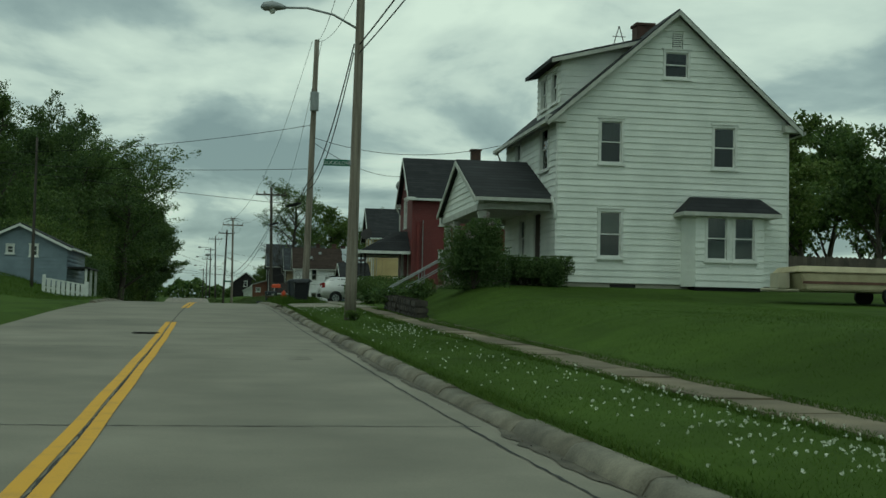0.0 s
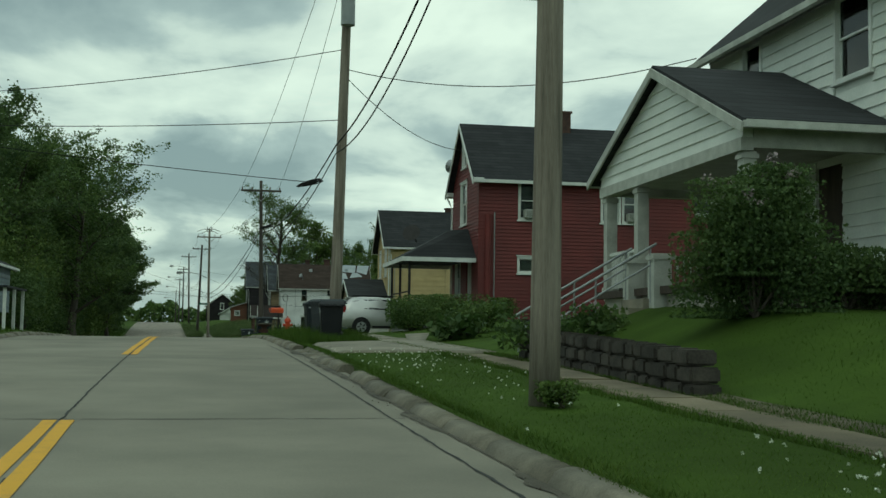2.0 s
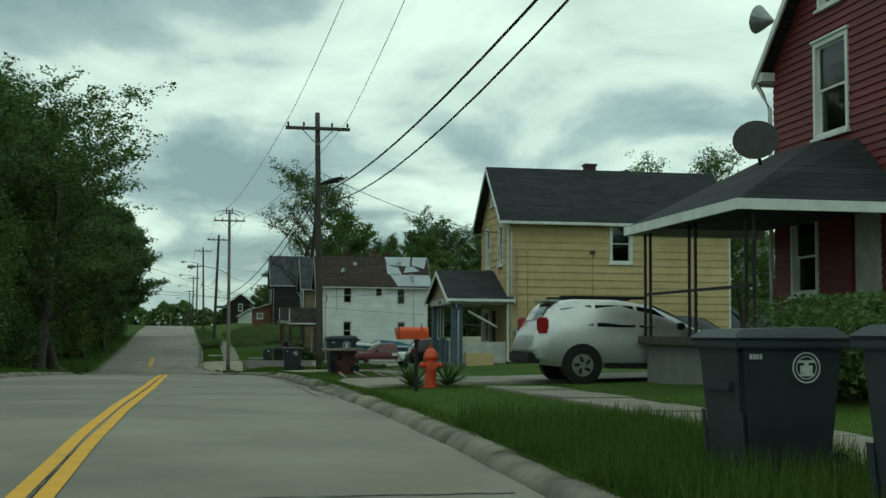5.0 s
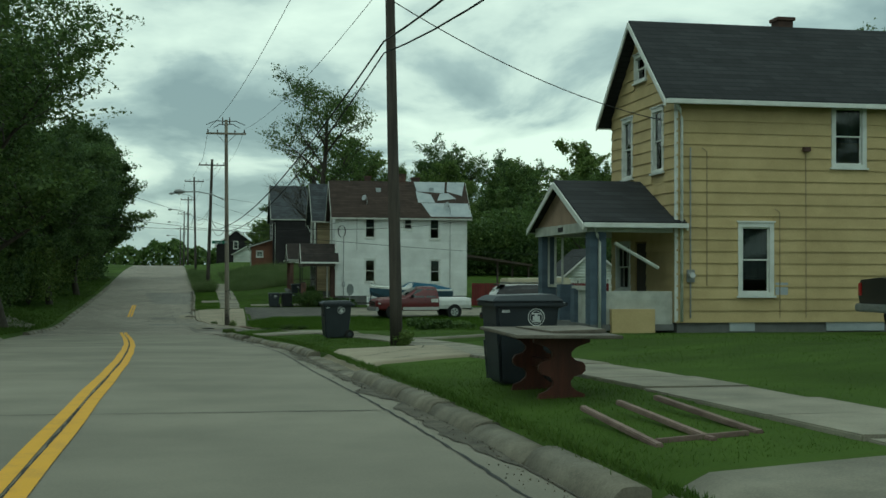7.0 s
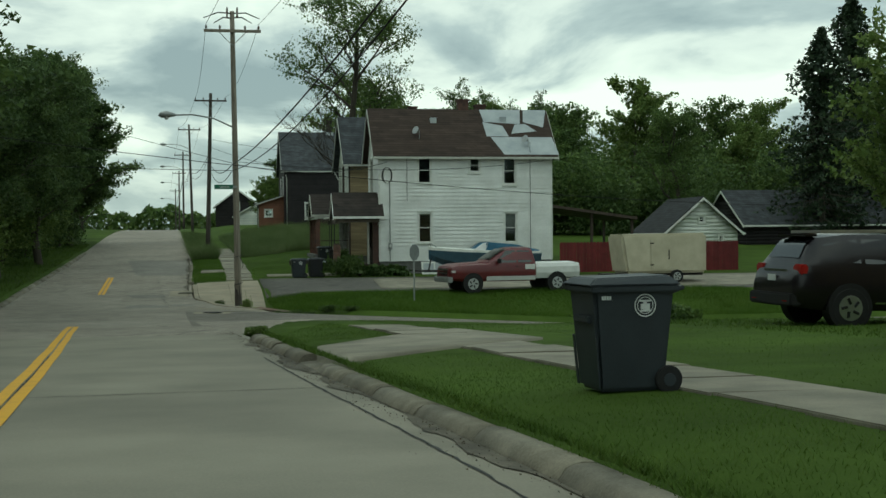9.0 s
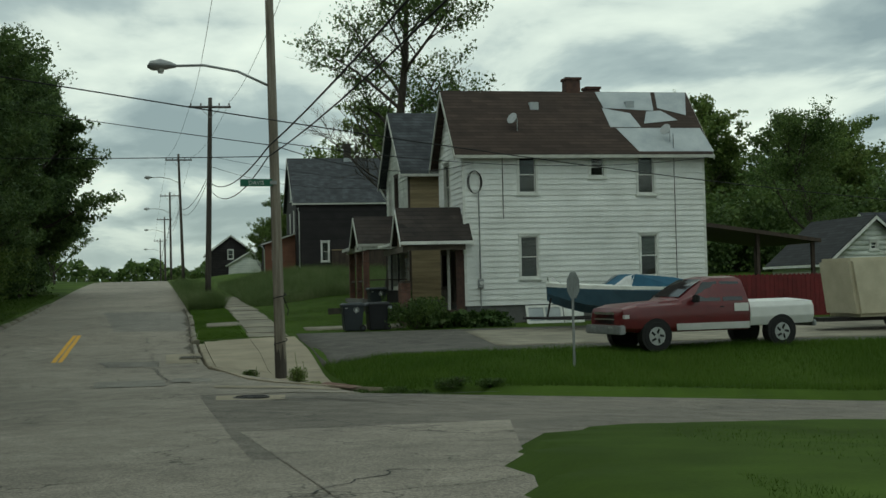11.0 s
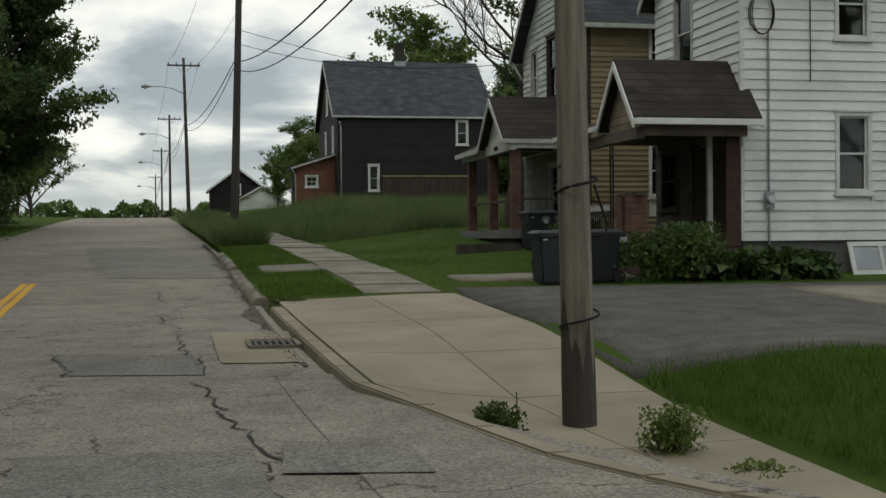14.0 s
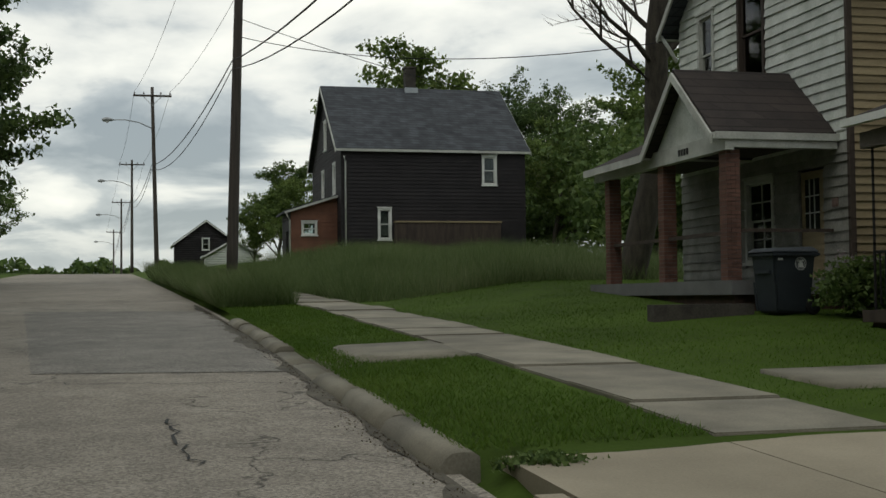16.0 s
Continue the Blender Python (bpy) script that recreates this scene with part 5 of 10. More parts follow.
    slab_part(h, "porch_base", 10.85, 13.36, 43.75, 51.3, 1.0, 2.2, "block")
    for y in (43.9, 49.1, 51.15):
        post(h, 10.92, y, 2.35, 4.5, 0.24, "trim_dirty")
    for y in (47.6, 49.1):
        post(h, 10.75, y, 1.5, 3.0, 0.35, "trim_dirty", "pier")
    for y in np.arange(49.3, 51.1, 0.16):
        slab_part(h, "baluster", 10.88, 10.92, y, y + 0.04, 2.42, 3.15, "trim")
    for x in np.arange(11.1, 13.3, 0.16):
        slab_part(h, "baluster", x, x + 0.04, 51.22, 51.26, 2.42, 3.15, "trim")
    slab_part(h, "rail", 10.86, 10.94, 49.2, 51.1, 3.15, 3.22, "trim")
    slab_part(h, "rail", 11.0, 13.36, 51.2, 51.28, 3.15, 3.22, "trim")
    for i in range(8):
        slab_part(h, "step", 10.75 - 0.3 * (i + 1), 10.75 - 0.3 * i, 47.7, 49.0, 0.75, 2.3 - 0.19 * (i + 1), "concrete")
    for y in (47.62, 49.08):
        bm = bmesh.new()
        add_tube(bm, [(10.7, y, 3.2), (8.2, y, 1.75)], 0.028, 8)
        add_tube(bm, [(10.7, y, 2.85), (8.2, y, 1.40)], 0.02, 8)
        for t in (0.05, 0.5, 0.97):
            add_tube(bm, [(10.7 - 2.5 * t, y, 3.2 - 1.45 * t), (10.7 - 2.5 * t, y, 2.1 - 1.45 * t)], 0.02, 8)
        part("handrail", bm, "steel", h)
    downspout(h, [(13.2, y0 - 0.12, 5.0), (13.3, y0 - 0.1, 4.7), (13.34, y0 - 0.1, 4.5), (13.34, y0 - 0.1, 4.2)])
    downspout(h, [(13.0, 51.6, 7.7), (13.2, 51.5, 7.2), (13.3, 51.4, 7.0)])


def red_house():
    h = thing("red_house", (17, 74, gz(17, 74)), "dark red clapboard house with black shingle roof and window air conditioners", "house")
    x0, x1, y0, y1, zb, ze, zp, yp = 12.25, 21.2, 71.45, 76.75, 2.0, 7.62, 10.0, 74.1
    foundation(h, x0 + 0.05, x1 + 4, y0 + 0.05, y1 - 0.05, 0.9, zb, "block_dark")
    side = Wall("y", y0, -1)
    wins = [(13.82, 14.77, 5.92, 7.5, dict(cover=("curtain", 1.0), ac=True)), (17.23, 18.08, 5.9, 7.5, dict(cover=("curtain", 1.0))), (18.13, 18.98, 5.9, 7.5, dict(cover=("curtain", 0.6), ac=True)),
            (13.8, 14.8, 3.8, 4.46, dict(cover=("blind", 1.0), split=0.98)), (17.44, 18.36, 2.84, 4.47, dict(cover=("blind", 0.6))), (18.87, 19.78, 2.82, 4.48, dict(cover=("blind", 0.7), ac=True))]
    board_wall(h, side, x0, x1, zb, ze, [w[:4] for w in wins], "siding_red", 0.142, seed=11)
    for a, b, c, d, k in wins:
        window(h, side, a, b, c, d, **k)
    front = Wall("x", x0, -1)
    fw = [(73.7, 75.0, 5.9, 7.7), (73.85, 74.8, 8.3, 9.4), (72.7, 73.7, 2.45, 4.5), (74.9, 76.0, 3.0, 4.5)]
    board_wall(h, front, y0, y1, zb, ze, fw, "siding_red", 0.142, gable=(yp, zp), seed=12)
    window(h, front, *fw[0], cover=("curtain", 0.4))
    window(h, front, *fw[1], cover=("curtain", 0.3))
    window(h, front, *fw[3], cover=("curtain", 0.6))
    bm = bmesh.new()
    front.box(bm, 72.75, 73.65, 2.45, 4.45, -0.08, -0.02)
    part("door", bm, "trim_dirty", h, "white storm door")
    board_wall(h, Wall("y", y1, 1), x0, x1, zb, ze, [], "siding_red", 0.7, pieces=False)
    board_wall(h, Wall("x", x1, 1), y0, y1, zb, ze, [], "siding_red", 0.7, gable=(yp, zp), pieces=False)
    slab_part(h, "corner_board", x0 - 0.03, x0 + 0.05, y0 - 0.03, y0 + 0.05, zb, ze - 0.1, "siding_red")
    gable_roof(h, "x", x0, x1, y0, y1, ze, zp, "roof_black", over=0.3, end=0.3, fascia="trim")
    for y in (y0 - 0.12, y1 + 0.12):
        slab_part(h, "eave_return", x0 - 0.3, x0 + 0.12, y - 0.2, y + 0.2, ze - 0.27, ze - 0.1, "trim")
    # rear wing
    wing = Wall("y", y0 + 0.4, -1)
    board_wall(h, wing, x1 + 0.02, 25.0, zb, 6.6, [(22.2, 23.1, 4.9, 6.3)], "siding_red", 0.142, seed=13)
    window(h, wing, 22.2, 23.1, 4.9, 6.3, cover=("curtain", 0.5))
    board_wall(h, Wall("x", 25.0, 1), y0 + 0.4, y1 - 0.4, zb, 6.6, [], "siding_red", 0.7, gable=(yp, 8.7), pieces=False)
    gable_roof(h, "x", x1 + 0.35, 25.0, y0 + 0.4, y1 - 0.4, 6.6, 8.7, "roof_black", over=0.3, end=0.25)
    chimney(h, 16.4, 74.1, 9.8, 10.72, 0.55, "brick_dark")
    bm = bmesh.new()
    add_tube(bm, [(12.6, y0 - 0.07, 6.1), (12.6, y0 - 0.07, 2.9)], 0.12, 8)
    part("flue_chase", bm, "siding_red", h)
    meter(h, 12.86, y0, 2.6)
    downspout(h, [(11.95, 77.0, 7.4), (12.1, 76.95, 7.1), (12.2, 76.85, 6.8), (12.2, 76.85, 2.2)])
    bm = bmesh.new()
    add_tube(bm, [(12.4, 77.1, 8.7), (12.2, 77.4, 8.8)], [0.04, 0.30], 14)
    part("satellite_dish", bm, "steel", h)
    # porch with a hipped roof
    bm = bmesh.new()
    lo = [(9.25, 71.7, 4.36), (12.22, 71.7, 4.36), (12.22, 77.2, 4.36), (9.25, 77.2, 4.36)]
    hi = [(11.5, 73.6, 5.62), (12.22, 73.4, 5.66), (12.22, 75.5, 5.66), (11.5, 75.3, 5.62)]
    add_hexa(bm, lo + hi)
    part("porch_roof", bm, "roof_black", h)
    for a, b, c, d in ((9.23, 9.29, 71.68, 77.22), (9.29, 12.2, 71.68, 71.74), (9.29, 12.2, 77.16, 77.22)):
        slab_part(h, "porch_fascia", a, b, c, d, 4.2, 4.37, "trim")
    slab_part(h, "porch_floor", 9.45, 12.22, 71.9, 77.0, 2.05, 2.2, "wood_dark")
    slab_part(h, "porch_base", 9.6, 12.22, 72.0, 76.9, 1.0, 2.05, "block_dark")
    for y in (72.05, 74.5, 76.85):
        for dy in (0, 0.3):
            bm = bmesh.new()
            add_tube(bm, [(9.6, y + dy - 0.15, 2.2), (9.6, y + dy - 0.15, 4.22)], 0.03, 8)
            part("iron_post", bm, "iron", h)
    slab_part(h, "rail", 9.58, 9.62, 72.0, 76.9, 3.0, 3.05, "iron")
    bm = bmesh.new()
    add_tube(bm, [(9.9, 72.3, 5.0), (9.75, 72.05, 5.25)], 0.03, 8)
    add_tube(bm, [(9.75, 72.1, 5.2), (9.62, 71.85, 5.32)], [0.06, 0.36], 18)
    part("satellite_dish", bm, "iron", h)


def meter(house, x, y, z):
    bm = bmesh.new()
    add_box(bm, x - 0.11, x + 0.11, y - 0.13, y - 0.03, z - 0.2, z + 0.16)
    m = part("electric_meter", bm, "steel", house, bevel=0.015)
    bm = bmesh.new()
    add_tube(bm, [(x, y - 0.13, z), (x, y - 0.24, z)], 0.085, 14)
    part("dial", bm, "clear_lens", m)
    bm = bmesh.new()
    add_tube(bm, [(x, y - 0.07, z + 0.16), (x, y - 0.07, z + 3.6)], 0.025, 8)
    add_tube(bm, [(x, y - 0.07, z - 0.2), (x, y - 0.07, z - 1.2)], 0.025, 8)
    part("conduit", bm, "steel", m)


def yellow_house():
    h = thing("yellow_house", (18.5, 109.6, gz(18.5, 109.6)), "pale yellow two-storey house with dark roof and blue-grey porch", "house")
    x0, x1, y0, y1, zb, ze, zp, yp = 13.65, 24.1, 106.8, 112.5, 0.98, 7.4, 9.9, 109.65
    foundation(h, x0 + 0.04, x1 - 0.04, y0 + 0.04, y1 - 0.04, 0.0, zb, "block_dark")
    for xa, xb in ((15.24, 16.0), (18.2, 20.0)):
        slab_part(h, "cellar_window", xa, xb, y0 - 0.012, y0 + 0.05, 0.72, 1.16, "felt")
    side = Wall("y", y0, -1)
    wins = [(15.49, 16.57, 1.73, 3.8, dict(cover=("curtain", 0.8), tw=0.13)), (18.35, 19.44, 5.42, 7.26, dict(cover=("curtain", 0.6), tw=0.13))]
    board_wall(h, side, x0, x1, zb, ze, [w[:4] for w in wins], "siding_yellow", 0.335, seed=21, proud=0.04)
    for a, b, c, d, k in wins:
        window(h, side, a, b, c, d, **k)
    front = Wall("x", x0, -1)
    fw = [(110.4, 111.4, 5.3, 7.2), (107.7, 108.7, 5.3, 7.2), (109.15, 110.25, 8.2, 9.05), (109.2, 110.2, 1.3, 3.3), (110.6, 112.0, 1.8, 3.3)]
    board_wall(h, front, y0, y1, zb, ze, fw, "siding_yellow", 0.335, gable=(yp, zp), seed=22, proud=0.04)
    for w in fw[:3]:
        window(h, front, *w, cover=("curtain", 0.5), tw=0.11)
    window(h, front, *fw[4], cols=3, cover=("curtain", 0.9))
    bm = bmesh.new()
    front.box(bm, 109.25, 110.15, 1.3, 3.25, -0.08, -0.02)
    part("door", bm, "wood_dark", h, "dark front door")
    board_wall(h, Wall("y", y1, 1), x0, x1, zb, ze, [], "siding_yellow", 0.8, pieces=False)
    board_wall(h, Wall("x", x1, 1), y0, y1, zb, ze, [], "siding_yellow", 0.8, gable=(yp, zp), pieces=False)
    for x in (x0, x1):
        slab_part(h, "corner_board", x - 0.04, x + 0.04, y0 - 0.035, y0 + 0.05, zb, ze - 0.1, "trim")
    gable_roof(h, "x", x0, x1, y0, y1, ze, zp, "roof_black", over=0.32, end=0.42, fascia="trim")
    chimney(h, 18.35, 109.9, 9.6, 10.25, 0.5, "brick_dark")
    bm = bmesh.new()
    lo = [(19.3, 110.2, 9.3), (22.0, 110.2, 9.3), (22.0, 113.5, 9.3), (19.3, 113.5, 9.3)]
    add_hexa(bm, lo + [(20.6, 111.2, 10.35), (20.7, 111.2, 10.35), (20.7, 113.0, 10.3), (20.6, 113.0, 10.3)])
    part("cross_roof", bm, "roof_black", h)
    downspout(h, [(13.5, y0 - 0.35, 7.2), (13.72, y0 - 0.12, 6.95), (13.78, y0 - 0.1, 6.7), (13.78, y0 - 0.1, 1.0)])
    meter(h, 14.05, y0, 2.3)
    for x, z0, z1 in ((14.55, 2.0, 5.9), (16.75, 1.1, 4.2), (17.55, 1.1, 5.9)):
        bm = bmesh.new()
        add_tube(bm, [(x - 0.15, y0 - 0.05, z1), (x, y0 - 0.045, z1 - 0.1), (x, y0 - 0.045, z0)], 0.014, 6)
        part("cable", bm, "siding_gold", h)
    slab_part(h, "hood_vent", 17.45, 17.65, y0 - 0.16, y0 - 0.02, 5.85, 5.98, "brick_dark")
    slab_part(h, "patch_panel", 16.62, 17.0, y0 - 0.035, y0 - 0.022, 1.75, 2.1, "felt")
    # porch
    gable_roof(h, "x", 11.2, 13.6, 106.95, 112.55, 3.80, 5.0, "roof_black", over=0.35, end=0.3, vm=109.7)
    bm = bmesh.new()
    add_prism(bm, [(106.9, 3.78), (112.6, 3.78), (109.7, 4.98)], "x", 11.14, 11.24)
    part("porch_gable", bm, "porch_peach", h, "peach-painted porch gable")
    slab_part(h, "porch_beam", 11.08, 11.3, 106.9, 112.6, 3.5, 3.78, "trim_dirty")
    slab_part(h, "porch_beam", 11.3, 13.6, 106.9, 107.1, 3.5, 3.78, "trim")
    slab_part(h, "porch_beam", 11.3, 13.6, 112.4, 112.6, 3.5, 3.78, "trim")
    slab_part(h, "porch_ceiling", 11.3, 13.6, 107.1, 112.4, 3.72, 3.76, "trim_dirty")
    slab_part(h, "porch_floor", 11.15, 13.6, 106.85, 112.6, 0.75, 0.92, "block_dark")
    for y in (107.1, 112.3):
        post_blocks(h, 11.4, y, gz(11.4, y) - 0.05, 3.5, 0.46, "block_blue")
    post_blocks(h, 11.4, 110.2, 0.4, 2.0, 0.42, "block_blue")
    post_blocks(h, 11.4, 108.7, 0.4, 1.9, 0.42, "block_blue")
    slab_part(h, "porch_panel", 11.3, 11.42, 107.35, 108.5, 0.92, 1.85, "trim_dirty")
    slab_part(h, "porch_sill", 11.24, 11.5, 107.3, 108.95, 1.86, 1.98, "trim_dirty")
    slab_part(h, "porch_panel", 11.65, 13.6, 106.95, 107.05, 0.92, 1.85, "trim_dirty")
    for i in range(4):
        slab_part(h, "number_bar", 11.062, 11.078, 109.35 + 0.14 * i, 109.43 + 0.14 * i, 3.57, 3.71, "iron")
    slab_part(h, "porch_screen_frame", 11.36, 11.42, 110.4, 112.1, 1.9, 1.98, "trim_dirty")
    for y in np.linspace(110.45, 112.05, 3):
        slab_part(h, "screen_post", 11.36, 11.42, y, y + 0.05, 1.98, 3.5, "trim_dirty")
    for i in range(3):
        slab_part(h, "step", 11.15 - 0.32 * (i + 1), 11.15 - 0.32 * i, 109.0, 110.1, 0.0, 0.75 - 0.2 * i, "block_dark")
    downspout(h, [(11.2, 106.55, 3.62), (11.35, 106.8, 3.4), (11.42, 106.82, 3.2), (11.42, 106.82, 0.55)])
    bm = bmesh.new()
    add_tube(bm, [(11.9, 106.95, 3.2), (13.2, 107.0, 2.5)], 0.05, 6)
    part("loose_trim", bm, "trim", h, "broken white trim hanging askew")
    slab_part(h, "cabinet", 11.75, 13.0, 106.72, 106.93, 0.55, 1.35, "siding_yellow", "yellow cabinet leaning on the porch")


def post_blocks(house, x, y, z0, z1, w, mat):
    """A pier of separate blocks."""
    n = max(1, int(round((z1 - z0) / 0.2)))
    st = (z1 - z0) / n
    bm = bmesh.new()
    add_box(bm, x - w / 2 + 0.015, x + w / 2 - 0.015, y - w / 2 + 0.015, y + w / 2 - 0.015, z0, z1)
    p = part("pier", bm, mat, house)
    for i in range(n):
        bm = bmesh.new()
        add_box(bm, x - w / 2, x + w / 2, y - w / 2, y + w / 2, z0 + i * st + 0.006, z0 + (i + 1) * st - 0.006)
        part("block", bm, mat, p)


def old_white_house():
    h = thing("old_white_house", (14.5, 170, gz(14.5, 170)), "weathered white house with a patched brown roof", "house")
    x0, x1, y0, y1, zb, ze, zp, yp = 9.55, 19.67, 166.7, 171.6, 0.47, 6.6, 9.26, 169.15
    foundation(h, x0 + 0.04, x1 - 0.04, y0 + 0.04, y1 - 0.04, -0.9, zb, "block_dark")
    side = Wall("y", y0, -1)
    wins = [(11.74, 12.6, 4.86, 6.45, dict(cover=("curtain", 0.55))), (11.74, 12.61, 1.48, 3.26, dict(cover=("blind", 0.1))), (14.72, 15.48, 5.5, 6.42, dict(tw=0.11)),
            (16.74, 17.58, 4.8, 6.46, dict(cover=("curtain", 0.5))), (16.78, 17.62, 1.45, 3.24, dict(cover=("blind", 0.5)))]
    board_wall(h, side, x0, x1, zb, ze, [w[:4] for w in wins], "siding_b", 0.218, seed=31)
    for a, b, c, d, k in wins:
        window(h, side, a, b, c, d, **k)
    front = Wall("x", x0, -1)
    fw = [(169.2, 170.35, 4.5, 6.4), (168.3, 169.3, 0.6, 2.7), (170.1, 171.2, 1.2, 2.7)]
    # below the porch roof the wall is browner and darker, to hold its shade
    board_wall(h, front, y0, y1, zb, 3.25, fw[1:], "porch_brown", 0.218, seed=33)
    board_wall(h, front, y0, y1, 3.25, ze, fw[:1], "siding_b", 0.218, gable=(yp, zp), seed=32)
    window(h, front, *fw[0], trim="trim_dirty")
    window(h, front, *fw[2], trim="wood_dark")
    bm = bmesh.new()
    front.box(bm, 168.35, 169.25, 0.6, 2.65, -0.08, -0.02)
    part("door", bm, "wood_dark", h, "dark front door")
    board_wall(h, Wall("y", y1, 1), x0, x1, zb, ze, [], "siding_b", 0.8, pieces=False)
    board_wall(h, Wall("x", x1, 1), y0, y1, zb, ze, [], "siding_b", 0.8, gable=(yp, zp), pieces=False)
    slab_part(h, "corner_board", x0 - 0.04, x0 + 0.06, y0 - 0.035, y0 + 0.05, zb, ze - 0.1, "trim")
    slab_part(h, "corner_board", x1 - 0.06, x1 + 0.04, y0 - 0.035, y0 + 0.05, zb, ze - 0.1, "trim")
    gable_roof(h, "x", x0, x1, y0, y1, ze, zp, "roof_brown", over=0.28, end=0.35, fascia="trim_dirty")
    # sheets of bare felt laid over the far part of the slope
    sl = (zp - ze) / (yp - y0)
    def on_roof(x, y, up):
        y = y0 + (y - y0) * 0.766
        return (x, y, ze + (y - y0) * sl + 0.14 + up)
    r = random.Random(8)
    for k, poly in enumerate(([(16.9, 166.45), (20.0, 166.45), (20.0, 167.75), (16.2, 167.75)], [(16.1, 167.8), (17.4, 167.8), (17.0, 168.6), (16.0, 168.9)],
                              [(16.0, 168.9), (18.2, 168.75), (18.4, 169.85), (15.9, 169.85)], [(17.6, 168.0), (19.0, 168.2), (18.6, 168.75), (17.9, 168.7)],
                              [(18.5, 168.9), (19.6, 168.5), (20.0, 169.85), (18.5, 169.85)])):
        bm = bmesh.new()
        vs = [on_roof(x + r.uniform(-0.1, 0.1), y, 0.012 + 0.004 * k) for x, y in poly]
        add_hexa(bm, vs + [(x, y, z + 0.008) for x, y, z in vs])
        part("roofing_felt", bm, "felt", h, "torn grey roofing felt")
    chimney(h, 14.95, 169.4, 8.9, 9.9, 0.62, "brick_dark")
    chimney(h, 16.3, 170.8, 7.4, 9.75, 0.6, "brick_dark")
    for x, y in ((13.0, 169.0), (17.2, 169.1)):
        bm = bmesh.new()
        a = on_roof(x, y, 0)
        add_box(bm, x - 0.18, x + 0.18, a[1] - 0.15, a[1] + 0.15, a[2] - 0.2, a[2] + 0.16)
        part("roof_vent", bm, "felt", h)
    for x, y in ((12.0, 167.6), (18.35, 167.0)):
        a = on_roof(x, y, 0)
        bm = bmesh.new()
        y = a[1]
        add_tube(bm, [(x, y, a[2] - 0.1), (x, y, a[2] + 0.5)], 0.02, 6)
        add_tube(bm, [(x - 0.05, y, a[2] + 0.4), (x - 0.25, y - 0.15, a[2] + 0.5)], [0.04, 0.24], 14)
        part("satellite_dish", bm, "steel", h)
    meter(h, 10.15, y0, 1.35)
    bm = bmesh.new()
    for i in range(3):
        add_tube(bm, [(10.0 + 0.30 * math.cos(t) * (1 - 0.1 * i), y0 - 0.08 - 0.02 * i, 5.35 + 0.45 * math.sin(t)) for t in np.linspace(0, 2 * math.pi, 18)], 0.013, 6, cap=False)
    part("cable_coil", bm, "iron", h)
    for x, z0, z1 in ((11.15, 3.9, 6.3), (18.38, 0.5, 7.3)):
        bm = bmesh.new()
        add_tube(bm, [(x, y0 - 0.05, z1), (x, y0 - 0.05, z0)], 0.013, 6)
        part("cable", bm, "iron", h)
    downspout(h, [(9.45, y0 - 0.2, 3.1), (9.5, y0 - 0.12, 2.8), (9.5, y0 - 0.1, 2.5)])
    # porch
    gable_roof(h, "x", 7.15, 9.5, 166.35, 168.25, 3.20, 4.27, "roof_porch", over=0.25, end=0.25, vm=167.3)
    bm = bmesh.new()
    lo = [(6.9, 168.42, 2.95), (9.5, 168.42, 3.90), (9.5, 171.6, 3.90), (6.9, 171.6, 2.95)]
    add_hexa(bm, lo + [(x, y, z + 0.12) for x, y, z in lo])
    part("porch_lean_to", bm, "roof_porch", h)
    slab_part(h, "gutter", 6.80, 6.895, 168.4, 171.65, 2.94, 3.05, "trim")
    board_wall(h, Wall("x", 7.12, -1), 166.32, 168.28, 2.86, 3.12, [], "porch_tan", 0.17, gable=(167.3, 4.22), seed=34, proud=0.02)
    slab_part(h, "porch_beam", 7.02, 7.2, 166.3, 171.5, 2.62, 2.85, "porch_brown")
    slab_part(h, "porch_beam", 7.2, 9.5, 166.3, 166.42, 2.68, 2.93, "porch_brown")
    slab_part(h, "porch_ceiling", 7.2, 9.5, 166.42, 171.5, 2.87, 2.9, "wood_dark")
    slab_part(h, "porch_floor", 7.0, 9.5, 166.3, 171.5, 0.15, 0.32, "wood_dark")
    slab_part(h, "porch_base", 7.1, 9.5, 166.4, 171.4, -0.8, 0.15, "brick_dark")
    for y in (168.05, 168.22, 169.82, 170.05, 171.35):
        bm = bmesh.new()
        add_tube(bm, [(7.12, y, 0.32), (7.12, y, 2.63)], 0.022, 6)
        part("iron_post", bm, "iron", h)
    for y, z in ((168.05, 0.6), (168.05, 2.3), (169.82, 0.6), (169.82, 2.3)):
        slab_part(h, "post_scroll", 7.11, 7.13, y, y + 0.2, z, z + 0.04, "iron")
    post(h, 8.94, 167.0, 0.32, 2.88, 0.11, "trim_dirty", "porch_post", cap=False)
    for y in np.arange(168.35, 171.3, 0.13):
        slab_part(h, "baluster", 7.11, 7.13, y, y + 0.018, 0.4, 1.12, "iron")
    slab_part(h, "rail", 7.1, 7.15, 168.2, 171.35, 1.12, 1.16, "iron")
    brick_post(h, 7.12, 166.62, 0.32, 1.42, 0.36)
    brick_post(h, 7.12, 167.25, 0.32, 1.42, 0.30)
    slab_part(h, "rail", 7.0, 7.26, 166.35, 167.5, 1.43, 1.5, "wood_dark")
    slab_part(h, "porch_skirt", 9.16, 9.5, 166.62, 166.69, 0.35, 2.68, "brick_dark", "strip of brown brick beside the house corner")
    # carport behind
    bm = bmesh.new()
    lo = [(19.75, 167.0, 3.5), (25.0, 167.0, 2.75), (25.0, 173.0, 2.75), (19.75, 173.0, 3.5)]
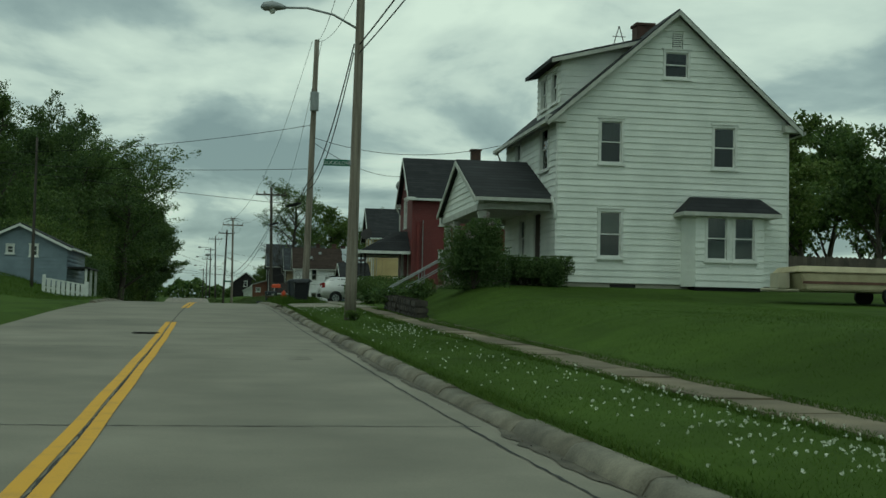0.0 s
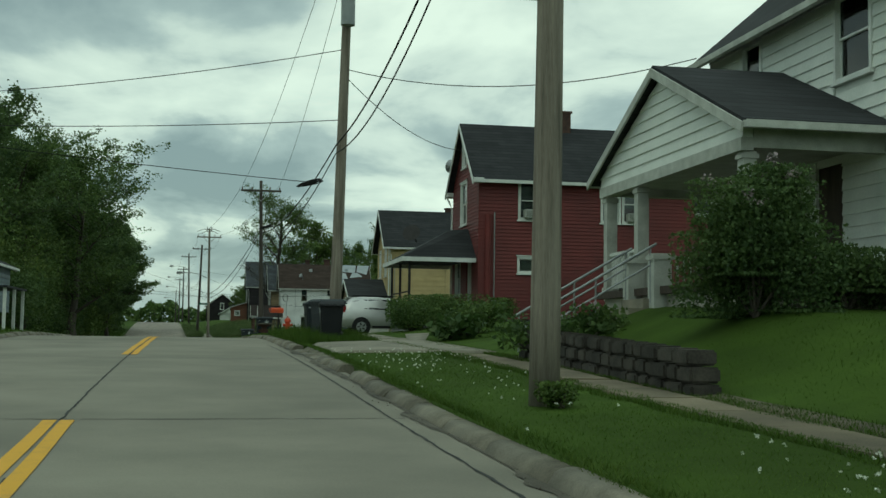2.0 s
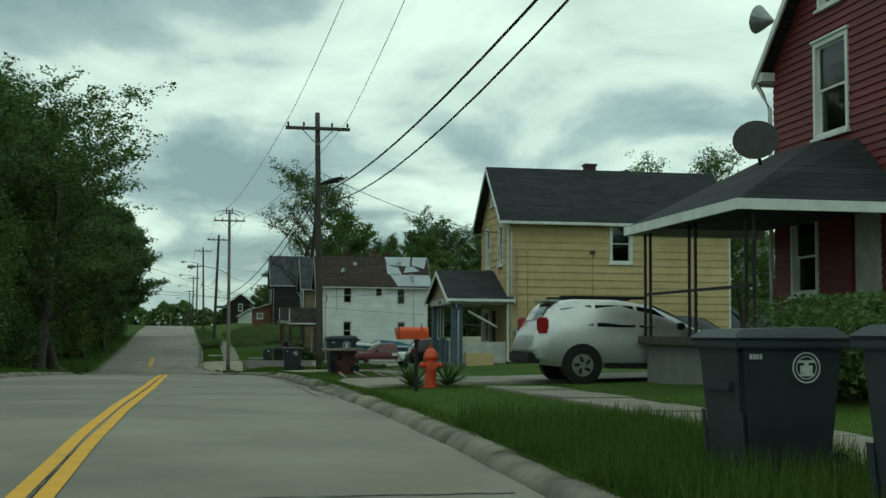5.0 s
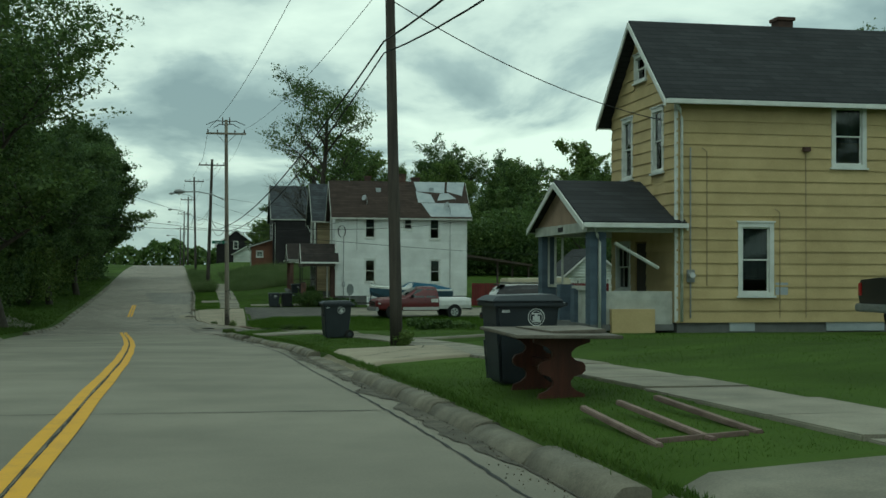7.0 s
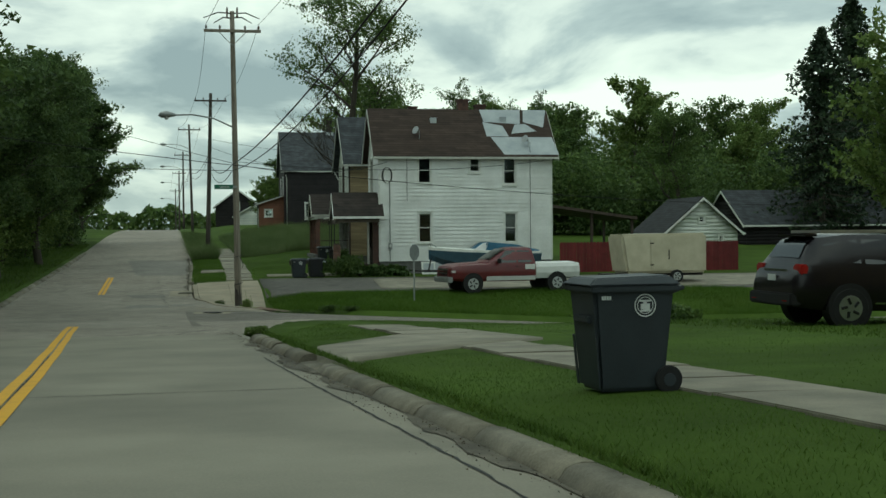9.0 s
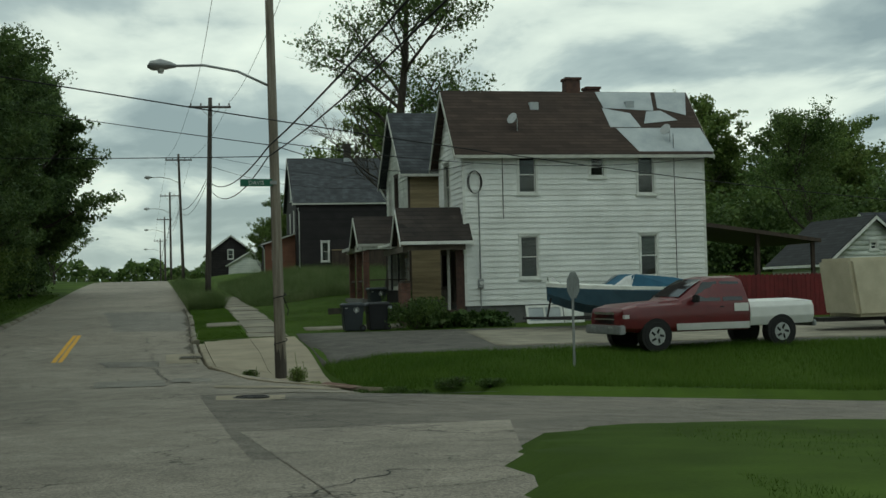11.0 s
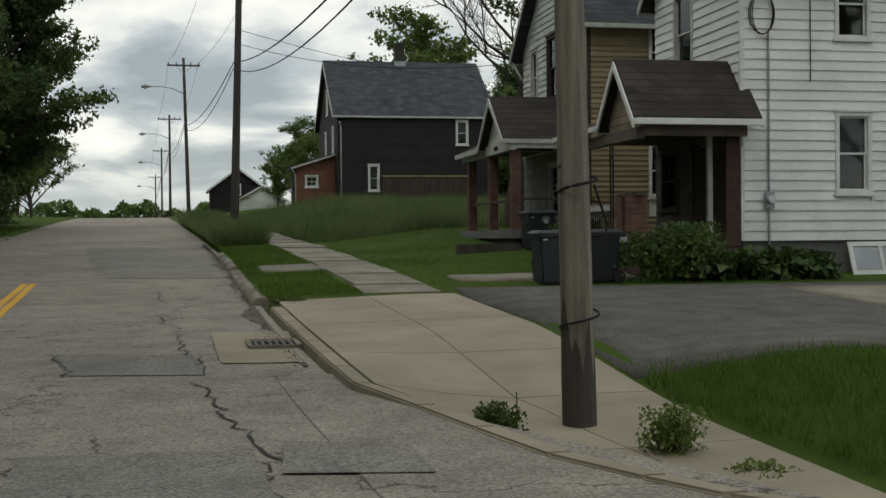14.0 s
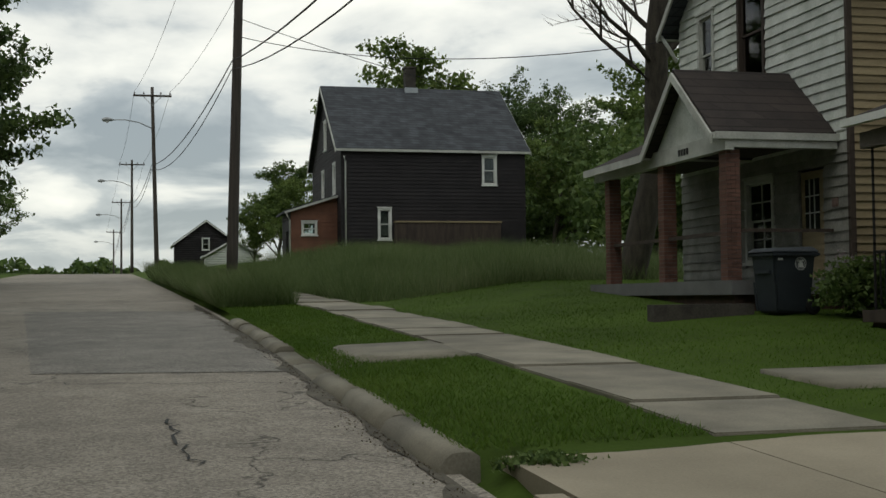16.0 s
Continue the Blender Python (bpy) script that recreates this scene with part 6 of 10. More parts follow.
    add_hexa(bm, lo + [(x, y, z + 0.16) for x, y, z in lo])
    part("carport_roof", bm, "wood_dark", h)
    for x, y in ((24.8, 167.4), (24.8, 172.8), (22.3, 167.4)):
        post(h, x, y, gz(x, y) - 0.1, 2.78 if x > 24 else 3.14, 0.14, "wood_dark", cap=False)


def derelict_house():
    h = thing("derelict_house", (13.5, 179, gz(13.5, 179)), "derelict grey-white house with warped siding and a sagging porch", "house")
    x0, x1, y0, y1, zb, ze, zp, yp = 9.2, 18.0, 175.4, 182.4, 0.7, 6.85, 10.0, 178.9
    foundation(h, x0 + 0.04, x1 - 0.04, y0 + 0.04, y1 - 0.04, -0.4, zb, "block_dark")
    side = Wall("y", y0, -1)
    board_wall(h, side, x0, x1, zb, ze, [(11.02, 11.95, 5.15, 6.75), (11.0, 11.98, 1.7, 3.3)], "siding_gold", 0.15, seed=41, warp=0.004)
    window(h, side, 11.02, 11.95, 5.15, 6.75, trim="trim")
    window(h, side, 11.0, 11.98, 1.7, 3.3, trim="trim")
    slab_part(h, "window_apron", 11.0, 11.98, y0 - 0.05, y0 - 0.012, 1.15, 1.63, "trim")
    front = Wall("x", x0, -1)
    fw = [(178.35, 179.5, 4.95, 6.95), (180.6, 181.4, 5.0, 6.8), (176.3, 177.2, 0.85, 2.9), (178.1, 179.3, 1.2, 2.9)]
    # front wall inside the porch: grime plus painted-in shade, up to the roof
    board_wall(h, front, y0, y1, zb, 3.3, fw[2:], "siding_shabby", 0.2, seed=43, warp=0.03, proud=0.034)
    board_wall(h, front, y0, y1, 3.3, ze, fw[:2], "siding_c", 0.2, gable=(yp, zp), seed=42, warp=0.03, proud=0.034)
    window(h, front, *fw[0], trim="wood_dark")
    window(h, front, *fw[1], trim="trim_dirty")
    window(h, front, *fw[3], trim="trim_dirty", cols=2, rows=2, cover=("curtain", 1.0))
    bm = bmesh.new()
    front.box(bm, 176.35, 177.15, 0.85, 2.85, -0.08, -0.02)
    d = part("door", bm, "siding_gold", h, "tan front door with a nine-light window")
    bm = bmesh.new()
    front.box(bm, 176.5, 177.0, 1.75, 2.7, -0.019, -0.012)
    part("pane", bm, "car_glass", d)
    for i in range(1, 3):
        bm = bmesh.new()
        front.box(bm, 176.5 + i * 0.5 / 3 - 0.012, 176.5 + i * 0.5 / 3 + 0.012, 1.75, 2.7, -0.012, 0.0)
        part("muntin", bm, "trim_dirty", d)
        bm = bmesh.new()
        front.box(bm, 176.5, 177.0, 1.75 + i * 0.317 - 0.012, 1.75 + i * 0.317 + 0.012, -0.012, -0.002)
        part("muntin", bm, "trim_dirty", d)
    slab_part(h, "red_notice", 9.14, 9.165, 175.78, 175.96, 2.12, 2.28, "pallet_red")
    board_wall(h, Wall("y", y1, 1), x0, x1, zb, ze, [], "siding_c", 0.8, pieces=False)
    board_wall(h, Wall("x", x1, 1), y0, y1, zb, ze, [], "siding_c", 0.8, gable=(yp, zp), pieces=False)
    slab_part(h, "corner_board", x0 - 0.05, x0 + 0.05, y0 - 0.04, y0 + 0.05, zb, ze - 0.1, "wood_dark")
    gable_roof(h, "x", x0, x1, y0, y1, ze, zp, "roof_slate", over=0.3, end=0.42, fascia="trim_dirty")
    chimney(h, 14.0, 178.9, 9.7, 10.8, 0.55)
    downspout(h, [(8.8, y1 + 0.3, 6.7), (9.0, y1 + 0.2, 6.35), (9.15, y1 + 0.1, 6.0)])
    # porch: a small gable and a lower hip beyond it
    gable_roof(h, "x", 7.0, 9.15, 176.05, 178.75, 3.5, 4.68, "roof_porch", over=0.22, end=0.25, fascia="trim_dirty", vm=177.45)
    bm = bmesh.new()
    add_prism(bm, [(176.05, 3.40), (178.8, 3.40), (177.45, 4.62)], "x", 7.0, 7.08)
    part("porch_gable", bm, "siding_c", h)
    bm = bmesh.new()
    lo = [(6.75, 179.0, 3.36), (9.15, 179.0, 3.36), (9.15, 182.3, 3.36), (6.75, 182.3, 3.36)]
    add_hexa(bm, lo + [(8.2, 179.0, 4.1), (9.15, 179.0, 4.15), (9.15, 181.2, 4.15), (8.2, 181.0, 4.1)])
    part("porch_roof", bm, "roof_porch", h)
    slab_part(h, "porch_fascia", 6.72, 6.78, 179.0, 182.32, 3.22, 3.37, "trim_dirty")
    slab_part(h, "porch_beam", 6.95, 7.12, 175.75, 182.2, 3.1, 3.4, "trim_dirty")
    for i in range(4):
        slab_part(h, "number_bar", 6.934, 6.948, 177.25 + 0.12 * i, 177.32 + 0.12 * i, 3.19, 3.31, "iron")
    slab_part(h, "porch_beam", 7.12, 9.15, 175.75, 175.9, 3.15, 3.4, "trim_dirty")
    # dark ceiling and floor materials put the porch's shade into their colour
    slab_part(h, "porch_ceiling", 7.12, 9.15, 175.9, 182.2, 3.34, 3.37, "wood_dark")
    slab_part(h, "porch_floor", 6.85, 9.15, 175.4, 182.3, 0.55, 0.8, "block_dark")
    slab_part(h, "porch_base", 6.95, 9.15, 175.5, 182.2, -0.1, 0.55, "brick_dark")
    for y in (176.0, 178.7, 181.6):
        brick_post(h, 7.15, y, 0.8, 3.12, 0.27)
    for y0r, y1r in ((176.15, 178.55), (178.85, 181.45)):
        slab_part(h, "rail", 7.1, 7.17, y0r, y1r, 1.62, 1.69, "wood_dark")
    slab_part(h, "rail", 7.3, 9.1, 175.85, 175.91, 1.66, 1.72, "wood_dark")
    slab_part(h, "low_wall", 5.2, 7.0, 174.9, 175.2, gz(5.5, 174.3) - 0.1, gz(5.5, 174.3) + 0.2, "stone")
    # a slightly smaller build than its neighbours
    pivot = Vector((-2.6, 152.0, 0.57))
    h.location = pivot + (Vector(h.location) - pivot) * 0.955
    h.scale = (0.955, 0.955, 0.955)


def brick_post(house, x, y, z0, z1, w):
    bm = bmesh.new()
    add_box(bm, x - w / 2 + 0.012, x + w / 2 - 0.012, y - w / 2 + 0.012, y + w / 2 - 0.012, z0, z1)
    p = part("brick_post", bm, "block_dark", house)
    n = int((z1 - z0) / 0.075)
    for i in range(n):
        z = z0 + i * (z1 - z0) / n
        for s in (0, 1):
            bm = bmesh.new()
            m = w * (0.33 if (i + s) % 2 else 0.67)
            a, b = (x - w / 2, x - w / 2 + m - 0.006) if s == 0 else (x - w / 2 + (w - m if False else w * (0.67 if i % 2 == 0 else 0.33)), x + w / 2)
            if s == 0:
                b = x - w / 2 + w * (0.67 if i % 2 == 0 else 0.33) - 0.008
            add_box(bm, a, b, y - w / 2, y + w / 2, z + 0.005, z + (z1 - z0) / n - 0.005)
            part("brick", bm, "brick", p)


def dark_house():
    h = thing("dark_house", (12.2, 223, gz(12.2, 223)), "near-black brown two-storey house with an orange side addition", "house")
    x0, x1, y0, y1, zb, ze, zp, yp = 7.0, 17.15, 219.7, 231.3, 1.8, 8.42, 12.62, 225.5
    side = Wall("y", y0, -1)
    wins = [(8.93, 9.68, 3.6, 5.3, dict(cover=("blind", 0.9))), (14.70, 15.54, 6.58, 8.2, dict(cover=("curtain", 0.9)))]
    board_wall(h, side, x0, x1, zb, ze, [w[:4] for w in wins], "siding_dark", 0.2, seed=51)
    for a, b, c, d, k in wins:
        window(h, side, a, b, c, d, tw=0.12, **k)
    front = Wall("x", x0, -1)
    fw = [(221.6, 222.6, 6.2, 7.9), (226.0, 227.0, 6.2, 7.9), (225.0, 226.0, 9.0, 10.7)]
    board_wall(h, front, y0, y1, zb, ze, fw, "siding_dark", 0.2, gable=(yp, zp), seed=52)
    for w in fw:
        window(h, front, *w, cover=("curtain", 0.5))
    board_wall(h, Wall("y", y1, 1), x0, x1, zb, ze, [], "siding_dark", 0.8, pieces=False)
    board_wall(h, Wall("x", x1, 1), y0, y1, zb, ze, [], "siding_dark", 0.8, gable=(yp, zp), pieces=False)
    gable_roof(h, "x", x0, x1, y0, y1, ze, zp, "roof_slate", over=0.14, end=0.3, fascia="trim_dirty")
    chimney(h, 11.97, 225.5, 12.2, 13.9, 0.62, "stone")
    slab_part(h, "flashing", 11.6, 12.35, 224.95, 225.2, 12.4, 12.72, "felt")
    downspout(h, [(7.1, y0 - 0.3, 8.0), (7.2, y0 - 0.1, 7.7), (7.2, y0 - 0.1, 2.2)])
    bm = bmesh.new()
    side.box(bm, 9.8, 15.6, 2.0, 4.5, 0.03, 0.5)
    part("cellar_way", bm, "wood_dark", h, "low brown lean-to against the wall")
    slab_part(h, "lean_to_edge", 9.8, 15.65, y0 - 0.55, y0 - 0.03, 4.5, 4.58, "siding_gold")
    # addition
    ax0, ay0, ay1 = 4.45, 221.0, 225.0
    aw = Wall("y", ay0, -1)
    board_wall(h, aw, ax0, x0 - 0.04, 1.8, 5.15, [(5.02, 5.87, 3.9, 4.65)], "siding_orange", 0.2, seed=53)
    window(h, aw, 5.02, 5.87, 3.9, 4.65, cols=2)
    board_wall(h, Wall("x", ax0, -1), ay0, ay1, 1.8, 5.15, [(222, 223, 2.2, 4.2)], "siding_dark", 0.2, seed=54)
    bm = bmesh.new()
    add_prism(bm, [(ax0, 5.15), (x0 - 0.04, 5.15), (x0 - 0.04, 5.95)], "y", ay0, ay0 + 0.12)
    part("addition_gable", bm, "siding_orange", h)
    bm = bmesh.new()
    lo = [(ax0 - 0.35, ay0 - 0.3, 5.1), (x0 - 0.04, ay0 - 0.3, 6.0), (x0 - 0.04, ay1, 6.0), (ax0 - 0.35, ay1, 5.1)]
    add_hexa(bm, lo + [(x, y, z + 0.12) for x, y, z in lo])
    part("addition_roof", bm, "roof_slate", h)
    bm = bmesh.new()
    lo = [(ax0 - 0.35, ay0 - 0.34, 5.04), (x0 - 0.04, ay0 - 0.34, 5.94), (x0 - 0.04, ay0 - 0.302, 5.94), (ax0 - 0.35, ay0 - 0.302, 5.04)]
    add_hexa(bm, lo + [(x, y, z + 0.12) for x, y, z in lo])
    part("addition_fascia", bm, "trim_dirty", h)
    downspout(h, [(4.2, ay0 - 0.3, 5.0), (4.4, ay0 - 0.1, 4.7), (4.4, ay0 - 0.1, 2.2)])


def simple_house(name, label, x0, x1, y0, y1, z0, ze, zp, wall_mat, roof_mat, ridge, wins=(), fascia="trim", course=0.25, pieces=True):
    """A plain house seen far off. wins: (wall, u0, u1, z0, z1)."""
    h = thing(name, ((x0 + x1) / 2, (y0 + y1) / 2, gz((x0 + x1) / 2, (y0 + y1) / 2)), label, "house")
    walls = {"s": (Wall("y", y0, -1), x0, x1), "n": (Wall("y", y1, 1), x0, x1), "w": (Wall("x", x0, -1), y0, y1), "e": (Wall("x", x1, 1), y0, y1)}
    for k, (w, a, b) in walls.items():
        g = ((a + b) / 2, zp) if (k in "sn") == (ridge == "y") else None
        hs = [v[1:5] for v in wins if v[0] == k]
        board_wall(h, w, a, b, z0, ze, hs, wall_mat, course if k in "sw" or (k == "e" and x0 < -5) else 0.9, gable=g, pieces=pieces and bool(hs), seed=int(x0 * 3))
        for v in hs:
            window(h, w, *v, cover=("curtain", 0.4))
    if ridge == "x":
        gable_roof(h, "x", x0, x1, y0, y1, ze, zp, roof_mat, fascia=fascia)
    else:
        gable_roof(h, "y", y0, y1, x0, x1, ze, zp, roof_mat, fascia=fascia)
    return h


white_house()
red_house()
yellow_house()
old_white_house()
derelict_house()
dark_house()
bh = simple_house("blue_house", "blue-grey gabled house beyond the picket fence", -14.7, -8.75, 84.0, 93.0, 2.2, 4.6, 6.0, "siding_blue", "roof_black", "y",
                  [("s", -11.15, -10.55, 3.95, 4.75), ("s", -12.6, -12.05, 4.1, 4.7)])
slab_part(bh, "porch_roof", -8.74, -7.4, 84.0, 90.0, 3.25, 3.35, "roof_black")
for y in (84.3, 87.0, 89.7):
    post(bh, -7.55, y, gz(-7.55, y) - 0.1, 3.25, 0.14, "trim", cap=False)
simple_house("far_dark_house", "small dark house on the hill crest", 0.0, 7.0, 300, 309, 3.6, 7.0, 9.6, "siding_dark", "roof_slate", "y", [("s", 3.0, 3.9, 6.2, 7.6)], pieces=False)
simple_house("far_garage", "small white garage on the hill", 3.0, 8.5, 287, 293, 3.4, 5.2, 6.8, "siding_w", "roof_slate", "y", [], pieces=False)
simple_house("white_garage", "low white gabled garage behind the lots", 30.2, 35.3, 176, 182, -0.4, 2.1, 4.25, "siding_w", "roof_black", "y", [("s", 32.5, 33.0, 2.6, 3.1), ("s", 31.2, 31.6, 1.2, 1.7), ("s", 33.9, 34.3, 1.3, 1.8)], pieces=False)
simple_house("long_shed", "long low shed with a dark roof", 40.5, 64.0, 186, 194, -0.2, 2.6, 5.2, "siding_dark", "roof_slate", "x", [], pieces=False)


# ---------------------------------------------------------------- poles, signs and wires
def utility_pole(x, y, h, lean, label, mat="pole_wood", arm=None, lamp=None, can=None, r=0.16, second=False):
    """lean: (dx, dy) of the top. arm: height of a crossarm. lamp: (height, reach). can: height of a transformer."""
    z = gz(x, y) - 0.15
    o = thing("utility_pole", (x, y, z), label, "utility pole", "utility poles along the road")

    def at(hh):
        return Vector((x + lean[0] * hh / h, y + lean[1] * hh / h, z + hh))
    bm = bmesh.new()
    n = 8
    add_tube(bm, [at(h * i / n) for i in range(n + 1)], [r * (1 - 0.35 * i / n) for i in range(n + 1)], 14)
    part("pole", bm, mat, o, smooth=True)
    for hh in ([arm] if arm else []) + ([arm - 1.0] if arm and second else []):
        c = at(hh)
        bm = bmesh.new()
        add_box(bm, c.x - 1.25, c.x + 1.25, c.y - 0.18 - 0.06, c.y - 0.18 + 0.06, c.z - 0.06, c.z + 0.06)
        a = part("crossarm", bm, mat, o)
        for s in (-1, 1):
            bm = bmesh.new()
            add_tube(bm, [(c.x + s * 0.6, c.y - 0.2, c.z - 0.05), (c.x, c.y - 0.15, c.z - 0.65)], 0.018, 6)
            part("brace", bm, "steel", a)
        for dx in (-1.15, -0.55, 0.55, 1.15):
            bm = bmesh.new()
            add_tube(bm, [(c.x + dx, c.y - 0.18, c.z + 0.06), (c.x + dx, c.y - 0.18, c.z + 0.14), (c.x + dx, c.y - 0.18, c.z + 0.24)], [0.02, 0.05, 0.035], 8)
            part("insulator", bm, "ceramic", a)
    if lamp:
        hh, reach = lamp
        c = at(hh)
        bm = bmesh.new()
        add_tube(bm, [c, c + Vector((-reach * 0.35, 0, 0.42)), c + Vector((-reach * 0.7, 0, 0.58)), c + Vector((-reach, 0, 0.55))], 0.035, 8)
        a = part("lamp_arm", bm, "steel", o, smooth=True)
        e = c + Vector((-reach, 0, 0.55))
        bm = bmesh.new()
        add_tube(bm, [e + Vector((0.05, 0, 0)), e + Vector((-0.1, 0, 0.02)), e + Vector((-0.35, 0, 0.03)), e + Vector((-0.6, 0, 0.0)), e + Vector((-0.7, 0, -0.03))], [0.05, 0.10, 0.16, 0.13, 0.03], 12)
        head = part("lamp_head", bm, "steel", o, "grey cobra-head street lamp", smooth=True)
        bm = bmesh.new()
        add_tube(bm, [e + Vector((-0.35, 0, -0.05)), e + Vector((-0.35, 0, -0.2))], [0.13, 0.06], 12)
        part("lens", bm, "clear_lens", head)
    if can:
        c = at(can)
        bm = bmesh.new()
        add_tube(bm, [c + Vector((0.0, -0.34, -0.45)), c + Vector((0, -0.34, 0.45))], 0.21, 16)
        t = part("transformer", bm, "transformer", o, "grey pole transformer", smooth=False)
        for dx in (-0.1, 0.1):
            bm = bmesh.new()
            add_tube(bm, [c + Vector((dx, -0.34, 0.45)), c + Vector((dx, -0.34, 0.68))], [0.035, 0.02], 8)
            part("bushing", bm, "ceramic", t)
    return o, at


def street_sign(x, y, z, length, text):
    o = thing("street_name_sign", (x, y, z), "green street name sign with white letters on a pole", "street sign")
    bm = bmesh.new()
    add_box(bm, x - length, x, y - 0.006, y + 0.006, z, z + 0.2)
    part("blade", bm, "green_sign", o)
    bm = bmesh.new()
    add_box(bm, x - 0.06, x + 0.12, y - 0.02, y + 0.02, z + 0.05, z + 0.15)
    part("bracket", bm, "steel", o)
    cu = bpy.data.curves.new("lettering", "FONT")
    cu.body = text
    cu.size = 0.155
    cu.extrude = 0.002
    cu.align_x = "CENTER"
    cu.materials.append(M["white_mark"])
    t = new("lettering", cu)
    t.parent = o
    t.rotation_euler = (radians(90), 0, 0)
    t.location = (-length / 2, -0.010, 0.045)


P1, at1 = utility_pole(5.80, 38.05, 11.5, (0.12, 0.1), "weathered wooden pole with a street lamp", lamp=(8.95, 2.3), r=0.18, arm=10.9)
P2, at2 = utility_pole(5.58, 60.6, 13.0, (0.28, 0.2), "tall weathered wooden pole with a transformer", can=9.9, r=0.18, arm=None)
P3, at3 = utility_pole(4.96, 101.34, 10.2, (-0.25, -0.1), "dark creosoted wooden pole with a crossarm", "pole_dark", arm=9.55, r=0.145)
corner_pole, at4 = utility_pole(1.42, 152.9, 13.4, (-0.15, 0.3), "weathered wooden pole wound with cable at the corner", lamp=(8.2, 2.6), arm=12.5, r=0.155)
for sx, dz, reach in ((-1, 0.0, 1.25), (1, 0.0, 1.2), (-1, -0.22, 0.8), (1, -0.2, 0.85)):
    c = at4(13.3)
    bm = bmesh.new()
    add_tube(bm, [c + Vector((0, -0.05, dz)), c + Vector((sx * reach * 0.5, -0.12, dz + 0.02)), c + Vector((sx * reach, -0.2, dz - 0.24))], [0.03, 0.028, 0.02], 6)
    bracket = part("pin_bracket", bm, "iron", corner_pole)
    bm = bmesh.new()
    add_tube(bm, [c + Vector((sx * 0.22, -0.1, dz)), c + Vector((sx * 0.22, -0.1, dz + 0.26))], [0.05, 0.035], 8)
    part("insulator", bm, "ceramic", bracket)
# dark stain soaked into the foot of the corner pole
rs = np.random.RandomState(44)
bm = bmesh.new()
rings = []
tops_z = 0.95 + 0.35 * np.sin(np.arange(28) * 0.9) * rs.uniform(0.2, 1, 28) + rs.uniform(-0.25, 0.3, 28)
for k in range(28):
    a = 2 * math.pi * k / 28
    col = []
    for hh in (0.0, 0.5 * tops_z[k], tops_z[k]):
        c = at4(hh)
        rr = 0.155 * (1 - 0.35 * hh / 13.4) + 0.005
        col.append(bm.verts.new((c.x + rr * math.cos(a), c.y + rr * math.sin(a), c.z)))
    rings.append(col)
for k in range(28):
    p, q = rings[k], rings[(k + 1) % 28]
    for j in range(2):
        bm.faces.new((p[j], q[j], q[j + 1], p[j + 1]))
part("stained_foot", bm, "pole_dark", corner_pole, "dark damp stain at the foot", smooth=True)
P5, at5 = utility_pole(-0.32, 195.5, 12.6, (0.35, 0), "dark wooden pole in tall grass", "pole_dark", arm=12.0, r=0.19)
P6, at6 = utility_pole(-2.4, 239.0, 12.6, (-0.3, 0), "dark wooden pole with crossarm and street lamp", "pole_dark", arm=12.0, lamp=(9.8, 2.6))
P7, at7 = utility_pole(-4.6, 281, 11.5, (0, 0), "dark wooden pole with crossarm and street lamp", "pole_dark", arm=11.0, lamp=(8.8, 2.6))
P8, at8 = utility_pole(-6.6, 325, 11.5, (0, 0), "dark wooden pole on the hill crest", "pole_dark", arm=11.0, lamp=(8.8, 2.6))
P9, at9 = utility_pole(-9.0, 375, 11.5, (0, 0), "dark wooden pole beyond the crest", "pole_dark", arm=11.0, lamp=(8.8, 2.6))
PL, atl = utility_pole(-9.6, 76.0, 9.0, (0, 0), "slender wooden pole by the picket fence", "pole_dark", r=0.1)
street_sign(5.68, 38.03, 5.18, 0.78, "GOODLOW")
street_sign(1.28, 152.88, 4.05, 0.86, "DAVIS")

# cable wound round the corner pole
o = thing("pole_cable", (1.42, 152.9, 0.0), "black cable wound round a wooden pole", "cable")
bm = bmesh.new()
add_tube(bm, [(1.42 + 0.172 * math.cos(t), 152.9 + 0.172 * math.sin(t), 0.9 + 0.035 * t) for t in np.linspace(0, 9.4, 40)], 0.014, 6)
part("cable", bm, "black", o)
bm = bmesh.new()
add_tube(bm, [(1.42 + 0.178 * math.cos(t), 152.9 + 0.178 * math.sin(t), -0.35 + 0.04 * t) for t in np.linspace(2, 8.3, 30)], 0.013, 6)
part("cable", bm, "black", o)
bm = bmesh.new()
add_tube(bm, [(1.50, 152.70, 1.05), (1.64, 152.75, 0.7), (1.60, 152.72, 0.55)], 0.012, 6)
part("cable", bm, "black", o)


def wire(a, b, sag, r=0.012, n=14, label="black overhead wire between poles", mat="black"):
    a, b = Vector(a), Vector(b)
    pts = [a.lerp(b, i / n) - Vector((0, 0, sag * 4 * (i / n) * (1 - i / n))) for i in range(n + 1)]
    bm = bmesh.new()
    add_tube(bm, [p - a for p in pts], r, 5)
    ob = single("overhead_wire", bm, mat, label, "wire", group="overhead wires")
    ob.location = a
    return pts


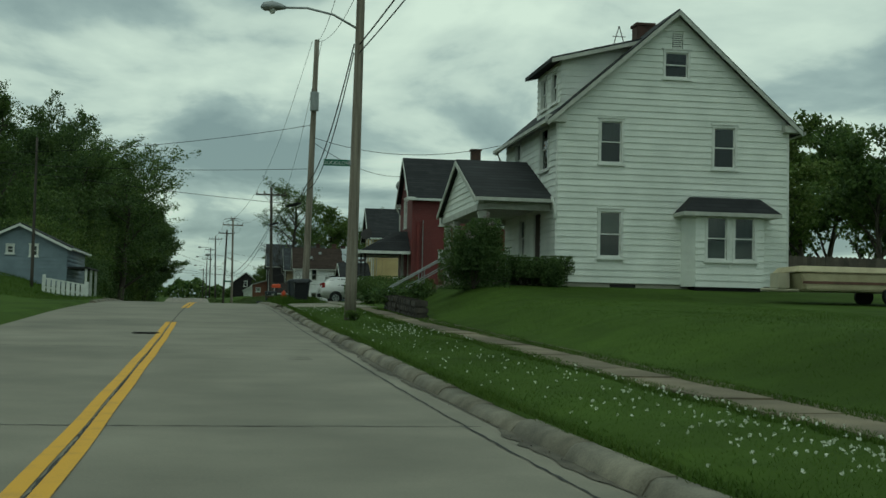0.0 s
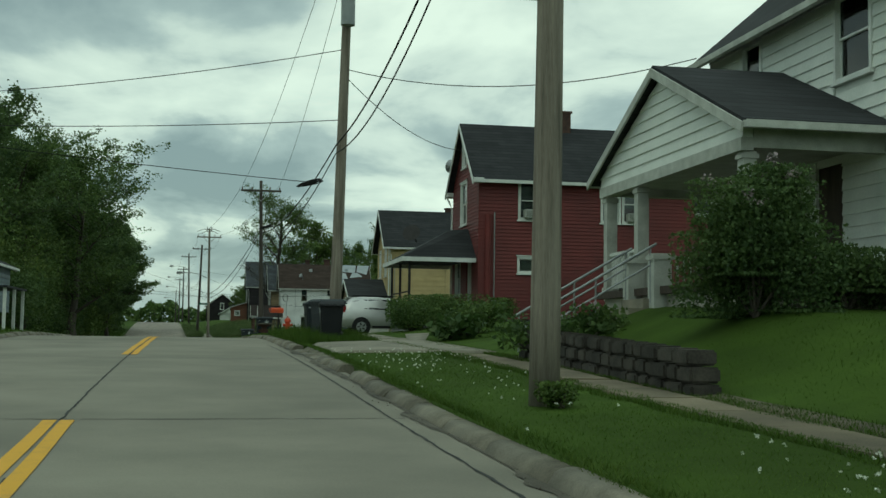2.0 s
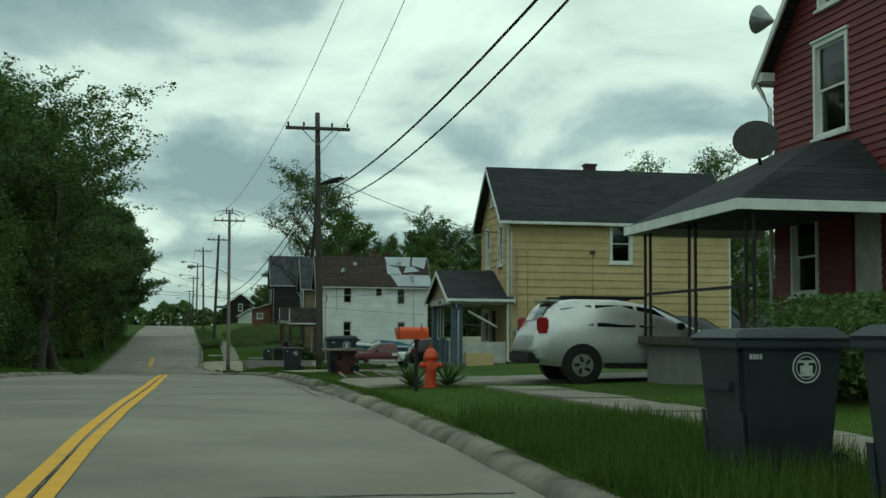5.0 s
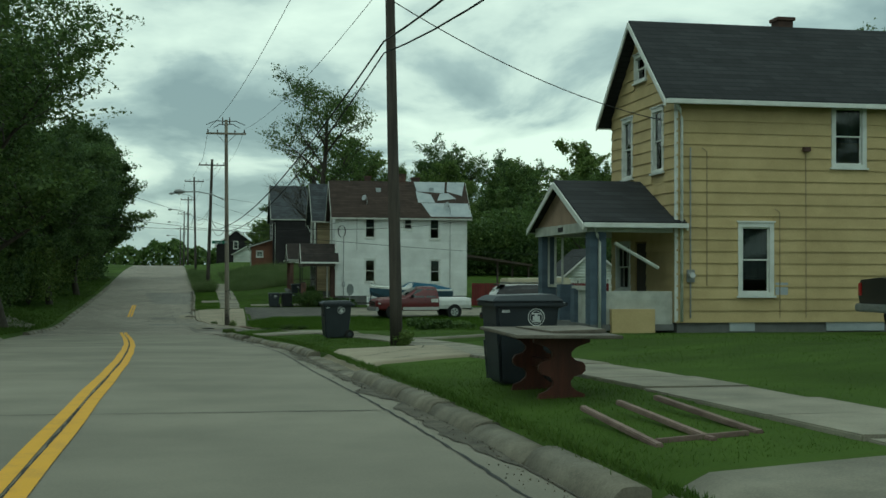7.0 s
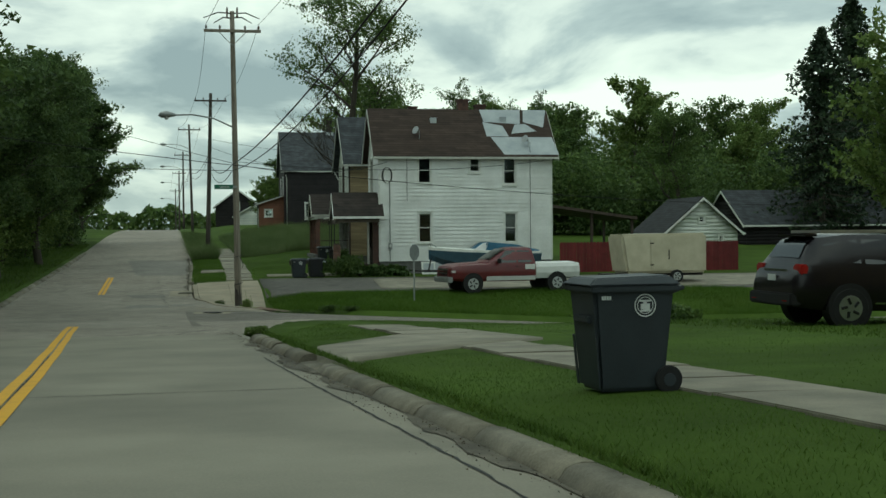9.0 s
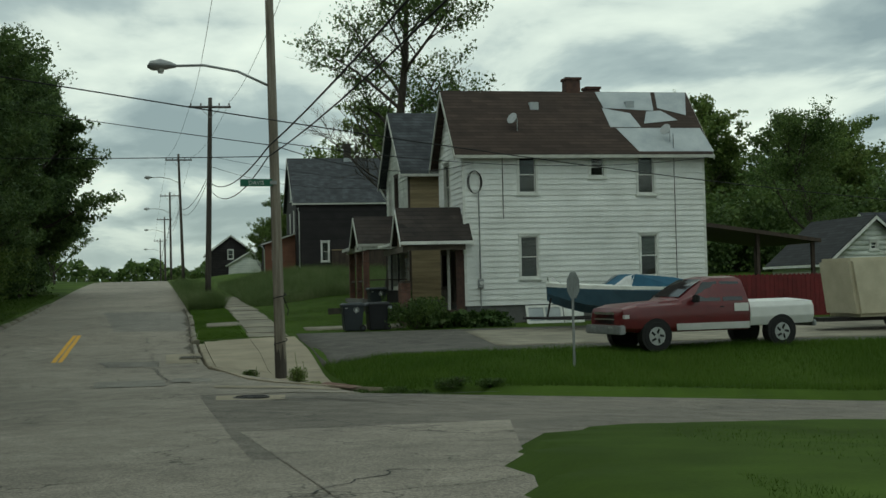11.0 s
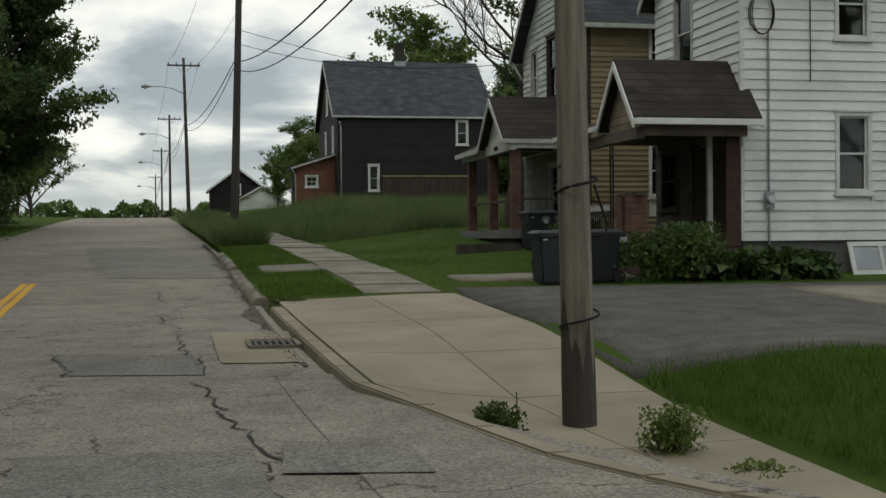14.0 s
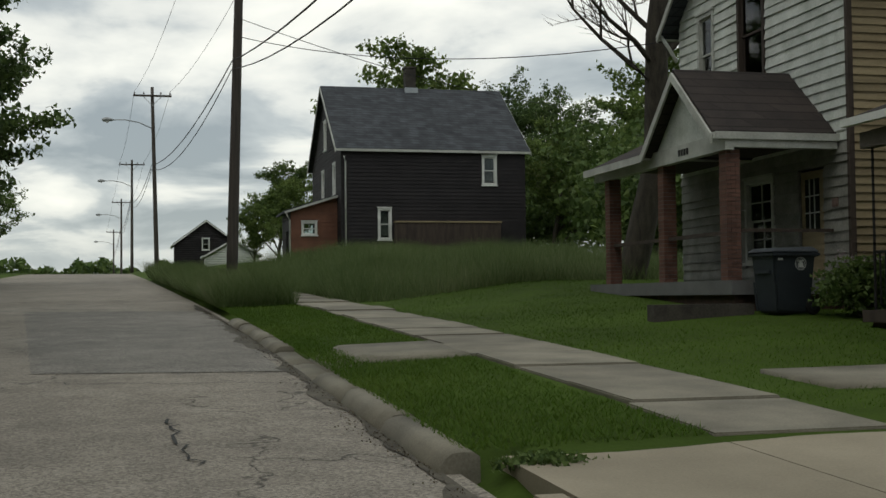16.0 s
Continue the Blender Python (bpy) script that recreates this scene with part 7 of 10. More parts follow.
ats = [at1, at2, at3, at4, at5, at6, at7, at8, at9]
mid_h = [8.5, 5.9, 6.95, 6.55, 7.6, 7.4, 7.2, 7.2, 7.2]
for i in range(8):
    a, b = ats[i], ats[i + 1]
    for k, dz in enumerate((0.0, -0.26)):
        wire(a(mid_h[i] + dz) + Vector((-0.16, 0, 0)), b(mid_h[i + 1] + dz) + Vector((-0.16, 0, 0)), 0.75 + 0.3 * k, 0.022 if k == 0 else 0.018, label="thick black cable between poles")
tops = [at1(11.1), at2(12.8), at3(9.8), at4(12.7), at5(12.2), at6(12.2), at7(11.2), at8(11.2), at9(11.2)]
for i in range(8):
    for dx in (-1.15, 1.15) if i else (-0.5, 0.3):
        wire(tops[i] + Vector((dx if i != 1 else dx * 0.2, -0.18, 0.1)), tops[i + 1] + Vector((dx if i != 0 else dx * 0.2, -0.18, 0.1)), 0.7, 0.010)
back = Vector((8.0, -14, 9.0))
wire(back, at1(8.5), 0.6, 0.022)
wire(back + Vector((0, 0, -0.5)), at1(8.24), 0.7, 0.018)
wire(back + Vector((0, 0, 2.3)), at1(11.2), 0.5, 0.012)
# drops to the houses and across the road
for a, b, s in ((at2(8.2), (13.1, 51.4, 7.9), 0.6), (at2(8.0), (12.0, 74.0, 9.0), 0.5), (at3(7.9), (13.4, 107.2, 6.7), 0.35), (at2(8.8), (-14, 66, 8.4), 0.5), (at2(6.65), (-14, 70, 8.6), 0.3), ((5.06, 64.4, 6.25), (-16, 66, 8.5), 0.2),
                ((-16, 136.5, 6.4), (40, 163.0, 3.4), 1.0), (at4(6.6), (10.0, 166.5, 6.1), 0.5), (at4(6.7), (19.9, 166.4, 6.3), 0.5), (at4(6.6), (-16, 186, 12.0), 0.08), (at4(6.3), (-16, 162, 6.0), 0.1), (at5(8.4), (9.4, 182.5, 6.6), 0.6), (at5(9.0), (20, 212, 9.5), 0.6)):
    wire(a, b, s, 0.013, label="thin black service wire")
# coils of slack cable on the spans
for c in (Vector((5.06, 64.4, 6.2)), Vector((4.85, 95.3, 7.35))):
    bm = bmesh.new()
    for k in range(3):
        add_tube(bm, [(0.42 * math.cos(t) * (1 - 0.1 * k), 0.42 * math.sin(t), 0.1 * math.cos(t) + 0.03 * k) for t in np.linspace(0, 2 * math.pi, 22)], 0.02, 6, cap=False)
    single("cable_coil", bm, "black", "coil of black cable hanging on a span", "cable", loc=(0, 0, 0)).location = c


def stop_sign(x, y, h):
    z = gz(x, y)
    o = thing("stop_sign", (x, y, z - 0.1), "grey back of an octagonal stop sign on a post", "road sign")
    bm = bmesh.new()
    add_box(bm, x - 0.03, x + 0.03, y - 0.02, y + 0.02, z - 0.1, z + h)
    part("post", bm, "steel", o)
    bm = bmesh.new()
    add_prism(bm, [(x + 0.38 * math.cos(radians(22.5 + 45 * k)), z + h - 0.2 + 0.38 * math.sin(radians(22.5 + 45 * k))) for k in range(8)], "y", y - 0.028, y - 0.022)
    bmesh.ops.rotate(bm, verts=bm.verts, cent=(x, y, z), matrix=Matrix.Rotation(radians(45), 3, "Z"))
    part("plate", bm, "sign_back", o)


stop_sign(9.0, 150.8, 2.35)


# ---------------------------------------------------------------- trees
def tree_meshes(seed, height, spread, leaves, leaf, leaf_mat, bare=0.0, low=0.22, droop=0.0, levels=3, vase=False, skirt=False, limbs=11):
    """The trunk with its limbs, and the crown as a cloud of single leaves round the twigs."""
    r = random.Random(seed)
    bm = bmesh.new()
    tips = []

    def grow(p, d, length, rad, level):
        n = 5 if level < 2 else 3
        pts, rads, cur = [p.copy()], [rad], p.copy()
        dd = d.copy()
        for i in range(n):
            dd = (dd + Vector((r.gauss(0, 0.10), r.gauss(0, 0.10), r.gauss(0.03, 0.06) - droop * level * 0.05))).normalized()
            cur = cur + dd * length / n
            pts.append(cur.copy())
            rads.append(rad * (1 - 0.72 * (i + 1) / n))
        add_tube(bm, pts, rads, 8 if level == 0 else 5 if level == 1 else 3, cap=False)
        if level >= 2:
            for q in pts[1:]:
                tips.append((q, level))
        if level < levels:
            k = (limbs, 6, 5, 3)[level]
            for j in range(k):
                f = (low + (0.98 - low) * (j + r.random()) / k) if level == 0 else 0.25 + 0.75 * (j + r.random()) / k
                idx = min(n - 1, int(f * n))
                q = pts[idx].lerp(pts[idx + 1], f * n - idx)
                az = r.uniform(0, 2 * math.pi)
                side = Vector((math.cos(az), math.sin(az), 0))
                up = (0.9 * f - 0.12 if skirt else 0.75) if level == 0 else 0.25
                nd = (dd * ((0.08 + 0.4 * f if skirt else 0.35) if level == 0 else 0.6) + side * 0.9 + Vector((0, 0, up * r.uniform(0.3, 1.1)))).normalized()
                ln = (spread * r.uniform(0.75, 1.15) * ((0.75 + 0.35 * f) if vase else (1.15 - 0.55 * f)) if level == 0 else length * r.uniform(0.45, 0.7))
                grow(q, nd, ln, max(rads[idx] * (0.5 if level == 0 else 0.55), 0.012), level + 1)

    grow(Vector((0, 0, 0)), Vector((r.gauss(0, 0.03), r.gauss(0, 0.03), 1)), height * 0.86, height * 0.021, 0)
    wood = finish(bm, "trunk", "bark", smooth=True)
    rs = np.random.RandomState(seed)
    src = np.array([t[0] for t in tips])
    if bare:
        src = src[rs.rand(len(src)) > bare]
    c = src[rs.randint(0, len(src), leaves)] + rs.normal(0, 0.10 + 0.009 * height, (leaves, 3)) * np.array([1, 1, 0.8])
    v, f = leaf_quads(c, leaf, rs)
    return wood, array_mesh("crown", v, f, leaf_mat)


def leaf_quads(c, size, rs, flat=0.0):
    """Single three-cornered leaves round the given places."""
    n = len(c)
    a = rs.normal(0, 1, (n, 3))
    a[:, 2] *= 1 - flat
    a /= np.linalg.norm(a, axis=1)[:, None]
    b = np.cross(a, rs.normal(0, 1, (n, 3)))
    b /= np.linalg.norm(b, axis=1)[:, None] + 1e-9
    s = size * rs.uniform(0.55, 1.35, (n, 1))
    v = np.concatenate([c - a * s * 0.5, c + a * s * 0.25 + b * s * 0.42, c + a * s * 0.3 - b * s * 0.42])
    i = np.arange(n)
    return v, np.stack([i, i + n, i + 2 * n], 1)


def plant_tree(name, meshes, x, y, label, scale=1.0, turn=0.0, group="", sink=0.1, squash=1.0):
    e = new(name)
    tagged(e, label, "tree", group)
    e.location = (x, y, gz(x, y) - sink)
    e.rotation_euler = (0, 0, turn)
    e.scale = (scale, scale, scale * squash)
    for n, me in zip(("trunk", "crown"), meshes):
        o = new(n, me)
        o.parent = e
    return e


T_A = tree_meshes(1, 17, 6.8, 25000, 0.28, "leaf_dark", low=0.10)
T_B = tree_meshes(2, 18, 6.4, 18000, 0.24, "leaf_mid", low=0.2, bare=0.15)
T_C = tree_meshes(3, 13, 5.8, 62000, 0.17, "leaf_dark", low=0.10)
T_D = tree_meshes(4, 14, 6.0, 14000, 0.36, "leaf_light", low=0.06)
T_E = tree_meshes(5, 19, 6.6, 15000, 0.19, "leaf_mid", low=0.34, bare=0.5)
T_F = tree_meshes(6, 13, 5.6, 14000, 0.34, "leaf_mid", low=0.05)
T_G = tree_meshes(8, 16.5, 6.6, 26000, 0.22, "leaf_mid", low=0.22, bare=0.1, vase=True)
T_M = tree_meshes(11, 16.5, 5.4, 80000, 0.29, "leaf_dark", low=0.13, skirt=True, limbs=24)
rnd = random.Random(9)
LEFT_TREES = ((-18, 98, T_B, 0.86), (-25, 104, T_A, 0.92), (-33, 98, T_B, 0.88), (-42, 104, T_A, 0.9), (-15.5, 110, T_A, 0.84), (-22, 116, T_B, 0.95), (-12.5, 121, T_B, 0.85), (-21, 128, T_A, 0.95),
              (-12.2, 152, T_G, 1.08), (-14, 146, T_A, 0.95), (-24, 142, T_A, 1.0), (-14.8, 157, T_M, 0.8), (-19, 165, T_A, 0.9), (-11.6, 169, T_C, 1.0), (-11.0, 181, T_C, 1.0), (-14.6, 193, T_M, 0.85), (-16.4, 203, T_M, 0.95),
              (-19, 188, T_A, 0.8), (-18, 222, T_C, 0.7), (-30, 122, T_A, 1.0), (-36, 118, T_B, 1.0), (-28, 160, T_B, 1.0), (-52, 110, T_A, 0.9))
for x, y, t, s in LEFT_TREES:
    plant_tree("tree", t, x, y, "tall leafy tree of a dark roadside wood" if t is not T_C else "dense dark maple beside the road", s * rnd.uniform(0.95, 1.05), rnd.uniform(0, 6.28), "roadside wood", squash=rnd.uniform(0.94, 1.04))
for x, y, s, turn, squash in ((-9.9, 131, 1.18, 0.4, 0.74), (-10.4, 142, 1.2, 2.2, 0.82)):
    plant_tree("tree", T_G, x, y, "airy spreading tree leaning out over the roadside", s, turn, "roadside wood", squash=squash)
plant_tree("tree", T_M, -12.7, 212, "broad dense dark maple at the roadside", 1.0, 4.04, "roadside wood")
half_bare = plant_tree("tree", T_E, 9.5, 186.2, "tall half-bare tree behind a derelict house", 1.0, 0.6)


def dead_limbs(tree, seed):
    """Leafless lower limbs, forking into fine twigs."""
    r = random.Random(seed)

    def fork(bm, p, d, ln, rad, level):
        pts, q = [p], p
        for i in range(4):
            d = (d + Vector((r.gauss(0, 0.12), r.gauss(0, 0.12), r.gauss(0.03, 0.08)))).normalized()
            q = q + d * ln / 4
            pts.append(q)
        add_tube(bm, pts, [rad * (1 - 0.2 * i) for i in range(5)], 5, cap=False)
        if level < 3:
            for q in pts[1:]:
                for _ in range(2 if level else 1):
                    side = Vector((r.gauss(0, 1), r.gauss(0, 1), r.gauss(0.1, 0.8))).normalized()
                    fork(bm, q, (d + side * 0.8).normalized(), ln * r.uniform(0.4, 0.6), rad * 0.45, level + 1)

    stem = np.array([v.co for v in T_E[0].vertices])
    turned = tree.rotation_euler.to_matrix().inverted()
    for z, d in ((5.5, (-1, -0.25, 0.75)), (6.1, (-0.7, 0.5, 0.9)), (4.9, (-0.9, -0.4, 0.9))):
        ring = stem[(np.abs(stem[:, 2] - z) < 0.7)]
        start = Vector((*((ring[:, :2].max(0) + ring[:, :2].min(0)) / 2), z))
        bm = bmesh.new()
        fork(bm, start, turned @ Vector(d).normalized(), 4.2, 0.085, 0)
        o = new("dead_limb", finish(bm, "dead_limb", "bark", smooth=True))
        o.parent = tree


dead_limbs(half_bare, 5)
for x, y, t, s in ((30, 226, T_D, 0.85), (38, 232, T_F, 0.95), (24, 240, T_D, 0.55), (48, 236, T_D, 1.12), (56, 230, T_F, 1.0), (66, 236, T_D, 0.95), (44, 250, T_A, 0.85), (60, 252, T_D, 0.9), (77, 238, T_A, 0.85),
                   (34, 212, T_F, 0.7), (52, 214, T_D, 0.7), (64, 210, T_F, 0.75), (21.5, 236, T_F, 0.52), (88, 240, T_D, 1.0), (20.0, 262, T_D, 1.28), (25.5, 242, T_D, 0.58), (29, 236, T_D, 0.55), (37, 290, T_A, 1.16), (44, 292, T_B, 1.1), (50, 286, T_D, 1.2), (57, 290, T_A, 0.92), (65, 288, T_D, 1.0), (31, 296, T_B, 1.0), (8.8, 262, T_D, 0.48), (9, 272, T_F, 0.7), (6.4, 268, T_D, 0.36),
                   (42, 80, T_F, 0.95), (36, 70, T_D, 0.72), (46, 64, T_F, 0.9), (39, 156, T_D, 0.95), (48, 160, T_B, 0.85), (35, 60, T_F, 0.66), (34.6, 132, T_E, 0.86), (36.2, 189, T_B, 0.6), (27, 214, T_D, 0.56), (19.5, 222, T_D, 0.52), (23, 206, T_D, 0.46)):
    plant_tree("tree", t, x, y, "leafy green tree behind the back lots", s, rnd.uniform(0, 6.28), "trees behind the lots")
for x, y, t, s in ((-17, 262, T_F, 0.7), (-22, 290, T_D, 0.7), (-15.5, 250, T_D, 0.42)):
    plant_tree("tree", t, x, y, "small leafy tree near the hill crest", s, rnd.uniform(0, 6.28), "trees on the hill")


MAPLE_FOOT = ((-13.2, 209, 3.6), (-14.4, 204, 4.6), (-14.2, 215, 4.0), (-15.5, 198, 5.0), (-15, 209, 4.8))


def spruce(x, y, height, spread, seed):
    rs = np.random.RandomState(seed)
    bm = bmesh.new()
    add_tube(bm, [(0, 0, 0), (0, 0, height)], [height * 0.018, 0.02], 8)
    cs = []
    for z in np.arange(1.2, height, 0.42):
        w = spread * (1 - z / height) ** 0.6 * (0.8 + 0.28 * math.sin(z * 1.25 + seed) + rs.uniform(-0.12, 0.12))
        for k in range(12):
            az = rs.uniform(0, 6.28)
            ln = w * rs.uniform(0.5, 1.15)
            end = np.array([math.cos(az) * ln, math.sin(az) * ln, z - 0.18 * ln])
            add_tube(bm, [(0, 0, z), tuple(end)], [0.035, 0.008], 4, cap=False)
            t = rs.rand(24, 1) ** 0.7
            cs.append(np.array([0, 0, z]) * (1 - t) + end * t + rs.normal(0, 0.13, (24, 3)) - np.array([0, 0, 0.1]))
    wood = finish(bm, "trunk", "bark")
    v, f = leaf_quads(np.concatenate(cs), 0.36, rs)
    return plant_tree("spruce_tree", (wood, array_mesh("crown", v, f, "needles")), x, y, "tall dark spruce behind the lots")


spruce(46.8, 186, 16.8, 6.4, 3)
spruce(51.5, 190, 20.0, 7.0, 4)


def far_woods():
    """The wooded skyline beyond the hill."""
    rs = np.random.RandomState(12)
    cs = []
    for x0, x1, y, h, n in ((-220, 10, 620, 19, 11000), (5, 300, 520, 14, 9000), (60, 220, 300, 15, 9000), (-160, -50, 200, 17, 9000)):
        c = np.stack([rs.uniform(x0, x1, n), y + rs.normal(0, 6, n), rs.rand(n) ** 0.7], 1)
        crown = h * (0.72 + 0.22 * np.sin(c[:, 0] * 0.21) * 0.5 + 0.06 * np.sin(c[:, 0] * 0.63 + 1))
        c[:, 2] = c[:, 2] * crown + ground_z(c[:, 0], c[:, 1]) * 0.4
        cs.append(c)
    v, f = leaf_quads(np.concatenate(cs), 2.4, rs)
    tagged(new("far_woods", array_mesh("far_woods", v, f, "leaf_mid")), "distant dark green woods on the skyline", "woods", kind="stuff")


far_woods()


def bush(name, x, y, rx, ry, h, mat, leaves, leaf, label, seed, flowers=0, flat=0.0, z=None):
    """A shrub: short stems and single leaves, uneven in outline."""
    rs = np.random.RandomState(seed)
    z0 = gz(x, y) - 0.03 if z is None else z
    e = thing(name, (x, y, z0), label, "shrub")
    bm = bmesh.new()
    lobes = []
    for k in range(11):
        az, rr, zz = rs.uniform(0, 6.28), rs.uniform(0.1, 0.8) ** 0.7, rs.uniform(0.35, 0.95)
        end = np.array([math.cos(az) * rx * rr, math.sin(az) * ry * rr, h * zz])
        lobes.append(end)
        add_tube(bm, [(x, y, z0), (x + end[0] * 0.5, y + end[1] * 0.5, z0 + end[2] * 0.6), (x + end[0], y + end[1], z0 + end[2])], [0.03, 0.02, 0.008], 5, cap=False)
    tagged(part("branchwork", bm, "bark", e), kind="stuff")
    lobes = np.array(lobes)
    c = lobes[rs.randint(0, len(lobes), leaves)] * np.array([1, 1, 0.8]) + np.clip(rs.normal(0, 1, (leaves, 3)), -1.5, 1.5) * np.array([rx, ry, h * 0.6]) * 0.30
    c[:, 2] = np.abs(c[:, 2])
    v, f = leaf_quads(c, leaf, rs, flat)
    part_mesh("foliage", array_mesh("foliage", v, f, mat), e)
    if flowers:
        c = lobes[rs.randint(0, len(lobes), flowers)] * 1.12 + rs.normal(0, 0.25, (flowers, 3)) * np.array([rx, ry, h * 0.4]) * 0.6
        c = np.repeat(c, 22, 0) + rs.normal(0, 0.05, (flowers * 22, 3))
        c[:, 2] = np.abs(c[:, 2])
        v, f = leaf_quads(c, 0.055, rs)
        part_mesh("blossom", array_mesh("blossom", v, f, "lilac"), e, "pale faded blossom")
    return e


for i, (x, y, h) in enumerate(MAPLE_FOOT):
    bush("roadside_shrub", x, y, 2.1, 2.4, h, "leaf_dark", 5200, 0.22, "tall dark undergrowth beneath the maple", 170 + i)
for i, (x, y) in enumerate(((26, 203), (30, 206), (34, 202), (38.5, 205), (43, 201), (47, 204))):
    bush("thicket_shrub", x, y, 2.8, 1.8, 3.6 + 0.5 * (i % 3), "leaf_dark", 3400, 0.34, "dark undergrowth at the foot of the back-lot trees", 230 + i)
bush("lilac_bush", 10.4, 42.5, 1.08, 0.85, 2.42, "leaf_dark", 34000, 0.072, "large fading lilac bush before the porch", 1, 42)
bush("shrub", 12.2, 42.9, 1.15, 0.55, 1.25, "leaf_dark", 7000, 0.085, "low dark shrub by the house corner", 2)
bush("shrub", 13.3, 42.35, 0.5, 0.4, 1.1, "leaf_dark", 7000, 0.08, "small leafy shrub by the house corner", 3)
bush("shrub", 8.6, 47.0, 1.0, 0.8, 0.9, "leaf_mid", 2500, 0.12, "low leafy plants by the steps", 4, 6)
bush("shrub", 9.0, 67.8, 1.05, 1.0, 1.2, "leaf_mid", 9000, 0.085, "round green shrub before the porch", 5)
bush("shrub", 10.3, 69.8, 1.5, 1.0, 1.3, "leaf_mid", 13000, 0.085, "round green shrub before the porch", 6)
bush("shrub", 12.6, 70.2, 0.9, 0.7, 1.2, "leaf_mid", 3000, 0.09, "leafy shrub against the foundation", 7)
bush("leafy_plant", 8.6, 57.4, 0.7, 0.6, 0.7, "hosta", 420, 0.24, "broad-leaved plant beside the front path", 8, flat=0.4)
bush("leafy_plant", 9.6, 59.3, 0.7, 0.6, 0.9, "leaf_mid", 1500, 0.12, "leafy green plant on the lawn", 9)
bush("shrub", 7.9, 172.9, 0.75, 0.6, 0.95, "leaf_mid", 5200, 0.09, "flowering shrub beside the derelict porch", 12, 8)
bush("shrub", 7.3, 165.4, 1.1, 0.7, 1.2, "leaf_mid", 4500, 0.10, "dark green shrub beside the porch", 10)
for i, x in enumerate((8.9, 9.6, 10.3, 11.0)):
    bush("hosta", x - 0.6, 165.5, 0.62, 0.5, 0.62, "hosta", 420, 0.26, "variegated hosta at the foot of the house", 20 + i, flat=0.4)
for i, (x, y, rx, h) in enumerate(((9.6, 123.6, 0.9, 0.5), (10.9, 125.2, 0.8, 0.45))):
    bush("shrub", x, y, rx, rx * 0.8, h, "leaf_mid", 3000, 0.13, "leafy green shrub in the yard", 40 + i)
for i, (x, y, rx, h) in enumerate(((20, 208, 4, 6.0), (26, 205, 4, 6.5), (32, 204, 4.5, 7.0), (39, 206, 4.5, 7.5), (46, 208, 4.5, 7.0), (53, 206, 4.5, 7.5), (60, 208, 4.5, 7.5), (23, 218, 4, 7.5), (36, 218, 5, 8.5), (50, 220, 5, 9.0), (23.5, 230, 3.5, 5.0), (29.5, 229, 4, 5.5), (19.5, 232, 3, 4.5))):
    bush("thicket", x, y, rx, rx * 0.8, h, "leaf_mid", 5200, 0.36, "tall leafy thicket behind the lots", 160 + i)
for i, y in enumerate(np.arange(99, 130, 5.0)):
    x = kx(y) - LEFT - 3.0 - (i % 3) * 0.8
    bush("roadside_shrub", x - 2.0, y, 2.4, 2.6, 3.0 + 0.8 * (i % 4), "leaf_mid" if i % 2 else "leaf_dark", 5200, 0.18, "leafy undergrowth along the wood's edge", 60 + i)
for i, y in enumerate(np.arange(94, 136, 4.2)):
    bush("roadside_shrub", kx(y) - LEFT - 8.5 - (i % 3) * 1.2, y, 2.6, 2.6, 4.2 + 0.7 * (i % 3), "leaf_dark", 5200, 0.2, "tall dark undergrowth inside the wood", 130 + i)
for i, y in enumerate(np.arange(165, 236, 5.5)):
    x = kx(y) - LEFT - 3.4 - (i % 3) * 0.7
    bush("roadside_shrub", x - 1.2, y, 1.8, 2.4, 3.2 + 1.1 * (i % 3), "leaf_dark", 3200, 0.2, "dark undergrowth along the wood's edge", 90 + i)


for i, y in enumerate(np.arange(92, 146, 5.0)):
    bush("roadside_shrub", kx(y) - LEFT - 6.4 - 0.9 * (i % 3), y, 2.7, 3.0, 5.4 + 1.1 * ((i * 7) % 4), "leaf_mid" if i % 3 else "leaf_light", 7000, 0.2, "tall leafy saplings closing the edge of the wood", 500 + i)
for i, (x, y) in enumerate(((-13.2, 141.0), (-14.0, 148.0), (-14.2, 155.0), (-14.6, 161.5))):
    bush("roadside_shrub", x, y, 2.6, 2.8, 6.0 + 0.8 * (i % 2), "leaf_mid", 8000, 0.2, "tall leafy saplings under the trees", 560 + i)
for i, y in enumerate(np.arange(167, 208, 4.0)):
    bush("roadside_shrub", kx(y) - LEFT - 3.6 - 0.6 * (i % 3), y, 2.2, 2.6, 4.6 + 0.9 * ((i * 7) % 4), "leaf_mid" if i % 3 else "leaf_light", 7500, 0.19, "tall leafy saplings closing the edge of the wood", 530 + i)


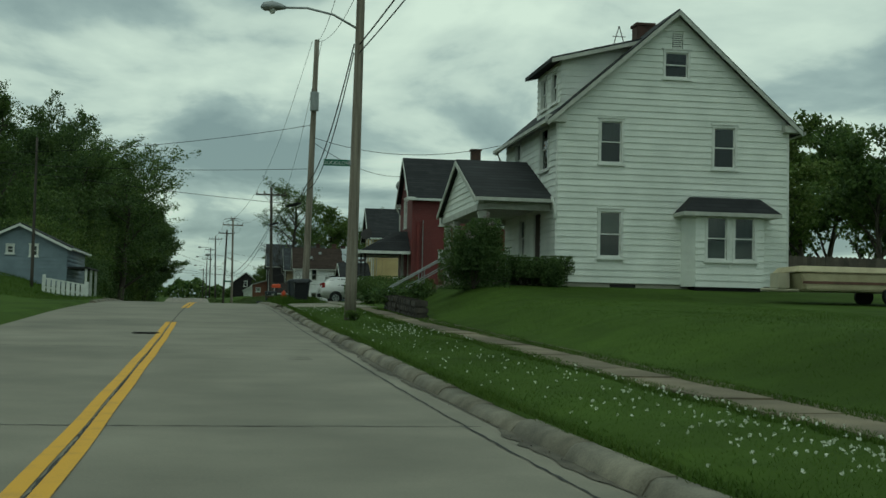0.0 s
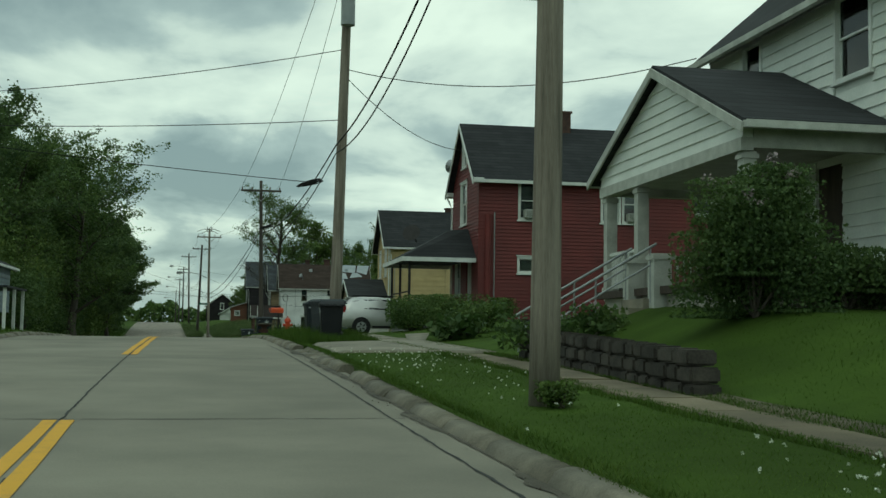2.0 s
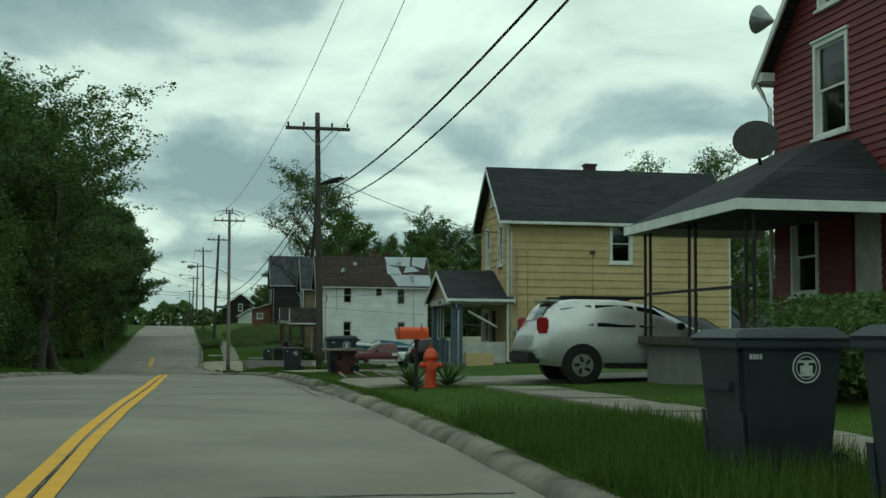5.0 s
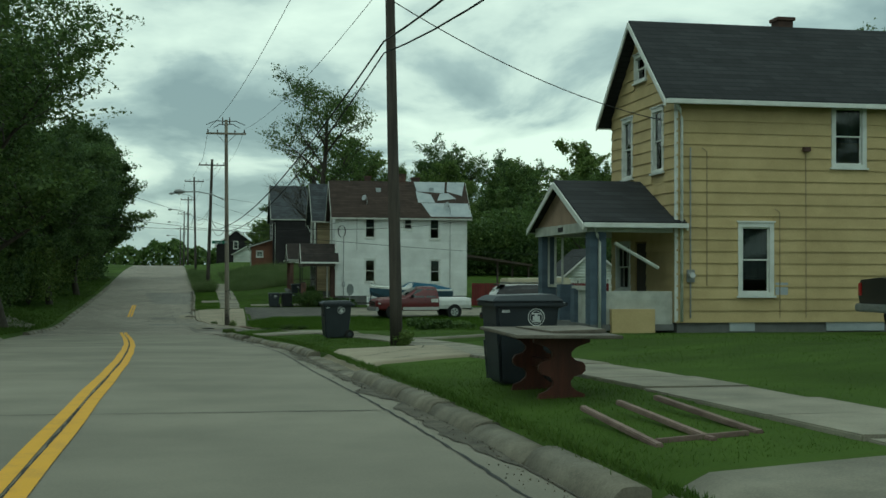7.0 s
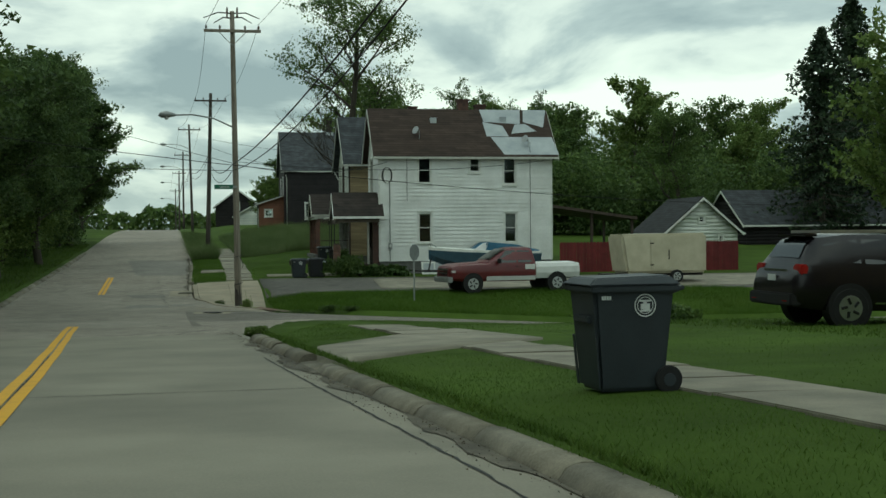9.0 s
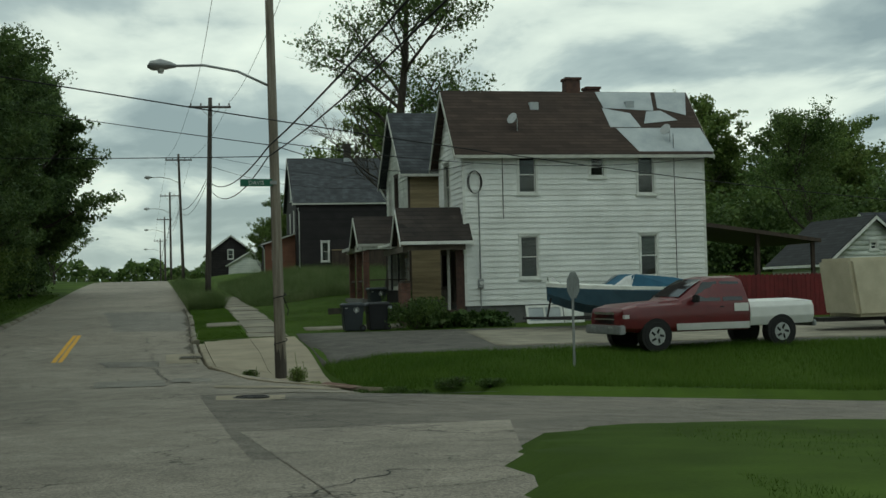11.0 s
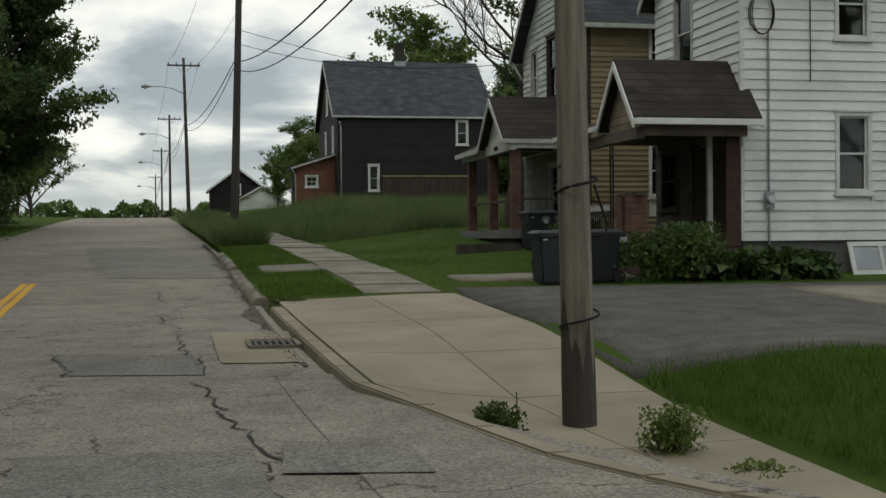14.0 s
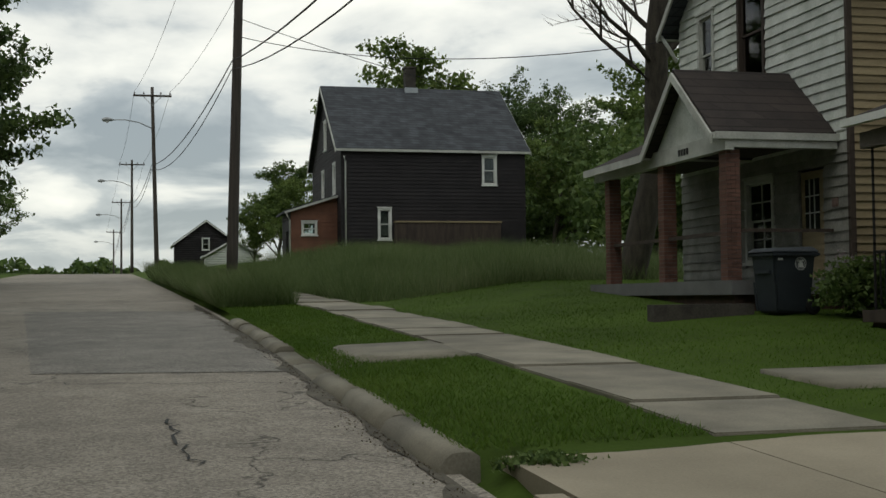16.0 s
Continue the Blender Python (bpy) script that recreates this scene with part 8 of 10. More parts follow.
# ---------------------------------------------------------------- bins, hydrant, street clutter
def wheeled_bin(x, y, turn, mat, label, seal=True, h=1.08, w=0.64, d=0.79, lid_open=0.0):
    """Modelled at the origin, its front towards -y, then set down."""
    z = gz(x, y)
    o = thing("wheeled_bin", (0, 0, 0), label, "wheeled bin", "wheeled bins at the kerb")
    bm = bmesh.new()
    b = 0.8
    lo = [(-w / 2 * b, -d / 2 * b, 0.03), (w / 2 * b, -d / 2 * b, 0.03), (w / 2 * b, d / 2 * b, 0.03), (-w / 2 * b, d / 2 * b, 0.03)]
    hi = [(-w / 2, -d / 2, h - 0.1), (w / 2, -d / 2, h - 0.1), (w / 2, d / 2, h - 0.1), (-w / 2, d / 2, h - 0.1)]
    add_hexa(bm, lo + hi)
    body = part("body", bm, mat, o, bevel=0.035)
    bm = bmesh.new()
    add_box(bm, -w / 2 - 0.035, w / 2 + 0.035, -d / 2 - 0.035, d / 2 + 0.035, h - 0.15, h - 0.09)
    part("rim", bm, mat, o, bevel=0.012)
    bm = bmesh.new()
    lo = [(-w / 2 - 0.05, -d / 2 - 0.06, h - 0.088), (w / 2 + 0.05, -d / 2 - 0.06, h - 0.088), (w / 2 + 0.05, d / 2 + 0.05, h - 0.088), (-w / 2 - 0.05, d / 2 + 0.05, h - 0.088)]
    hi = [(-w / 2 + 0.02, -d / 2 + 0.03, h - 0.02), (w / 2 - 0.02, -d / 2 + 0.03, h - 0.02), (w / 2 - 0.02, d / 2 - 0.05, h), (-w / 2 + 0.02, d / 2 - 0.05, h)]
    add_hexa(bm, lo + hi)
    lid = part("lid", bm, mat, o, bevel=0.015)
    if lid_open:
        lid.rotation_euler = (lid_open, 0, 0)
    bm = bmesh.new()
    add_tube(bm, [(-w / 2 + 0.06, d / 2 + 0.10, h - 0.12), (w / 2 - 0.06, d / 2 + 0.10, h - 0.12)], 0.022, 8)
    for s in (-1, 1):
        add_tube(bm, [(s * (w / 2 - 0.08), d / 2 + 0.10, h - 0.12), (s * (w / 2 - 0.08), d / 2 - 0.02, h - 0.16)], 0.022, 8)
    part("handle", bm, mat, o)
    bm = bmesh.new()
    add_box(bm, -w * 0.30, w * 0.30, -d / 2 * 0.955 - 0.025, -d / 2 * 0.9, h * 0.60, h * 0.66)
    part("grip_bar", bm, mat, o, bevel=0.01)
    for s in (-1, 1):
        bm = bmesh.new()
        add_tube(bm, [(s * (w / 2 * 0.78), d / 2 * 0.86, 0.13), (s * (w / 2 * 0.98), d / 2 * 0.86, 0.13)], 0.13, 18)
        wh = part("wheel", bm, "black", o, bevel=0.012)
        bm = bmesh.new()
        add_tube(bm, [(s * (w / 2 * 0.97), d / 2 * 0.86, 0.13), (s * (w / 2 * 1.0), d / 2 * 0.86, 0.13)], 0.06, 14)
        part("hub", bm, mat, wh)
    for s in (-1, 1):
        bm = bmesh.new()
        lo = [(s * w * 0.40 - 0.02, -d / 2 * 0.81 - 0.012, 0.06), (s * w * 0.40 + 0.02, -d / 2 * 0.81 - 0.012, 0.06), (s * w * 0.40 + 0.02, -d / 2 * 0.8, 0.06), (s * w * 0.40 - 0.02, -d / 2 * 0.8, 0.06)]
        hi = [(s * w * 0.44 - 0.02, -d / 2 * 0.9 - 0.012, 0.52), (s * w * 0.44 + 0.02, -d / 2 * 0.9 - 0.012, 0.52), (s * w * 0.44 + 0.02, -d / 2 * 0.9, 0.52), (s * w * 0.44 - 0.02, -d / 2 * 0.9, 0.52)]
        add_hexa(bm, lo + hi)
        part("rib", bm, mat, o)
    if seal:
        # a round printed emblem, as rings and bars, on the side
        bm = bmesh.new()
        zc, xx, yc = h * 0.75, w / 2 * 0.965, 0.10
        for r0, r1 in ((0.105, 0.094), (0.078, 0.071)):
            k = 26
            ring = [[bm.verts.new((xx + 0.012, yc + r * math.cos(2 * math.pi * i / k), zc + r * math.sin(2 * math.pi * i / k))) for i in range(k)] for r in (r0, r1)]
            for i in range(k):
                bm.faces.new((ring[0][i], ring[0][(i + 1) % k], ring[1][(i + 1) % k], ring[1][i]))
        for dy, w2, dz, h2 in ((0, 0.015, 0, 0.048), (-0.028, 0.013, -0.01, 0.024), (0.03, 0.015, -0.012, 0.027), (0, 0.054, 0.041, 0.008), (0.005, 0.048, -0.048, 0.009)):
            add_box(bm, xx - 0.01, xx + 0.013, yc + dy - w2, yc + dy + w2, zc + dz - h2, zc + dz + h2)
        part("emblem", bm, "white_mark", o, "round white printed emblem")
        bm = bmesh.new()
        for i in range(4):
            add_box(bm, xx - 0.01, xx + 0.014, -d * 0.40 + i * 0.024, -d * 0.40 + i * 0.024 + 0.016, h * 0.80, h * 0.80 + 0.035)
        part("number_bars", bm, "white_mark", o)
    o.matrix_world = pose(x, y, z - 0.01, 0, 0, turn)
    return o


wheeled_bin(4.28, 108.8, -86, "bin", "charcoal wheeled bin with a round white emblem on the verge")
wheeled_bin(4.62, 88.5, -86, "bin", "charcoal wheeled bin behind a discarded desk")
wheeled_bin(5.3, 58.6, 178, "bin_black", "black wheeled bin in rough grass at the kerb")
wheeled_bin(5.3, 59.85, -62, "bin", "dark wheeled bin with a round emblem by a pole", h=1.16)
wheeled_bin(5.2, 61.9, -86, "bin", "dark wheeled bin by a pole", h=1.1)
wheeled_bin(4.85, 165.1, -88, "bin", "charcoal wheeled bin with emblem beside the porch")
wheeled_bin(7.0, 173.7, -84, "bin", "charcoal wheeled bin with emblem before the derelict porch")
wheeled_bin(5.8, 165.3, -84, "bin_black", "black wheeled bin with a pale green label by the shrub", seal=False)
o = thing("bin_label", (6.1, 165.1, gz(6.1, 165.1) + 0.78), "pale green sticker on a black bin", "label")
bm = bmesh.new()
add_box(bm, 6.0, 6.34, 165.06, 165.075, gz(6.1, 165.1) + 0.80, gz(6.1, 165.1) + 0.91)
part("sticker", bm, "felt", o)


def hydrant(x, y):
    z = gz(x, y) - 0.02
    o = thing("fire_hydrant", (x, y, z), "orange-red fire hydrant at the kerb", "fire hydrant")
    bm = bmesh.new()
    add_tube(bm, [(x, y, z), (x, y, z + 0.05), (x, y, z + 0.06), (x, y, z + 0.5), (x, y, z + 0.56)], [0.16, 0.16, 0.105, 0.10, 0.135], 18)
    part("barrel", bm, "hydrant", o, smooth=False)
    bm = bmesh.new()
    add_tube(bm, [(x, y, z + 0.56), (x, y, z + 0.60), (x, y, z + 0.68), (x, y, z + 0.73)], [0.14, 0.135, 0.10, 0.04], 18)
    add_tube(bm, [(x, y, z + 0.72), (x, y, z + 0.79)], 0.028, 6)
    part("bonnet", bm, "hydrant", o)
    for dx, dy, ln, rr in ((-1, 0, 0.17, 0.06), (1, 0, 0.17, 0.06), (0, -1, 0.19, 0.08)):
        bm = bmesh.new()
        add_tube(bm, [(x, y, z + 0.42), (x + dx * ln, y + dy * ln, z + 0.42)], rr * 0.8, 12)
        add_tube(bm, [(x + dx * (ln - 0.03), y + dy * (ln - 0.03), z + 0.42), (x + dx * (ln + 0.03), y + dy * (ln + 0.03), z + 0.42)], rr, 8)
        part("nozzle", bm, "hydrant", o)
    for k in range(6):
        bm = bmesh.new()
        a = k * math.pi / 3
        add_tube(bm, [(x + 0.13 * math.cos(a), y + 0.13 * math.sin(a), z + 0.05), (x + 0.13 * math.cos(a), y + 0.13 * math.sin(a), z + 0.075)], 0.016, 6)
        part("bolt", bm, "iron", o)


hydrant(5.09, 75.7)


def mailbox(x, y):
    z = gz(x, y) - 0.1
    o = thing("mailbox", (x, y, z), "orange mailbox on a black steel post", "mailbox")
    bm = bmesh.new()
    add_box(bm, x - 0.03, x + 0.03, y - 0.03, y + 0.03, z, z + 1.02)
    part("post", bm, "iron", o)
    prof = [(z + 0.98, -0.09), (z + 0.98, 0.09), (z + 1.10, 0.09)] + [(z + 1.10 + 0.09 * math.sin(t), 0.09 * math.cos(t)) for t in np.linspace(0.3, math.pi - 0.3, 7)] + [(z + 1.10, -0.09)]
    bm = bmesh.new()
    add_prism(bm, [(y + v, u) for u, v in prof], "x", x - 0.30, x + 0.20)
    part("box", bm, "mailbox", o, bevel=0.008)
    bm = bmesh.new()
    add_hexa(bm, [(x - 0.335, y - 0.092, z + 0.985), (x - 0.318, y - 0.092, z + 0.975), (x - 0.318, y + 0.092, z + 0.975), (x - 0.335, y + 0.092, z + 0.985),
                  (x - 0.365, y - 0.085, z + 1.165), (x - 0.348, y - 0.085, z + 1.175), (x - 0.348, y + 0.085, z + 1.175), (x - 0.365, y + 0.085, z + 1.165)])
    part("door", bm, "mailbox", o, "mailbox door hanging ajar")
    bm = bmesh.new()
    add_box(bm, x + 0.06, x + 0.09, y - 0.105, y - 0.095, z + 1.06, z + 1.24)
    part("flag", bm, "mailbox", o)


mailbox(4.64, 74.5)


def yucca(x, y, seed, n=70, size=0.75):
    rs = np.random.RandomState(seed)
    z = gz(x, y)
    e = thing("yucca_plant", (x, y, z), "spiky green yucca around the hydrant", "plant")
    vs, fs = [], []
    for i in range(n):
        az, el, ln = rs.uniform(0, 6.28), rs.uniform(0.12, 1.05), size * rs.uniform(0.7, 1.1)
        d = np.array([math.cos(az) * math.cos(el), math.sin(az) * math.cos(el), math.sin(el)])
        s = np.array([-math.sin(az), math.cos(az), 0]) * 0.022
        p0, p1 = np.array([0, 0, 0.02]) + d * 0.05, d * ln * 0.6
        p2 = d * ln - np.array([0, 0, 0.06])
        b = len(vs)
        vs += [p0 - s, p0 + s, p1 + s, p1 - s, p2 + s * 0.1, p2 - s * 0.1]
        fs += [(b, b + 1, b + 2, b + 3), (b + 3, b + 2, b + 4, b + 5)]
    part_mesh("leaves", array_mesh("leaves", np.array(vs), np.array(fs), "leaf_dark"), e)


yucca(4.82, 76.0, 1)
yucca(5.45, 75.95, 2)


def old_table(x, y):
    """A discarded trestle table: two scrolled ends under a weathered top."""
    z = gz(x, y) - 0.02
    o = thing("old_table", (x, y, z), "discarded mahogany trestle table with a weathered top", "table")
    bm = bmesh.new()
    add_hexa(bm, [(x - 0.55, y - 0.88, z + 0.665), (x + 0.55, y - 0.92, z + 0.655), (x + 0.55, y + 0.88, z + 0.66), (x - 0.55, y + 0.9, z + 0.67),
                  (x - 0.55, y - 0.88, z + 0.70), (x + 0.55, y - 0.92, z + 0.69), (x + 0.55, y + 0.88, z + 0.695), (x - 0.55, y + 0.9, z + 0.705)])
    part("top", bm, "desk_top", o, bevel=0.008)
    bm = bmesh.new()
    add_hexa(bm, [(x - 0.1, y - 0.55, z + 0.703), (x + 0.5, y - 0.5, z + 0.700), (x + 0.52, y + 0.5, z + 0.70), (x - 0.2, y + 0.6, z + 0.704),
                  (x - 0.1, y - 0.55, z + 0.722), (x + 0.5, y - 0.5, z + 0.735), (x + 0.52, y + 0.5, z + 0.73), (x - 0.2, y + 0.6, z + 0.720)])
    part("loose_board", bm, "desk_top", o)
    half = [(0.30, 0.655), (0.30, 0.60), (0.24, 0.585), (0.15, 0.55), (0.10, 0.50), (0.10, 0.46), (0.14, 0.42), (0.22, 0.40), (0.25, 0.36), (0.25, 0.31), (0.21, 0.27), (0.13, 0.25), (0.09, 0.20), (0.10, 0.15), (0.16, 0.10), (0.24, 0.07), (0.26, 0.0)]
    prof = half + [(-u, v) for u, v in reversed(half)]
    for yy in (y - 0.50, y + 0.62):
        bm = bmesh.new()
        add_prism(bm, [(x + 0.02 + u, z + v) for u, v in prof], "y", yy - 0.03, yy + 0.03)
        part("scrolled_end", bm, "desk", o)
    bm = bmesh.new()
    add_box(bm, x - 0.02, x + 0.06, y - 0.46, y + 0.58, z + 0.28, z + 0.38)
    part("stretcher", bm, "desk", o)


old_table(4.55, 87.0)


def loose_rails(x, y):
    o = thing("bed_frame", (x, y, gz(x, y)), "dismantled faded red wooden bed frame lying in the grass", "bed frame")
    for i, (dx, dy, ln, an, w) in enumerate(((-0.55, -0.1, 1.9, 0, 0.06), (-0.1, 0.12, 2.0, 2, 0.06), (0.37, 0.38, 2.0, 3, 0.065), (-0.1, -0.75, 0.8, -80, 0.06))):
        bm = bmesh.new()
        add_box(bm, -w / 2, w / 2, -ln / 2, ln / 2, 0, 0.045)
        zz = gz(x + dx, y + dy) + (0.03 if i < 3 else -0.01)
        m = pose(x + dx, y + dy, zz, 2, -3, an)
        bmesh.ops.transform(bm, matrix=m, verts=bm.verts)
        part("rail", bm, "pallet_red", o, bevel=0.008)


loose_rails(4.78, 83.75)


def picket_fence(x0, x1, y, mat="trim", h=1.0, step=0.42, label="white picket fence before the blue house"):
    z0 = gz(x0, y)
    o = thing("picket_fence", (x0, y, z0), label, "fence")
    n = int((x1 - x0) / step)
    for i in range(n + 1):
        x = x0 + i * step
        z = gz(x, y)
        bm = bmesh.new()
        add_prism(bm, [(x - 0.10, z - 0.02), (x + 0.10, z - 0.02), (x + 0.10, z + h - 0.08), (x, z + h), (x - 0.10, z + h - 0.08)], "y", y - 0.05, y - 0.03)
        part("picket", bm, mat, o)
    for dz in (0.25, 0.75):
        bm = bmesh.new()
        a, b = gz(x0, y), gz(x1, y)
        add_hexa(bm, [(x0, y - 0.03, a + dz), (x1, y - 0.03, b + dz), (x1, y + 0.01, b + dz), (x0, y + 0.01, a + dz), (x0, y - 0.03, a + dz + 0.09), (x1, y - 0.03, b + dz + 0.09), (x1, y + 0.01, b + dz + 0.09), (x0, y + 0.01, a + dz + 0.09)])
        part("rail", bm, mat, o)
    for x in (x0, x1):
        bm = bmesh.new()
        z = gz(x, y)
        add_box(bm, x - 0.08, x + 0.08, y - 0.06, y + 0.1, z - 0.1, z + h + 0.15)
        part("post", bm, mat, o)


picket_fence(-8.6, -6.2, 74.0, h=0.85, step=0.27)


def board_fence(x0, x1, y, h, mat, label, step=0.16):
    o = thing("board_fence", (x0, y, gz(x0, y)), label, "fence")
    n = int((x1 - x0) / step)
    for i in range(n):
        x = x0 + i * step
        z = gz(x, y)
        bm = bmesh.new()
        add_prism(bm, [(x + 0.006, z - 0.05), (x + step - 0.006, z - 0.05), (x + step - 0.006, z + h - 0.06), (x + step / 2, z + h), (x + 0.006, z + h - 0.06)], "y", y - 0.012, y + 0.012)
        part("board", bm, mat, o)
    for dz in (0.3, h - 0.35):
        bm = bmesh.new()
        add_box(bm, x0, x1, y + 0.012, y + 0.06, gz((x0 + x1) / 2, y) + dz, gz((x0 + x1) / 2, y) + dz + 0.09)
        part("rail", bm, mat, o)


board_fence(20.0, 31.0, 166.2, 1.75, "fence_red", "dark red wooden board fence behind the lot", 0.2)
board_fence(22.6, 40.0, 52.5, 1.7, "fence_wood", "grey-brown wooden fence behind the white house", 0.22)


def stone_wall(x, y0, y1):
    o = thing("garden_wall", (x, (y0 + y1) / 2, gz(x, (y0 + y1) / 2)), "low dark dry-stone garden wall by the steps", "garden wall")
    r = random.Random(4)
    for row in range(3):
        y = y0 + r.uniform(0, 0.2)
        while y < y1:
            ln = r.uniform(0.3, 0.6)
            z = gz(x, y) - 0.05 + row * 0.21
            bm = bmesh.new()
            add_box(bm, x - 0.2 + r.uniform(-0.04, 0.04), x + 0.2, y, y + ln - 0.02, z, z + 0.2)
            part("stone", bm, "stone", o, bevel=0.03)
            y += ln


stone_wall(8.12, 38.9, 47.6)


def old_storm_windows(x, y):
    z = gz(x, y)
    o = thing("storm_window", (x, y, z), "old white storm windows leaning on the house wall", "window frame", "leaning storm windows")
    for i, (dx, w) in enumerate(((0, 1.5), (1.55, 0.8))):
        bm = bmesh.new()
        for a, b, c, d in ((0, w, 0, 0.1), (0, w, 0.66, 0.76), (0, 0.1, 0.1, 0.66), (w - 0.1, w, 0.1, 0.66), (w / 2 - 0.04, w / 2 + 0.04, 0.1, 0.66)):
            lo = [(x + dx + a, y + c * 0.35, z + c * 0.93), (x + dx + b, y + c * 0.35, z + c * 0.93), (x + dx + b, y + c * 0.35 + 0.05, z + c * 0.93), (x + dx + a, y + c * 0.35 + 0.05, z + c * 0.93)]
            hi = [(x + dx + a, y + d * 0.35, z + d * 0.93), (x + dx + b, y + d * 0.35, z + d * 0.93), (x + dx + b, y + d * 0.35 + 0.05, z + d * 0.93), (x + dx + a, y + d * 0.35 + 0.05, z + d * 0.93)]
            add_hexa(bm, lo + hi)
        f = part("frame", bm, "trim", o)
        bm = bmesh.new()
        lo = [(x + dx + 0.1, y + 0.06, z + 0.1), (x + dx + w - 0.1, y + 0.06, z + 0.1), (x + dx + w - 0.1, y + 0.07, z + 0.1), (x + dx + 0.1, y + 0.07, z + 0.1)]
        add_hexa(bm, lo + [(a, b + 0.2, c + 0.52) for a, b, c in lo])
        part("pane", bm, "felt" if i == 0 else "trim", f)


old_storm_windows(11.9, 166.2)


# ---------------------------------------------------------------- vehicles (length along x, nose towards -x, then turned)
def wheel(o, x, y, r, w, side):
    bm = bmesh.new()
    add_tube(bm, [(x, y - w / 2, r), (x, y - w / 2 + 0.03, r), (x, y + w / 2 - 0.03, r), (x, y + w / 2, r)], [r * 0.93, r, r, r * 0.93], 28)
    t = part("wheel", bm, "black", o, "black tyre on a bright rim")
    bm = bmesh.new()
    s = y + side * (w / 2 + 0.004)
    add_tube(bm, [(x, s, r), (x, s - side * 0.03, r)], [r * 0.62, r * 0.64], 24)
    rim = part("rim", bm, "alu", t)
    for k in range(5):
        a = 2 * math.pi * k / 5
        bm = bmesh.new()
        add_tube(bm, [(x + 0.2 * r * math.cos(a + 0.3), s + side * 0.004, r + 0.2 * r * math.sin(a + 0.3)), (x + 0.5 * r * math.cos(a), s + side * 0.004, r + 0.5 * r * math.sin(a))], 0.022 + 0.02 * r, 5)
        part("opening", bm, "black", t)


def loft(bm, sections):
    """sections: rings of (x, [(y, z), ...]) with equal counts."""
    rings = [[bm.verts.new((x, y, z)) for y, z in ring] for x, ring in sections]
    k = len(rings[0])
    for a, b in zip(rings, rings[1:]):
        for i in range(k):
            bm.faces.new((a[i], a[(i + 1) % k], b[(i + 1) % k], b[i]))
    bm.faces.new(list(reversed(rings[0])))
    bm.faces.new(rings[-1])


def body_ring(w, z0, z1, crown=0.04):
    h = w / 2
    return [(-h * 0.93, z0), (h * 0.93, z0), (h, z0 + (z1 - z0) * 0.35), (h * 0.985, z0 + (z1 - z0) * 0.75), (h * 0.90, z1 - 0.02), (0, z1 + crown), (-h * 0.90, z1 - 0.02), (-h * 0.985, z0 + (z1 - z0) * 0.75), (-h, z0 + (z1 - z0) * 0.35)]


def lerp_stations(stations, x):
    """A car's station at any place along it: (half width, sill, belt, top, half width of the roof)."""
    xs = [st[0] for st in stations]
    return [float(np.interp(x, xs, [st[k] for st in stations])) for k in range(1, 6)]


def shell_ring(w, z0, belt, top, rh):
    """Half a cross-section from the sill to the middle of the roof or bonnet."""
    zb = min(belt, top - 0.06)
    low = [(0.88 * w, z0), (0.975 * w, z0 + 0.16 * (zb - z0)), (w, z0 + 0.5 * (zb - z0)), (0.99 * w, z0 + 0.84 * (zb - z0)), (0.955 * w, zb)]
    if top > belt + 0.1:
        rh = max(rh, 0.3)
        return low + [((0.955 * w + rh) / 2 + 0.012, (zb + top) / 2), (rh, top - 0.10), (rh - 0.07, top - 0.03), (rh * 0.55, top), (0, top + 0.018)]
    return low + [(0.94 * w, zb + (top - zb) * 0.35), (0.90 * w, top - 0.03), (0.82 * w, top - 0.006), (0.5 * w, top + 0.008), (0, top + 0.016)]


def car_shell(bm, stations):
    rings = []
    for st in stations:
        half = shell_ring(*st[1:])
        rings.append((st[0], [(y, z) for y, z in half] + [(-y, z) for y, z in reversed(half[:-1])]))
    loft(bm, rings)


